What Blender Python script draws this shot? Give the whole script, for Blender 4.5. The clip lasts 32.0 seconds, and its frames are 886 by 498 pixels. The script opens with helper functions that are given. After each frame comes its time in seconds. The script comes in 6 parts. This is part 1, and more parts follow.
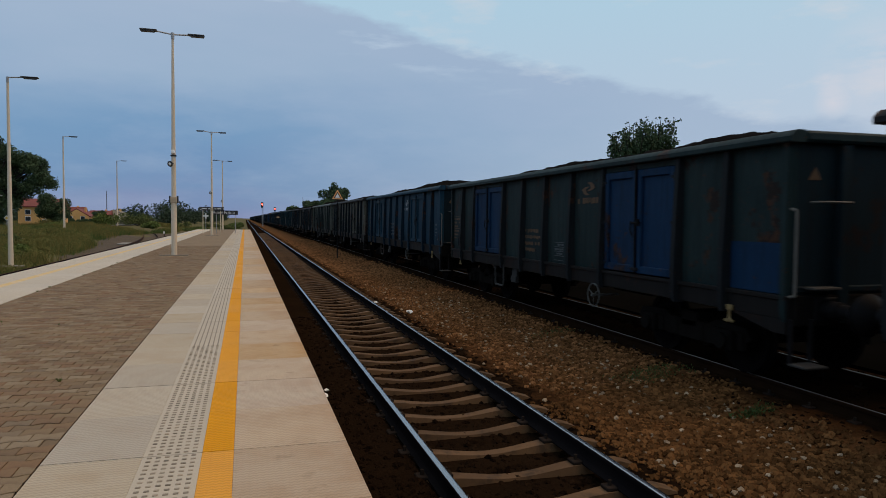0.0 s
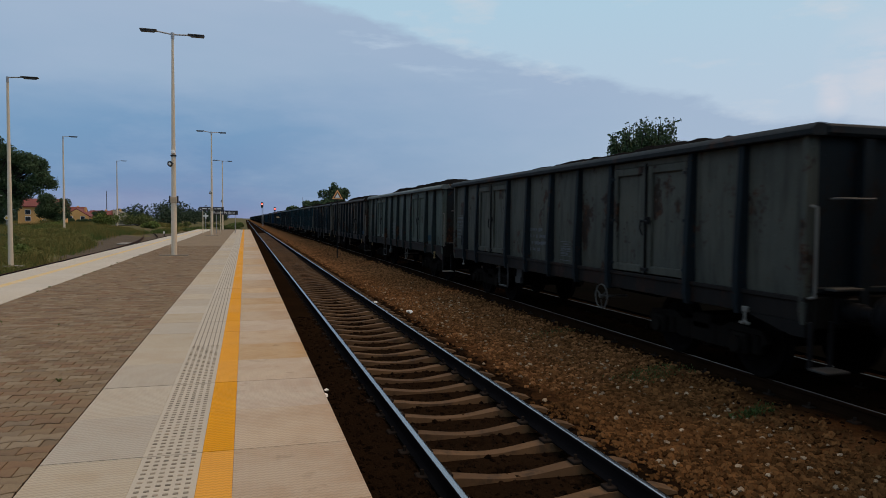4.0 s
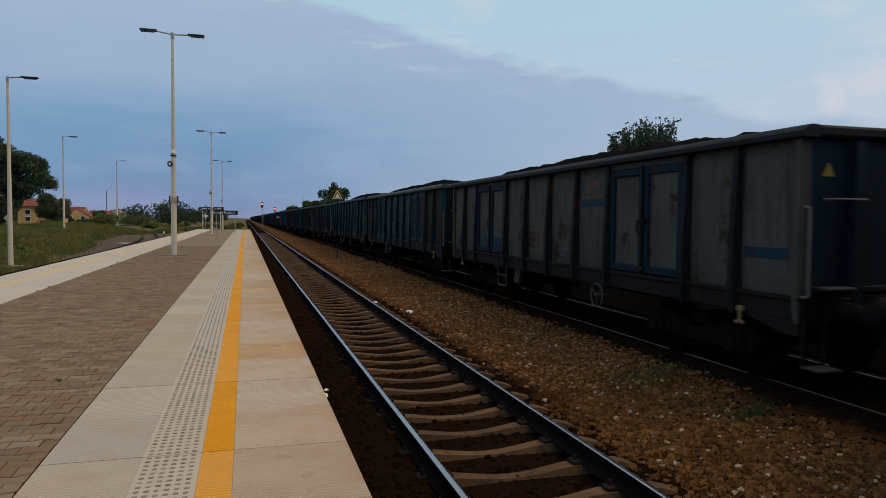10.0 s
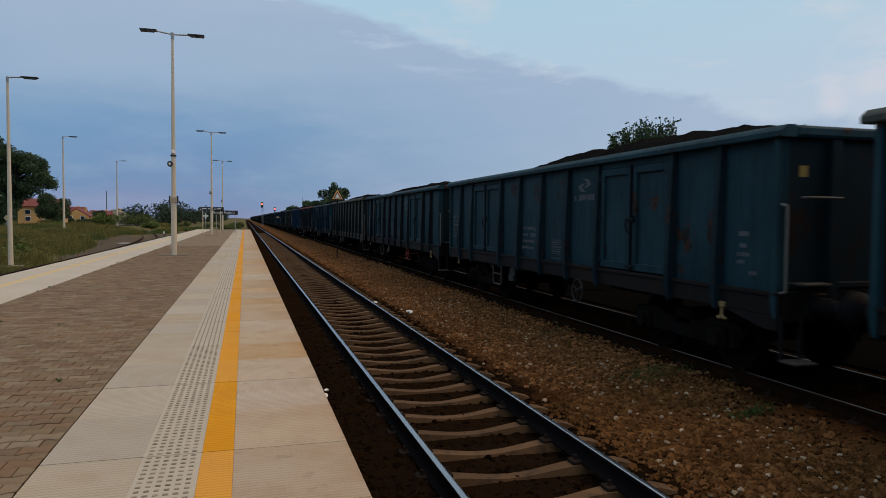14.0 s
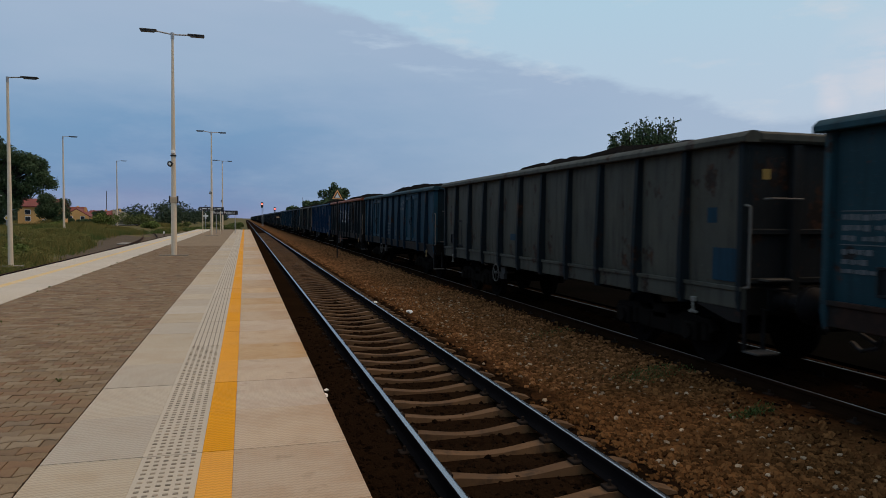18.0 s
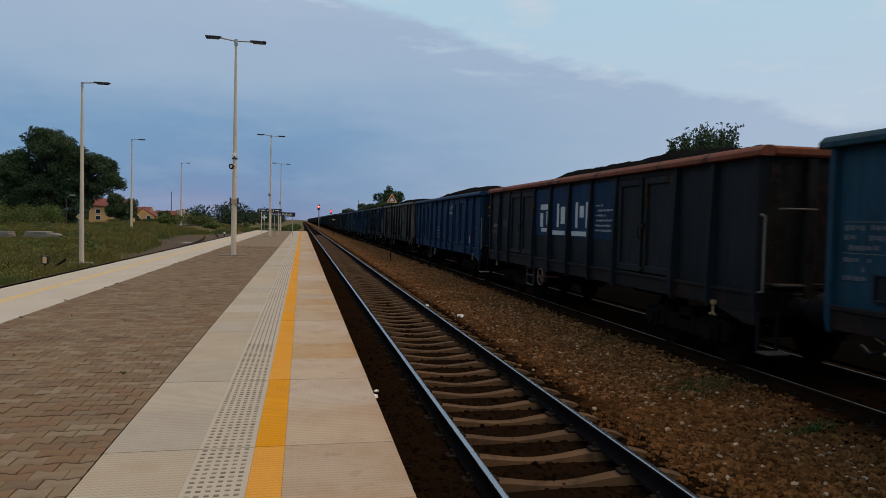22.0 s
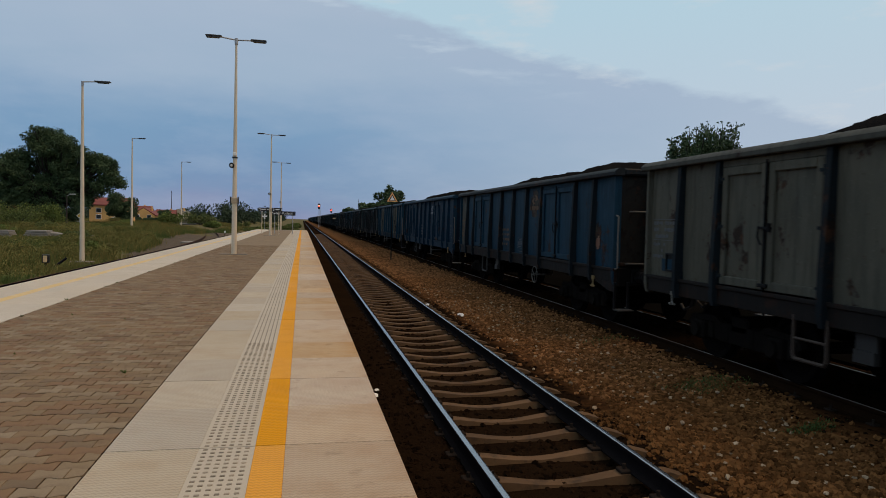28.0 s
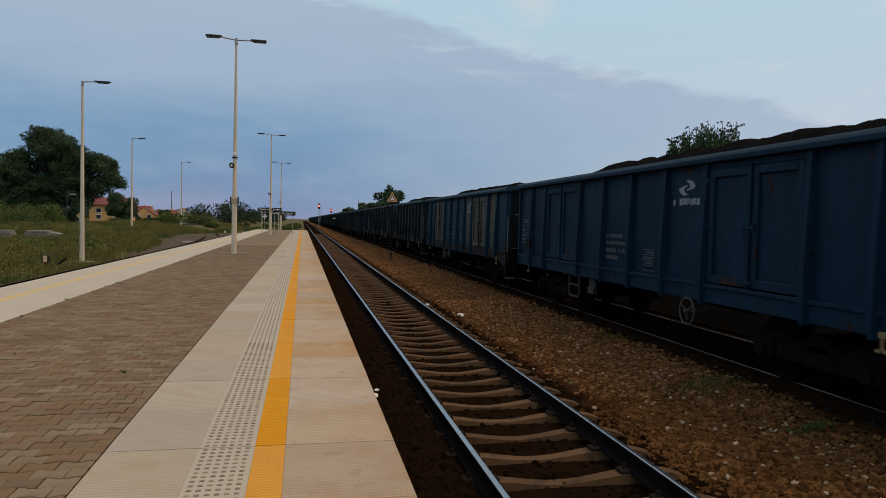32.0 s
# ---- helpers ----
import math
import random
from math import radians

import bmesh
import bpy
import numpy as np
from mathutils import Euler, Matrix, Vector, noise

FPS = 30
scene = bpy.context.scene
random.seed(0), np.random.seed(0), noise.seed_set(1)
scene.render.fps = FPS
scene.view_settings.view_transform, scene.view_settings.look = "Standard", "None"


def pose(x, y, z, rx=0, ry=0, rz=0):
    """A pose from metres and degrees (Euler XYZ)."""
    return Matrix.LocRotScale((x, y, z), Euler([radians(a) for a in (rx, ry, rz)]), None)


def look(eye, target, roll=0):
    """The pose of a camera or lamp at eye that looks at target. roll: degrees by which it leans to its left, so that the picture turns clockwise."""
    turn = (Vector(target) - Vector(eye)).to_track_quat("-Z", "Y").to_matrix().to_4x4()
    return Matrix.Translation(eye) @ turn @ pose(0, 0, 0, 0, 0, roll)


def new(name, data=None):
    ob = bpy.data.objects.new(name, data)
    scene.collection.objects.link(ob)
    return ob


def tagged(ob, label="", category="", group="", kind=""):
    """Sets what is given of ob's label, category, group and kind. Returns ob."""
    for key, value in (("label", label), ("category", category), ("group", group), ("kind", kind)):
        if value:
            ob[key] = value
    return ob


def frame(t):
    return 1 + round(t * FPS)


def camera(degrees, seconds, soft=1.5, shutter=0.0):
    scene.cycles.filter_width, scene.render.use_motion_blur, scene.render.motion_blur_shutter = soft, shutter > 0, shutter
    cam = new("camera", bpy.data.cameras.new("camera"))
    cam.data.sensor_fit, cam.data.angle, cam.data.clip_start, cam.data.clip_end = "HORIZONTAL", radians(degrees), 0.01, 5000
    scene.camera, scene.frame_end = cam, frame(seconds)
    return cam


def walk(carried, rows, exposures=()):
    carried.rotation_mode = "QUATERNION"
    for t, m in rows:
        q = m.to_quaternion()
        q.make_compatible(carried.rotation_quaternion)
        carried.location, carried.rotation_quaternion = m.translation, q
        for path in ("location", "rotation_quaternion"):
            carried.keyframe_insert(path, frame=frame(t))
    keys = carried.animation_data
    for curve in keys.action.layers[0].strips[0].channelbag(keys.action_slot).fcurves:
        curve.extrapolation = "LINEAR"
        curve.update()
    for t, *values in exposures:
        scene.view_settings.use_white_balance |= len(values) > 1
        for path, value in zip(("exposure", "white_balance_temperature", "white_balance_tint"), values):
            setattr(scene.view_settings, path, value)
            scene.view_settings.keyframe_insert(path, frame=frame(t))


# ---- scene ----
cam = camera(65.74, 32.0, soft=0.5, shutter=0.25)


def view(x, y, z, yaw, pitch, roll):
    """Camera pose: yaw to the right of the track, pitch upwards, roll."""
    a, b = radians(yaw), radians(pitch)
    way = Vector((math.sin(a) * math.cos(b), math.cos(a) * math.cos(b), math.sin(b)))
    return look((x, y, z), Vector((x, y, z)) + way * 10, roll)


walk(cam, [
    (0.0, view(0, 0, 1.551, 16.11, -2.449, 0.50)),
    (18.0, view(0, 0, 1.551, 16.12, -2.449, 0.50)),
    (19.0, view(0, 0, 1.551, 16.13, -2.42, 0.51)),
    (19.5, view(0, 0, 1.551, 16.22, -2.47, 0.52)),
    (20.0, view(0, 0, 1.551, 16.24, -2.364, 0.53)),
    (20.1, view(0, 0, 1.551, 14.90, -2.36, 0.60)),
    (20.2, view(0, -0.01, 1.553, 17.70, -2.12, 0.80)),
    (20.3, view(0.01, -0.02, 1.555, 19.60, -1.97, 1.00)),
    (20.4, view(0.015, -0.03, 1.556, 19.75, -2.40, 1.06)),
    (20.5, view(0.015, -0.04, 1.557, 19.64, -2.354, 1.08)),
    (20.7, view(0.015, -0.05, 1.558, 19.60, -2.10, 1.10)),
    (20.8, view(0.015, -0.055, 1.559, 17.85, -2.15, 1.16)),
    (20.9, view(0.015, -0.056, 1.56, 17.10, -2.00, 1.20)),
    (21.0, view(0.015, -0.056, 1.56, 15.58, -1.968, 1.24)),
    (21.4, view(0.015, -0.056, 1.56, 15.54, -1.96, 1.27)),
    (21.5, view(0.015, -0.056, 1.56, 11.65, -2.002, 1.31)),
    (22.0, view(0.015, -0.056, 1.56, 11.66, -2.168, 1.33)),
    (23.0, view(0.015, -0.056, 1.56, 11.634, -2.247, 1.342)),
    (32.0, view(0.015, -0.056, 1.56, 11.634, -2.247, 1.342)),
], [(0.0, -0.04, 6430, 10), (20.0, -0.04, 6440, 10), (21.0, -0.05, 6380, 10), (23.5, 0.0, 6720, 10), (32.0, 0.0, 6760, 10)])

# ---- light: dusk sky with a cloud bank, low warm sun behind the platform ----
SUN_AZ, SUN_EL = 104.0, 62.0
SUN_WAY = Vector((math.sin(radians(SUN_AZ)) * math.cos(radians(SUN_EL)),
                  math.cos(radians(SUN_AZ)) * math.cos(radians(SUN_EL)), math.sin(radians(SUN_EL))))


def make_world():
    w = bpy.data.worlds.new("dusk_sky")
    scene.world = w
    w.use_nodes = True
    nt = w.node_tree
    nt.nodes.clear()
    N, K = nt.nodes.new, nt.links.new

    def math_node(op, a, b=None, clamp=False):
        n = N("ShaderNodeMath")
        n.operation, n.use_clamp = op, clamp
        for i, v in enumerate((a, b)):
            if v is None:
                continue
            if isinstance(v, (int, float)):
                n.inputs[i].default_value = v
            else:
                K(v, n.inputs[i])
        return n.outputs[0]

    def ramp(fac, stops):
        n = N("ShaderNodeValToRGB")
        K(fac, n.inputs[0])
        e = n.color_ramp.elements
        while len(e) < len(stops):
            e.new(0.5)
        for el, (p, c) in zip(e, stops):
            el.position, el.color = p, (*c, 1)
        return n.outputs[0]

    def mix(fac, a, b):
        n = N("ShaderNodeMix")
        n.data_type = "RGBA"
        for s, v in ((n.inputs[0], fac), (n.inputs[6], a), (n.inputs[7], b)):
            if isinstance(v, (int, float)):
                s.default_value = v
            elif isinstance(v, tuple):
                s.default_value = (*v, 1)
            else:
                K(v, s)
        return n.outputs[2]

    co = N("ShaderNodeTexCoord").outputs["Generated"]
    sep = N("ShaderNodeSeparateXYZ")
    K(co, sep.inputs[0])
    X, Y, Z = sep.outputs
    mp = N("ShaderNodeMapping")
    mp.inputs["Scale"].default_value = (1.0, 1.0, 3.2)
    mp.inputs["Rotation"].default_value = (0, radians(12), 0)
    K(co, mp.inputs[0])

    def noise_node(scale, detail, rough):
        n = N("ShaderNodeTexNoise")
        n.inputs["Scale"].default_value, n.inputs["Detail"].default_value = scale, detail
        n.inputs["Roughness"].default_value = rough
        K(mp.outputs[0], n.inputs["Vector"])
        return n.outputs["Fac"]

    big, fine = noise_node(2.6, 6, 0.55), noise_node(7.0, 8, 0.6)
    # edge of the cloud bank: rises to the left
    edge = math_node("ADD", math_node("MULTIPLY", X, 0.283), math_node("SUBTRACT", Z, 0.315))
    edge = math_node("ADD", edge, math_node("MULTIPLY", math_node("SUBTRACT", big, 0.5), 0.10))
    edge = math_node("ADD", edge, math_node("MULTIPLY", math_node("SUBTRACT", fine, 0.5), 0.075))
    open_sky = math_node("MULTIPLY", math_node("ADD", edge, 0.004), 56.0, True)
    soft_z = math_node("ADD", Z, math_node("MULTIPLY", math_node("SUBTRACT", big, 0.5), 0.16))
    bank = ramp(math_node("MULTIPLY", soft_z, 2.4, True), [
        (0.0, (0.195, 0.24, 0.425)), (0.10, (0.130, 0.238, 0.430)), (0.27, (0.146, 0.275, 0.455)),
        (0.50, (0.300, 0.405, 0.540)), (0.70, (0.355, 0.448, 0.572)), (1.0, (0.37, 0.46, 0.58))])
    bank = mix(math_node("MULTIPLY", math_node("ADD", X, 0.02), 1.75, True), bank, (0.335, 0.428, 0.560))
    bank = mix(math_node("MULTIPLY", math_node("SUBTRACT", fine, 0.45), 1.1, True), bank, (0.35, 0.43, 0.57))
    light = ramp(math_node("MULTIPLY", Z, 1.9, True), [
        (0.0, (0.46, 0.50, 0.60)), (0.22, (0.45, 0.53, 0.64)), (0.55, (0.405, 0.575, 0.685)), (1.0, (0.44, 0.59, 0.70))])
    puff = math_node("MULTIPLY", math_node("SUBTRACT", fine, 0.55), 4.0, True)
    light = mix(math_node("MULTIPLY", puff, 0.7), light, (0.62, 0.62, 0.64))
    mp2 = N("ShaderNodeMapping")
    mp2.inputs["Scale"].default_value = (2.0, 2.0, 11.0)
    mp2.inputs["Rotation"].default_value = (0, radians(15), 0)
    K(co, mp2.inputs[0])
    wn = N("ShaderNodeTexNoise")
    wn.inputs["Scale"].default_value, wn.inputs["Detail"].default_value, wn.inputs["Roughness"].default_value = 2.6, 7, 0.6
    K(mp2.outputs[0], wn.inputs["Vector"])
    wisp = math_node("MULTIPLY", math_node("SUBTRACT", wn.outputs["Fac"], 0.53), 9.0, True)
    near_edge = math_node("SUBTRACT", 1.0, math_node("MULTIPLY", math_node("ABSOLUTE", math_node("ADD", edge, 0.018)), 26.0), True)
    near_edge = math_node("MULTIPLY", near_edge, math_node("MULTIPLY", math_node("SUBTRACT", 0.42, X), 4.0, True))
    bank = mix(math_node("MULTIPLY", math_node("MULTIPLY", wisp, near_edge), 0.75), bank, (0.50, 0.60, 0.70))
    clouds = mix(open_sky, bank, light)
    # small pinkish clouds low in the open sky
    torn = math_node("MULTIPLY", math_node("SUBTRACT", noise_node(11.0, 8, 0.62), 0.36), 6.0, True)
    for way, near, far, much in (((0.7035, 0.6932, 0.1500), 0.0, 0.023, 0.55), ((0.698, 0.695, 0.176), 0.0, 0.020, 0.45), ((0.735, 0.652, 0.190), 0.01, 0.075, 0.40)):
        gap = N("ShaderNodeVectorMath")
        gap.operation = "DISTANCE"
        K(co, gap.inputs[0])
        gap.inputs[1].default_value = way
        fall = math_node("DIVIDE", math_node("SUBTRACT", far, gap.outputs["Value"]), far - near, True)
        clouds = mix(math_node("MULTIPLY", math_node("MULTIPLY", fall, torn), much), clouds, (0.70, 0.64, 0.66))
    # warm glow round the low sun, behind the camera
    dot = N("ShaderNodeVectorMath")
    dot.operation = "DOT_PRODUCT"
    K(co, dot.inputs[0])
    dot.inputs[1].default_value = SUN_WAY
    glow = math_node("POWER", math_node("MAXIMUM", dot.outputs["Value"], 0.0), 4.0)
    clouds = mix(math_node("MULTIPLY", glow, 0.6), clouds, (1.1, 0.76, 0.48))
    sky = N("ShaderNodeTexSky")
    sky.sky_type, sky.sun_disc = "NISHITA", False
    sky.sun_elevation, sky.sun_rotation = radians(SUN_EL), radians(SUN_AZ)
    b1, b2, add = N("ShaderNodeBackground"), N("ShaderNodeBackground"), N("ShaderNodeAddShader")
    K(clouds, b1.inputs[0])
    b1.inputs[1].default_value = 1.0
    K(sky.outputs[0], b2.inputs[0])
    b2.inputs[1].default_value = 0.012
    K(b1.outputs[0], add.inputs[0])
    K(b2.outputs[0], add.inputs[1])
    out = N("ShaderNodeOutputWorld")
    K(add.outputs[0], out.inputs[0])


make_world()
sun = new("sun", bpy.data.lights.new("sun", "SUN"))
sun.data.energy, sun.data.angle, sun.data.color = 1.15, radians(30), (1.0, 0.63, 0.33)
sun.matrix_world = look(SUN_WAY * 50, (0, 0, 0))
scene.view_settings.exposure = 0.0

# ---- materials ----
MATS = {}


class Nodes:
    """A material with a principled shader and short-hands for its nodes."""

    def __init__(self, name):
        self.m = bpy.data.materials.new(name)
        self.m.use_nodes = True
        self.t = self.m.node_tree
        self.b = self.t.nodes["Principled BSDF"]
        MATS[name] = self.m

    def put(self, sock, v):
        if hasattr(v, "is_linked"):
            self.t.links.new(v, sock)
        elif isinstance(v, tuple) and len(v) == 3 and sock.type == "RGBA":
            sock.default_value = (*v, 1)
        else:
            sock.default_value = v

    def n(self, kind, *ins, **props):
        node = self.t.nodes.new(kind)
        for k, v in props.items():
            if k == "op":
                node.operation = v
            elif k == "data":
                node.data_type = v
            elif k == "clamp":
                node.use_clamp = v
        for i, v in enumerate(ins):
            if v is not None:
                self.put(node.inputs[i], v)
        return node

    def math(self, op, a, b=0.0, clamp=False):
        return self.n("ShaderNodeMath", a, b, op=op, clamp=clamp).outputs[0]

    def mix(self, fac, a, b):
        node = self.n("ShaderNodeMix", data="RGBA")
        for i, v in ((0, fac), (6, a), (7, b)):
            self.put(node.inputs[i], v)
        return node.outputs[2]

    def coords(self, scale=(1, 1, 1), rand=True):
        co = self.n("ShaderNodeTexCoord").outputs["Object"]
        if rand:
            r = self.n("ShaderNodeObjectInfo").outputs["Random"]
            r = self.math("MULTIPLY", r, 87.0)
            add = self.n("ShaderNodeVectorMath", co, op="ADD")
            self.t.links.new(r, add.inputs[1])
            co = add.outputs[0]
        mp = self.n("ShaderNodeMapping", co)
        mp.inputs["Scale"].default_value = scale
        return mp.outputs[0]

    def noise(self, co, scale, detail=4.0, rough=0.55):
        node = self.n("ShaderNodeTexNoise", co)
        node.inputs["Scale"].default_value, node.inputs["Detail"].default_value = scale, detail
        node.inputs["Roughness"].default_value = rough
        return node.outputs["Fac"]

    def step(self, v, lo, hi):
        node = self.n("ShaderNodeMapRange", v)
        node.inputs[1].default_value, node.inputs[2].default_value = lo, hi
        return node.outputs[0]

    def bump(self, h, strength, dist):
        node = self.n("ShaderNodeBump")
        self.put(node.inputs["Height"], h)
        node.inputs["Strength"].default_value, node.inputs["Distance"].default_value = strength, dist
        self.t.links.new(node.outputs[0], self.b.inputs["Normal"])

    def done(self, colour, rough=0.7, metal=0.0):
        self.put(self.b.inputs["Base Color"], colour)
        self.put(self.b.inputs["Roughness"], rough)
        self.put(self.b.inputs["Metallic"], metal)
        return self.m


def surface(name, a, b, big=1.0, fine=40.0, rough=0.8, metal=0.0, bump=0.3, dist=0.004, stain=None, amount=0.35, island=0.0, per=0.0, rand=True, gloss=0.5):
    """A weathered surface: two tones in large patches, fine grain, stains, a shift per piece."""
    s = Nodes(name)
    co = s.coords(rand=rand)
    n1, n2 = s.noise(co, big, 5), s.noise(co, fine, 3)
    c = s.mix(s.step(n1, 0.35, 0.65), a, b)
    c = s.mix(s.math("MULTIPLY", s.step(n2, 0.3, 0.75), 0.35), c, tuple(0.55 * v for v in a))
    if stain:
        n3 = s.noise(co, big * 2.7, 6, 0.65)
        c = s.mix(s.math("MULTIPLY", s.step(n3, 0.52, 0.66), amount), c, stain)
    for weight, out in ((island, "isl"), (per, "obj")):
        if weight:
            if out == "isl":
                r = s.n("ShaderNodeNewGeometry").outputs["Random Per Island"]
            else:
                r = s.n("ShaderNodeObjectInfo").outputs["Random"]
            hsv = s.n("ShaderNodeHueSaturation")
            s.put(hsv.inputs["Value"], s.math("ADD", s.math("MULTIPLY", r, 2 * weight), 1 - weight))
            s.put(hsv.inputs["Color"], c)
            c = hsv.outputs[0]
    if bump:
        s.bump(n2, bump, dist)
    s.b.inputs["Specular IOR Level"].default_value = gloss
    return s.done(c, rough, metal)


def paint(name, base, faded, rust=(0.060, 0.026, 0.013), spots=0.25, dirt=(0.009, 0.009, 0.009), grime=0.5, rough=0.62, brown=(0.016, 0.0085, 0.006)):
    """Worn wagon paint: fading, streaks that run down, brown rust fields with orange spots, chips and grime."""
    s = Nodes(name)
    co = s.coords()
    tall = s.coords((1, 1, 0.12))
    c = s.mix(s.step(s.noise(co, 1.3, 5), 0.34, 0.66), base, faded)
    streak = s.noise(tall, 9.0, 4, 0.6)
    c = s.mix(s.math("MULTIPLY", s.step(streak, 0.48, 0.72), grime), c, dirt)
    c = s.mix(s.math("MULTIPLY", s.step(s.noise(co, 0.55, 4), 0.45, 0.62), 0.4), c, tuple(0.55 * v for v in base))
    blot = s.noise(s.coords((1, 1, 0.75)), 1.5, 9, 0.70)
    lo = 0.615 - 0.15 * spots
    c = s.mix(s.math("MULTIPLY", s.step(blot, lo, lo + 0.025), 0.9), c, brown)
    if spots > 0.5:
        mark = s.noise(s.coords((1, 1, 0.8)), 5.5, 4, 0.6)
        c = s.mix(s.math("MULTIPLY", s.step(mark, 0.545, 0.59), 0.75), c, brown)
    heart = s.noise(co, 7.0, 5, 0.6)
    c = s.mix(s.math("MULTIPLY", s.math("MULTIPLY", s.step(heart, 0.50, 0.58), s.step(blot, lo - 0.02, lo + 0.05)), 0.8), c, rust)
    chip = s.noise(co, 14.0, 3, 0.6)
    lo = 0.685 - 0.10 * spots
    c = s.mix(s.math("MULTIPLY", s.step(chip, lo, lo + 0.03), 0.75), c, tuple(0.75 * v for v in rust))
    fleck = s.noise(co, 38.0, 2, 0.5)
    c = s.mix(s.math("MULTIPLY", s.step(fleck, 0.66, 0.72), 0.35), c, tuple(min(1, 2.2 * v + 0.01) for v in faded))
    s.b.inputs["Specular IOR Level"].default_value = 0.11
    s.bump(s.math("ADD", blot, s.math("MULTIPLY", chip, 0.4)), 0.3, 0.006)
    return s.done(c, s.math("ADD", s.math("MULTIPLY", streak, 0.25), rough - 0.1))


def plain(name, col, rough=0.5, metal=0.0, emit=0.0):
    s = Nodes(name)
    co = s.coords()
    n1 = s.noise(co, 6.0, 4)
    c = s.mix(s.math("MULTIPLY", s.step(n1, 0.4, 0.7), 0.4), col, tuple(0.6 * v for v in col))
    if emit:
        s.put(s.b.inputs["Emission Color"], col)
        s.b.inputs["Emission Strength"].default_value = emit
    return s.done(c, rough, metal)


def leaf_mat(name, a, b, c2):
    s = Nodes(name)
    r = s.n("ShaderNodeNewGeometry").outputs["Random Per Island"]
    ramp = s.n("ShaderNodeValToRGB", r)
    e = ramp.color_ramp.elements
    e.new(0.5)
    for el, p, c in zip(e, (0, 0.5, 1), (a, b, c2)):
        el.position, el.color = p, (*c, 1)
    s.b.inputs["Specular IOR Level"].default_value = 0.2
    s.put(s.b.inputs["Subsurface Weight"], 0.0)
    return s.done(ramp.outputs[0], 0.75)




def slab_surface(name, a, b, stain, amount, vary=1.0, dust=0.0):
    """Precast slab: tone patches, dust stains, a fine raised lozenge pattern."""
    s = Nodes(name)
    co = s.coords()
    c = s.mix(s.step(s.noise(co, 0.9, 5), 0.34, 0.66), a, b)
    c = s.mix(s.math("MULTIPLY", s.step(s.noise(co, 2.3, 6, 0.65), 0.46, 0.66), amount), c, stain)
    if dust:
        # brake dust that has settled unevenly along the outer edge
        outer = s.n("ShaderNodeSeparateXYZ", s.n("ShaderNodeTexCoord").outputs["Object"]).outputs[0]
        film = s.math("MULTIPLY", s.step(outer, -0.50, 0.0), s.step(s.noise(co, 2.0, 6, 0.6), 0.36, 0.60))
        c = s.mix(s.math("MULTIPLY", film, dust), c, (0.36, 0.185, 0.075))
        spot = s.noise(co, 5.5, 5, 0.6)
        c = s.mix(s.math("MULTIPLY", s.step(spot, 0.60, 0.70), 0.4), c, (0.20, 0.13, 0.075))
    grain = s.noise(co, 230, 3)
    c = s.mix(s.math("MULTIPLY", s.step(grain, 0.35, 0.75), 0.25), c, tuple(0.5 * v for v in a))
    sep = s.n("ShaderNodeSeparateXYZ", s.n("ShaderNodeTexCoord").outputs["Object"])
    zig = s.math("ABSOLUTE", s.math("SUBTRACT", s.math("FRACT", s.math("MULTIPLY", sep.outputs[0], 26.0)), 0.5))
    dots = s.math("SINE", s.math("MULTIPLY", s.math("ADD", sep.outputs[1], s.math("MULTIPLY", zig, 0.030)), 155.0))
    c = s.mix(s.math("MULTIPLY", s.step(dots, 0.0, 0.8), 0.42), c, tuple(0.55 * v for v in a))
    hsv = s.n("ShaderNodeHueSaturation")
    r = s.n("ShaderNodeObjectInfo").outputs["Random"]
    s.put(hsv.inputs["Value"], s.math("ADD", s.math("MULTIPLY", r, 0.16 * vary), 1 - 0.08 * vary))
    s.put(hsv.inputs["Saturation"], s.math("ADD", s.math("MULTIPLY", s.math("FRACT", s.math("MULTIPLY", r, 7.3)), 0.55 * vary), 1 - 0.30 * vary))
    s.put(hsv.inputs["Color"], c)
    s.bump(s.math("ADD", dots, grain), 0.5, 0.003)
    s.b.inputs["Specular IOR Level"].default_value = 0.2
    return s.done(hsv.outputs[0], 0.85)


slab_surface("slab_concrete", (0.490, 0.370, 0.245), (0.470, 0.365, 0.258), (0.365, 0.220, 0.112), 0.45, 0.85, 0.5)
slab_surface("yellow_line", (0.72, 0.325, 0.020), (0.67, 0.295, 0.018), (0.54, 0.24, 0.03), 0.3, 0.12)
slab_surface("slab_white", (0.54, 0.485, 0.40), (0.52, 0.47, 0.395), (0.43, 0.365, 0.28), 0.3, 0.3)
surface("yellow_faded", (0.62, 0.44, 0.17), (0.58, 0.42, 0.19), 1.5, 120, 0.75, bump=0.3, dist=0.002, stain=(0.58, 0.50, 0.38), amount=0.6)
slab_surface("slab_pale", (0.46, 0.398, 0.308), (0.44, 0.386, 0.304), (0.38, 0.29, 0.19), 0.4, 0.7)
surface("tactile_white", (0.47, 0.412, 0.325), (0.43, 0.378, 0.30), 1.2, 150, 0.8, bump=0.2, dist=0.002)
surface("tactile_stud", (0.27, 0.222, 0.163), (0.20, 0.165, 0.12), 3, 90, 0.8, island=0.35)
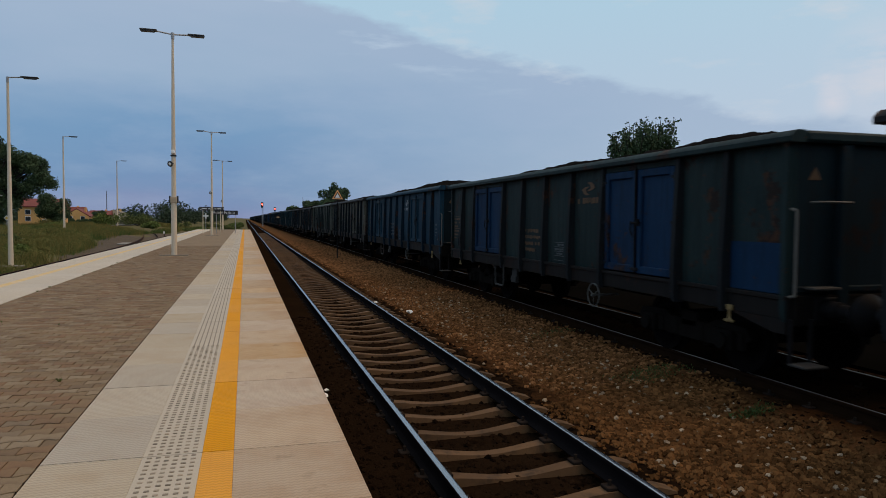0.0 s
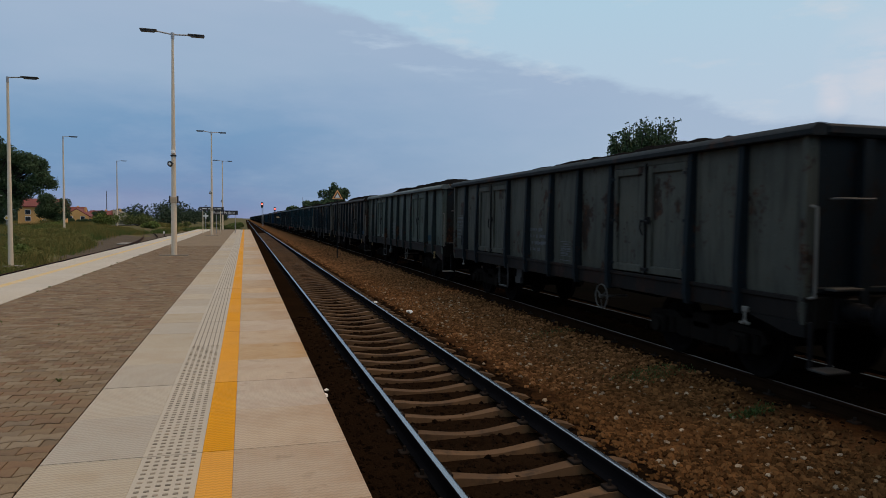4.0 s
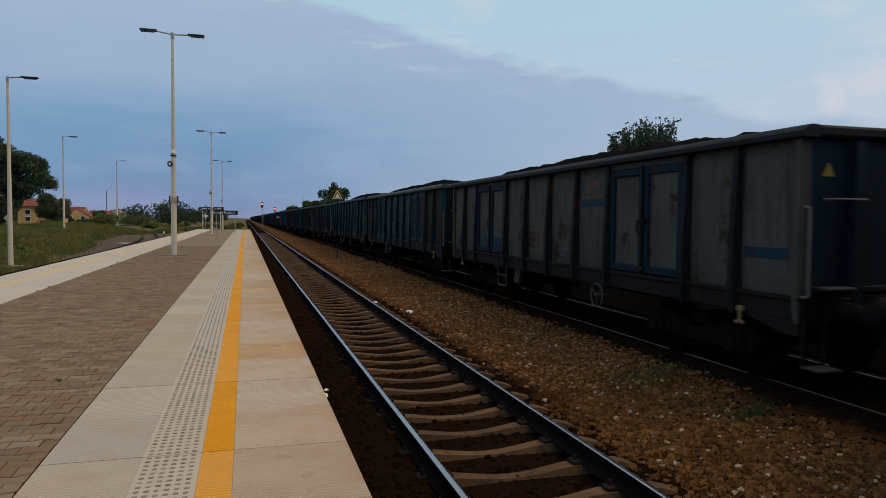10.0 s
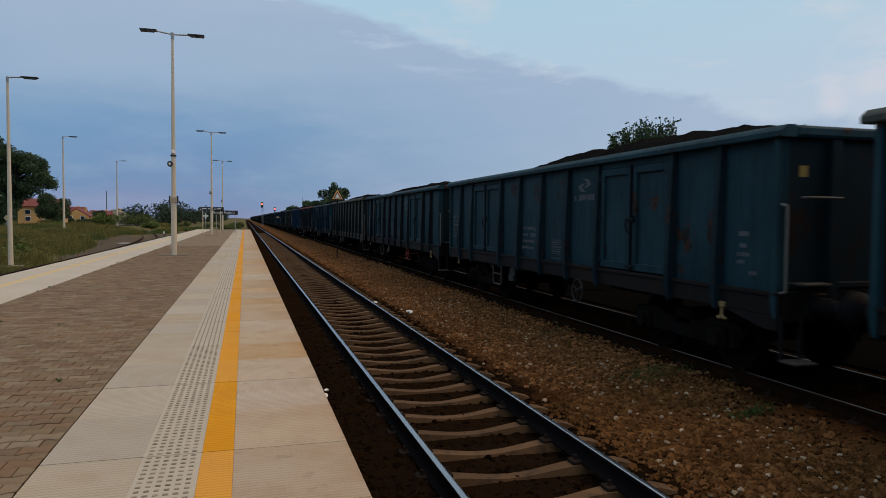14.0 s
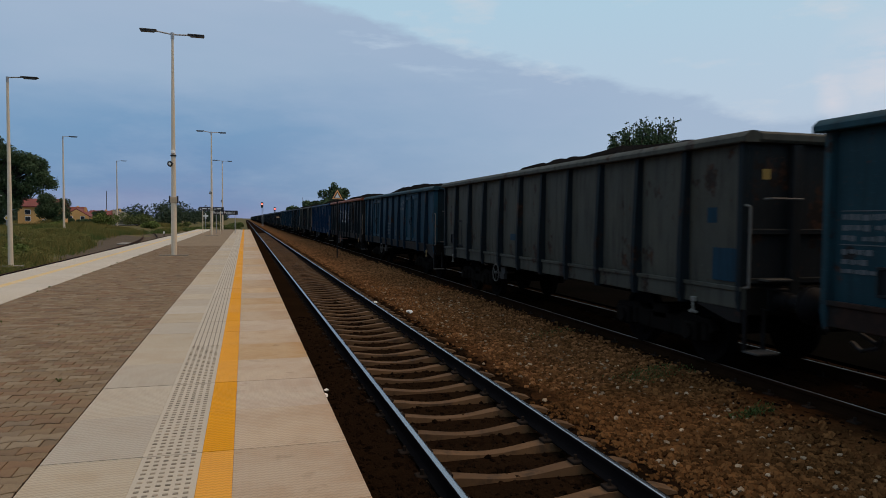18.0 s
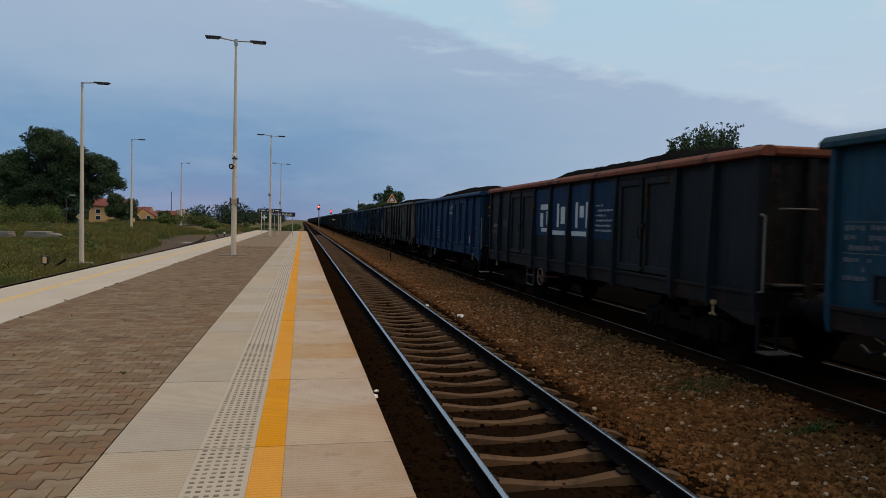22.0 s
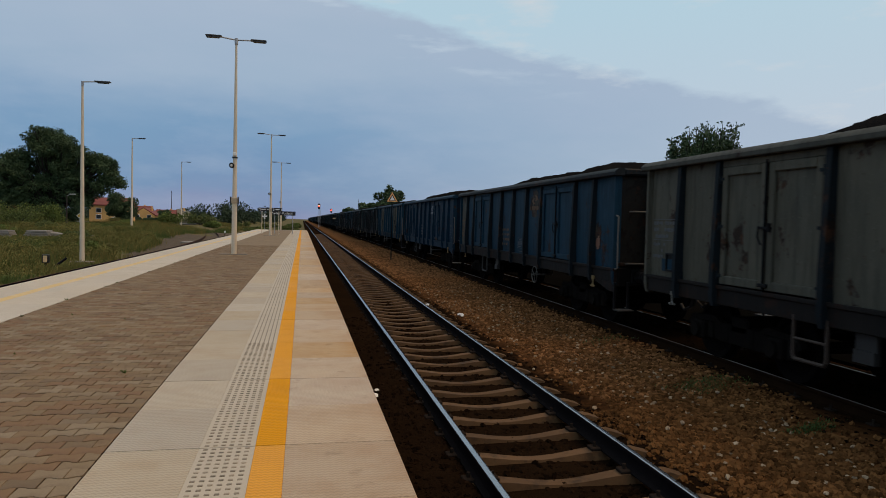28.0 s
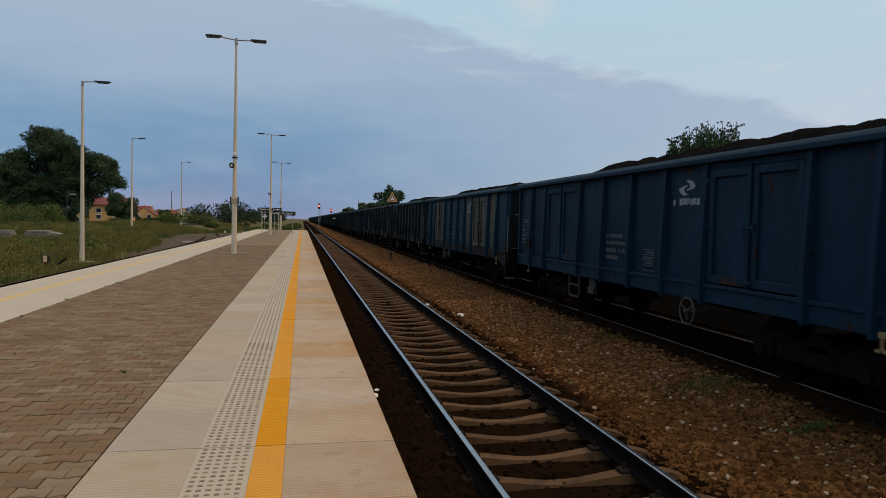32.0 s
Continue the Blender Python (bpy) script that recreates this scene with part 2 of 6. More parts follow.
def paver_surface():
    """Concrete paving stones: each its own mix of grey-tan and red-brown, with dirt."""
    s = Nodes("paver")
    co = s.coords(rand=False)
    r = s.math("ADD", s.math("MULTIPLY", s.n("ShaderNodeObjectInfo").outputs["Random"], 13.7), s.n("ShaderNodeNewGeometry").outputs["Random Per Island"])
    r = s.math("FRACT", r)
    r2 = s.math("FRACT", s.math("MULTIPLY", r, 9.7))
    c = s.mix(s.step(s.noise(co, 0.7, 5), 0.36, 0.64), (0.226, 0.160, 0.092), (0.184, 0.131, 0.077))
    c = s.mix(s.math("MULTIPLY", s.step(r, 0.58, 0.9), 0.50), c, (0.188, 0.096, 0.050))
    c = s.mix(s.math("MULTIPLY", s.step(r, 0.34, 0.05), 0.55), c, (0.285, 0.232, 0.163))
    c = s.mix(s.math("MULTIPLY", s.step(r2, 0.6, 1.0), 0.45), c, (0.110, 0.080, 0.056))
    c = s.mix(s.math("MULTIPLY", s.step(s.noise(co, 3.2, 6, 0.65), 0.50, 0.66), 0.42), c, (0.105, 0.066, 0.042))
    n2 = s.noise(co, 95, 3)
    c = s.mix(s.math("MULTIPLY", s.step(n2, 0.35, 0.75), 0.4), c, (0.085, 0.062, 0.045))
    s.bump(n2, 0.4, 0.002)
    s.b.inputs["Specular IOR Level"].default_value = 0.15
    return s.done(c, 0.9)


paver_surface()
surface("joint_sand", (0.020, 0.014, 0.010), (0.032, 0.022, 0.015), 2, 60, 0.95, gloss=0.08)
surface("platform_wall", (0.16, 0.145, 0.13), (0.12, 0.11, 0.10), 0.7, 30, 0.9, stain=(0.06, 0.05, 0.04), gloss=0.2)
def ballast_surface():
    """Dark stone under the tracks, grime plus painted shade; brown gravel in the middle."""
    s = Nodes("ballast")
    co = s.coords(rand=False)
    n1, n2 = s.noise(co, 0.9, 5), s.noise(co, 26, 4)
    x = s.n("ShaderNodeSeparateXYZ", co).outputs[0]
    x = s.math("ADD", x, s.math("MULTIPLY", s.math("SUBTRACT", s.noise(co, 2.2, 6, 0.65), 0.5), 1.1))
    # outside this zone the colour also carries the shade of wall and train
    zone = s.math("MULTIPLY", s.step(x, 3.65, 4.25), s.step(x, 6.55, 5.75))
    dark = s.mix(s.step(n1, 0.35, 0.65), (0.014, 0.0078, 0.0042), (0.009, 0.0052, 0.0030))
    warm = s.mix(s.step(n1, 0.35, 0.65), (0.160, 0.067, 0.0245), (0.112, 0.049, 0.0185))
    # brighter with distance; nearer gravel keeps the train's shade in its colour
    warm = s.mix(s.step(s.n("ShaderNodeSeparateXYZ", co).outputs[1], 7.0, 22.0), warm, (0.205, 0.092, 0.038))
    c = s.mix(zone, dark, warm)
    c = s.mix(s.math("MULTIPLY", s.step(n2, 0.35, 0.7), 0.4), c, (0.020, 0.011, 0.006))
    s.bump(n2, 1.0, 0.03)
    s.b.inputs["Specular IOR Level"].default_value = 0.0
    return s.done(c, 0.95)


ballast_surface()
# near-black ground colour that paints the shade under the wagons
surface("shade_black", (0.0045, 0.004, 0.0035), (0.003, 0.003, 0.0025), 0.6, 20, 0.95, bump=0.8, dist=0.03, rand=False, gloss=0.0)
# brightened copy of ballast_stone for gravel clear of the train's shade
surface("lit_stone", (0.235, 0.112, 0.0470), (0.165, 0.080, 0.034), 1.0, 30, 0.92, bump=0.15, dist=0.004, island=0.55, rand=False, gloss=0.0)
surface("ballast_stone", (0.140, 0.065, 0.0240), (0.100, 0.047, 0.0180), 1.0, 30, 0.92, bump=0.15, dist=0.004, island=0.55, rand=False, gloss=0.0)
surface("pale_stone", (0.36, 0.27, 0.18), (0.25, 0.18, 0.115), 1.0, 30, 0.9, bump=0.4, dist=0.006, island=0.5, rand=False, gloss=0.1)
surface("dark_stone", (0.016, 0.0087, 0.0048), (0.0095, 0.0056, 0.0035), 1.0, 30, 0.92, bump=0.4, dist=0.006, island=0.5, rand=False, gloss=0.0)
surface("sleeper_concrete", (0.124, 0.069, 0.0325), (0.088, 0.050, 0.025), 1.5, 60, 0.9, bump=0.35, dist=0.004, stain=(0.03, 0.02, 0.013), amount=0.7, per=0.15, gloss=0.2)
surface("rail_rust", (0.012, 0.010, 0.0105), (0.008, 0.007, 0.008), 2.0, 40, 0.7, metal=0.0, gloss=0.0)
surface("rail_head", (0.40, 0.39, 0.40), (0.32, 0.32, 0.34), 1.0, 60, 0.26, metal=1.0, bump=0.05)
surface("rail_brown", (0.020, 0.0105, 0.0058), (0.013, 0.0072, 0.0042), 2.0, 40, 0.9, gloss=0.0)
surface("rail_old", (0.060, 0.030, 0.019), (0.038, 0.020, 0.014), 2.0, 40, 0.9, gloss=0.1)
surface("rail_worn", (0.16, 0.155, 0.15), (0.11, 0.105, 0.10), 1.0, 60, 0.4, metal=1.0, bump=0.05)
surface("fastener", (0.03, 0.022, 0.018), (0.02, 0.016, 0.014), 4, 60, 0.8, gloss=0.0)
surface("coal", (0.0135, 0.013, 0.0128), (0.0085, 0.0083, 0.0085), 2.0, 26, 0.95, bump=1.0, dist=0.05, gloss=0.0)
surface("pole_paint", (0.72, 0.60, 0.45), (0.66, 0.55, 0.41), 0.8, 60, 0.5, bump=0.1, stain=(0.45, 0.38, 0.30), amount=0.3)
surface("galvanised", (0.45, 0.45, 0.45), (0.36, 0.36, 0.37), 3, 50, 0.5, metal=0.6)
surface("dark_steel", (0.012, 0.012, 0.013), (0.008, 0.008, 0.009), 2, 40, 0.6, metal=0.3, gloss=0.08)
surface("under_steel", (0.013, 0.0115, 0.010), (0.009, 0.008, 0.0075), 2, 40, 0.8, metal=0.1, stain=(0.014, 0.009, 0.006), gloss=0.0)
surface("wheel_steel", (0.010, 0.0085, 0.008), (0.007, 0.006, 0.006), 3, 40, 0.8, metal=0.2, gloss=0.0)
plain("lamp_grey", (0.055, 0.058, 0.065), 0.5)
plain("sign_black", (0.008, 0.008, 0.010), 0.4)
plain("sign_white", (0.75, 0.75, 0.75), 0.6)
plain("sign_orange", (0.85, 0.40, 0.13), 0.5)
plain("sign_yellow", (0.60, 0.38, 0.05), 0.5)
plain("dull_yellow", (0.26, 0.16, 0.03), 0.6)
plain("signal_red", (1.0, 0.05, 0.03), 0.4, emit=14.0)
plain("plate_beige", (0.80, 0.55, 0.28), 0.5)
plain("clamp_brown", (0.40, 0.32, 0.22), 0.6)
plain("black_plastic", (0.012, 0.012, 0.013), 0.5)
surface("tactile_rib", (0.235, 0.200, 0.155), (0.20, 0.172, 0.135), 3, 90, 0.8)
plain("litter_white", (0.8, 0.8, 0.78), 0.6)
plain("hook_yellow", (0.21, 0.14, 0.05), 0.6)
plain("hook_grey", (0.12, 0.115, 0.10), 0.6)
plain("rail_white", (0.105, 0.100, 0.088), 0.6)
plain("mark_white", (0.066, 0.075, 0.082), 0.7)
plain("mark_clean", (0.24, 0.255, 0.265), 0.7)
plain("mark_bold", (0.46, 0.47, 0.46), 0.7)
plain("mark_orange", (0.095, 0.046, 0.016), 0.7)
plain("wheel_red", (0.30, 0.035, 0.025), 0.6)
plain("step_grey", (0.016, 0.015, 0.014), 0.7)
plain("step_brown", (0.030, 0.017, 0.010), 0.7)
plain("lever_grey", (0.030, 0.029, 0.026), 0.7)
plain("wheel_grey", (0.058, 0.057, 0.052), 0.6)
plain("wheel_brown", (0.16, 0.075, 0.045), 0.6)
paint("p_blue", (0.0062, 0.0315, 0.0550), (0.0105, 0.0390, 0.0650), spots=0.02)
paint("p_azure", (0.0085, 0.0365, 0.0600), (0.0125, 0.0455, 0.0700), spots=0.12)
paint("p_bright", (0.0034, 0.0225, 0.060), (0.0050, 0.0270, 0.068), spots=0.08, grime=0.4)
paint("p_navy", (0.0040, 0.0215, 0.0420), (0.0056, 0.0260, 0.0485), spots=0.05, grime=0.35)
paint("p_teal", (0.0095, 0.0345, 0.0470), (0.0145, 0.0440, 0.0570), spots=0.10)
paint("p_greyblue", (0.058, 0.072, 0.064), (0.076, 0.090, 0.076), spots=0.12)
paint("p_grey", (0.060, 0.058, 0.046), (0.047, 0.048, 0.041), spots=0.14)
paint("p_cream", (0.090, 0.085, 0.064), (0.070, 0.070, 0.056), spots=0.22)
paint("p_rust", (0.042, 0.044, 0.038), (0.060, 0.056, 0.045), spots=0.66, rust=(0.058, 0.026, 0.014), brown=(0.0130, 0.0085, 0.0072))
paint("p_tealrust", (0.0085, 0.028, 0.042), (0.013, 0.036, 0.050), spots=0.85, rust=(0.050, 0.022, 0.013))
paint("p_brown", (0.0125, 0.0120, 0.0110), (0.0175, 0.0160, 0.0140), spots=0.6, rust=(0.034, 0.016, 0.010), brown=(0.0075, 0.0055, 0.0045))
paint("p_drab", (0.070, 0.071, 0.058), (0.054, 0.058, 0.050), spots=0.22)
# end-wall paints, darkened for the shade in the gaps between wagons
paint("p_endshade", (0.0050, 0.0088, 0.0122), (0.0068, 0.0108, 0.0142), spots=0.35, rust=(0.020, 0.011, 0.008), brown=(0.0065, 0.005, 0.0045))
paint("p_endshade_blue", (0.0020, 0.0098, 0.0225), (0.0028, 0.0120, 0.0260), spots=0.3, rust=(0.012, 0.008, 0.007))
paint("p_endshade_teal", (0.0042, 0.0125, 0.0170), (0.0060, 0.0150, 0.0200), spots=0.3, rust=(0.014, 0.009, 0.007))
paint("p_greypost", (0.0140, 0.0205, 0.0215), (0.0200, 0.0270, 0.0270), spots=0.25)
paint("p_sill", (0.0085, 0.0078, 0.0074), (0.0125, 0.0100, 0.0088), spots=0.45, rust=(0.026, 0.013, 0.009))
# blue and teal paint darkened, so posts carry their shading in the colour
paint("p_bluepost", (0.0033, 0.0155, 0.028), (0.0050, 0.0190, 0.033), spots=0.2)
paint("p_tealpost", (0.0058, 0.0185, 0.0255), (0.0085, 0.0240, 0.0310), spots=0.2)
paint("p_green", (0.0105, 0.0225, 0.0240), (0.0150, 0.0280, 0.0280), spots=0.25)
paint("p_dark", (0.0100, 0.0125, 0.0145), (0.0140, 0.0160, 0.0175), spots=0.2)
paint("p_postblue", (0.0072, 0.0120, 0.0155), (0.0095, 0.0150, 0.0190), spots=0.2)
paint("p_orange", (0.1860, 0.0527, 0.0248), (0.1550, 0.0465, 0.0248), spots=0.1, grime=0.25)
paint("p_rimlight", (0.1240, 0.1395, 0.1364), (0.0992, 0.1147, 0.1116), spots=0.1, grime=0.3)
surface("asphalt", (0.09, 0.085, 0.082), (0.075, 0.07, 0.068), 0.2, 20, 0.9, rand=False)
surface("soil", (0.105, 0.100, 0.036), (0.130, 0.098, 0.045), 0.12, 6, 0.95, bump=0.6, dist=0.05, stain=(0.05, 0.065, 0.022), amount=0.8, rand=False, gloss=0.08)
surface("bark", (0.022, 0.018, 0.013), (0.015, 0.012, 0.009), 3, 20, 0.95, bump=0.8, dist=0.03)
surface("brick_orange", (0.72, 0.41, 0.14), (0.64, 0.35, 0.12), 0.5, 8, 0.85)
surface("roof_red", (0.19, 0.040, 0.026), (0.14, 0.030, 0.021), 0.6, 6, 0.8)
surface("wall_cream", (0.50, 0.42, 0.30), (0.44, 0.37, 0.27), 0.5, 10, 0.85)
surface("old_concrete", (0.20, 0.18, 0.15), (0.14, 0.125, 0.105), 0.7, 20, 0.9, stain=(0.10, 0.09, 0.07), bump=0.5, dist=0.01)
surface("slab_grey", (0.27, 0.25, 0.22), (0.19, 0.175, 0.155), 0.9, 20, 0.9, stain=(0.16, 0.14, 0.11), bump=0.5, dist=0.01)
surface("side_bed", (0.115, 0.085, 0.058), (0.080, 0.062, 0.045), 0.8, 24, 0.95, bump=0.8, dist=0.03, stain=(0.045, 0.055, 0.022), amount=0.6, rand=False, gloss=0.1)
surface("dark_wood", (0.06, 0.045, 0.035), (0.04, 0.03, 0.025), 2, 20, 0.9)
leaf_mat("leaf_dark", (0.036, 0.064, 0.031), (0.047, 0.080, 0.036), (0.060, 0.094, 0.041))
leaf_mat("leaf_weed", (0.030, 0.058, 0.012), (0.042, 0.072, 0.016), (0.058, 0.084, 0.020))
leaf_mat("leaf_far", (0.020, 0.036, 0.020), (0.028, 0.046, 0.024), (0.038, 0.058, 0.029))
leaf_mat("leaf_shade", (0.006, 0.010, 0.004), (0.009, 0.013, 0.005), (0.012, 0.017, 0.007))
leaf_mat("leaf_mid", (0.060, 0.083, 0.025), (0.086, 0.109, 0.031), (0.117, 0.135, 0.040))
leaf_mat("leaf_olive", (0.090, 0.101, 0.025), (0.138, 0.136, 0.036), (0.201, 0.167, 0.053))
leaf_mat("leaf_bush", (0.076, 0.116, 0.027), (0.105, 0.143, 0.035), (0.140, 0.170, 0.045))
leaf_mat("grass_blade", (0.085, 0.100, 0.022), (0.150, 0.130, 0.034), (0.220, 0.165, 0.056))
leaf_mat("grass_green", (0.050, 0.088, 0.022), (0.076, 0.108, 0.026), (0.106, 0.122, 0.033))
glass = Nodes("window_glass").done((0.03, 0.035, 0.04), 0.08)


# ---- geometry helpers ----
class Geo:
    """Collects vertices and faces of one mesh."""

    def __init__(self):
        self.v, self.f = [], []

    def add(self, verts, faces, m=None):
        k = len(self.v)
        self.v += [tuple(m @ Vector(p)) for p in verts] if m else [tuple(p) for p in verts]
        self.f += [tuple(i + k for i in f) for f in faces]
        return self

    def box(self, x0, x1, y0, y1, z0, z1, c=0.0, m=None):
        """A box; c: width of the chamfer on all edges."""
        if c <= 0:
            v = [(x, y, z) for x in (x0, x1) for y in (y0, y1) for z in (z0, z1)]
            return self.add(v, [(0, 1, 3, 2), (4, 6, 7, 5), (0, 4, 5, 1), (2, 3, 7, 6), (0, 2, 6, 4), (1, 5, 7, 3)], m)
        v, idx, lim = [], {}, ((x0, x1), (y0, y1), (z0, z1))
        for corner in ((a, b, d) for a in (0, 1) for b in (0, 1) for d in (0, 1)):
            for ax in range(3):
                p = [lim[i][corner[i]] + (0 if i == ax else (c if corner[i] == 0 else -c)) for i in range(3)]
                idx[corner, ax] = len(v)
                v.append(p)
        f = []
        for ax in range(3):
            o = [i for i in range(3) if i != ax]
            for s in (0, 1):
                ring = []
                for a, b in ((0, 0), (1, 0), (1, 1), (0, 1)):
                    k = [0, 0, 0]
                    k[ax], k[o[0]], k[o[1]] = s, a, b
                    ring.append(idx[tuple(k), ax])
                f.append(ring if (s == 1) != (ax == 1) else ring[::-1])
            for a in (0, 1):
                for b in (0, 1):
                    k0, k1 = [0, 0, 0], [0, 0, 0]
                    k0[o[0]] = k1[o[0]] = a
                    k0[o[1]] = k1[o[1]] = b
                    k1[ax] = 1
                    f.append([idx[tuple(k0), o[0]], idx[tuple(k1), o[0]], idx[tuple(k1), o[1]], idx[tuple(k0), o[1]]])
        for corner in ((a, b, d) for a in (0, 1) for b in (0, 1) for d in (0, 1)):
            f.append([idx[corner, 0], idx[corner, 1], idx[corner, 2]])
        return self.add(v, f, m)

    def rod(self, a, b, r0, r1=None, n=10, caps=True):
        """A round rod from a to b."""
        a, b = Vector(a), Vector(b)
        r1 = r0 if r1 is None else r1
        q = (b - a).to_track_quat("Z", "Y").to_matrix()
        v = []
        for p, r in ((a, r0), (b, r1)):
            v += [p + q @ Vector((r * math.cos(2 * math.pi * i / n), r * math.sin(2 * math.pi * i / n), 0)) for i in range(n)]
        f = [(i, (i + 1) % n, n + (i + 1) % n, n + i) for i in range(n)]
        if caps:
            f += [tuple(range(n))[::-1], tuple(range(n, 2 * n))]
        return self.add(v, f)

    def tube(self, pts, r, n=8):
        for a, b in zip(pts, pts[1:]):
            self.rod(a, b, r, n=n)
        return self

    def lathe(self, prof, n=20, m=None, caps=True):
        """Revolve (radius, height) pairs round z."""
        v = [(r * math.cos(2 * math.pi * i / n), r * math.sin(2 * math.pi * i / n), h) for r, h in prof for i in range(n)]
        f = [(k * n + i, k * n + (i + 1) % n, (k + 1) * n + (i + 1) % n, (k + 1) * n + i)
             for k in range(len(prof) - 1) for i in range(n)]
        if caps:
            f += [tuple(range(n))[::-1], tuple(range((len(prof) - 1) * n, len(prof) * n))]
        return self.add(v, f, m)

    def prism(self, outline, a, b, m=None):
        """Extrude an outline of (x, z) along y from a to b."""
        n = len(outline)
        v = [(x, y, z) for y in (a, b) for x, z in outline]
        f = [(i, (i + 1) % n, n + (i + 1) % n, n + i) for i in range(n)] + [tuple(range(n))[::-1], tuple(range(n, 2 * n))]
        return self.add(v, f, m)

    def ring(self, centre, axis, R, r, n=24, k=8):
        q = Vector(axis).to_track_quat("Z", "Y").to_matrix()
        v = []
        for i in range(n):
            a = 2 * math.pi * i / n
            for j in range(k):
                b = 2 * math.pi * j / k
                w = R + r * math.cos(b)
                v.append(Vector(centre) + q @ Vector((w * math.cos(a), w * math.sin(a), r * math.sin(b))))
        f = [(i * k + j, ((i + 1) % n) * k + j, ((i + 1) % n) * k + (j + 1) % k, i * k + (j + 1) % k) for i in range(n) for j in range(k)]
        return self.add(v, f)

    def mesh(self, name, smooth=True):
        me = bpy.data.meshes.new(name)
        me.from_pydata(self.v, [], self.f)
        bm = bmesh.new()
        bm.from_mesh(me)
        bmesh.ops.recalc_face_normals(bm, faces=bm.faces)
        bm.to_mesh(me)
        bm.free()
        me.materials.append(None)
        if smooth:
            me.shade_smooth()
            me.set_sharp_from_angle(angle=radians(32))
        return me


def raw_mesh(name, verts, faces, smooth=False):
    """A mesh from arrays, for large meshes of loose pieces."""
    me = bpy.data.meshes.new(name)
    me.from_pydata(verts, [], faces)
    me.materials.append(None)
    if smooth:
        me.shade_smooth()
    return me


def part(name, geo, material, parent=None, label="", m=None):
    """One mesh object, under a thing or a part. geo: a Geo, or a mesh that alike parts share."""
    me = geo.mesh(name) if isinstance(geo, Geo) else geo
    ob = new(name, me)
    ob.material_slots[0].link = "OBJECT"
    ob.material_slots[0].material = MATS[material]
    if parent is not None:
        ob.parent = parent
    if m is not None:
        ob.matrix_basis = m
    if label:
        tagged(ob, label)
    return ob


def thing(name, label, category, m=None, group="", kind=""):
    ob = new(name)
    ob.empty_display_size = 0.2
    tagged(ob, label, category, group, kind)
    if m is not None:
        ob.matrix_basis = m
    return ob


def solid(name, geo, material, label, category="", kind="structure", m=None):
    ob = part(name, geo, material, None, m=m)
    return tagged(ob, label, category or name.replace("_", " "), kind=kind)


# ---- plan in metres: x across, y along the track, z up; platform top at z = 0 ----
EDGE, BACK = 0.678, -6.05          # platform edges
SLAB = 1.914                       # width of the edge slabs
Y0, Y1 = -12.263, 95.737           # platform start and end (whole slabs of 1 m)
RAIL1, RAIL2 = -0.566, -0.51       # rail tops
T1, T2, T3 = 2.361, 7.39, -7.75    # track centres
GAUGE = 1.505

# ground: one sheet to the horizon, gently uneven
def make_ground():
    xs = [-1500, -700, -350, -200, -140, -100, -75, -55, -42, -34, -28, -23, -19, -16, -13.5, -11.5, -10, -9.2, -6.1, 0, 3, 6, 11, 13, 18, 30, 60, 150, 500, 1500]
    ys = [-600, -200, -60, -20, 0, 15, 25, 32, 40, 50, 60, 70, 82, 95, 110, 125, 145, 170, 200, 260, 350, 500, 800, 1500, 3500]
    v = []
    for y in ys:
        for x in xs:
            z = -1.0
            if x < -9.5:
                z = -0.95 + 0.12 * noise.noise((x * 0.12, y * 0.12, 0)) + 1.0 * min(1, max(0, (-x - 9.5) / 8)) * min(1, max(0, (y - 30) / 40))
            v.append((x, y, z))
    n = len(xs)
    f = [(j * n + i, j * n + i + 1, (j + 1) * n + i + 1, (j + 1) * n + i) for j in range(len(ys) - 1) for i in range(n - 1)]
    return solid("ground", raw_mesh("ground", v, f, True), "soil", "rough grassy ground beside the railway", "ground")


def grass_edge(y):
    """Where the grass begins beside the side track; it draws back along the turnout."""
    return -9.8 - 0.11 * min(34.0, max(0.0, y - 42.0)) + 2.6 * min(1.0, max(0.0, (y - 82.0) / 20.0))


def ground_z(x, y):
    if x > -9.5:
        return -1.0
    return -0.95 + 0.12 * noise.noise((x * 0.12, y * 0.12, 0)) + 1.0 * min(1, max(0, (-x - 9.5) / 8)) * min(1, max(0, (y - 30) / 40))


make_ground()

# ballast bed under the two main tracks, and the side track
g = Geo()
prof = [(0.62, -0.735), (1.50, -0.725), (1.62, -0.825), (3.35, -0.825), (3.7, -0.80), (4.3, -0.785), (5.6, -0.77), (6.1, -0.672), (8.7, -0.672), (9.6, -0.80), (13.5, -0.98), (13.6, -1.15), (0.62, -1.15)]
g.prism(prof, -45, 900)
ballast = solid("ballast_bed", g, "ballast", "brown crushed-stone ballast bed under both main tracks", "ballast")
# strip added beyond the train, coloured as dark as the shade there
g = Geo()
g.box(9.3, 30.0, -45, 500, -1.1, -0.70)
solid("cinder_path", g, "shade_black", "added near-black strip standing for the shade under the goods train", "path")
g = Geo()
g.prism([(-9.35, -0.98), (-9.0, -0.76), (-6.5, -0.76), (-6.0, -0.9), (-6.0, -1.2), (-9.35, -1.2)], -45, 140)
solid("side_ballast", g, "side_bed", "old weedy ballast bed of the side track", "ballast")

# bare dirt between the side track and the grass
v, f = [], []
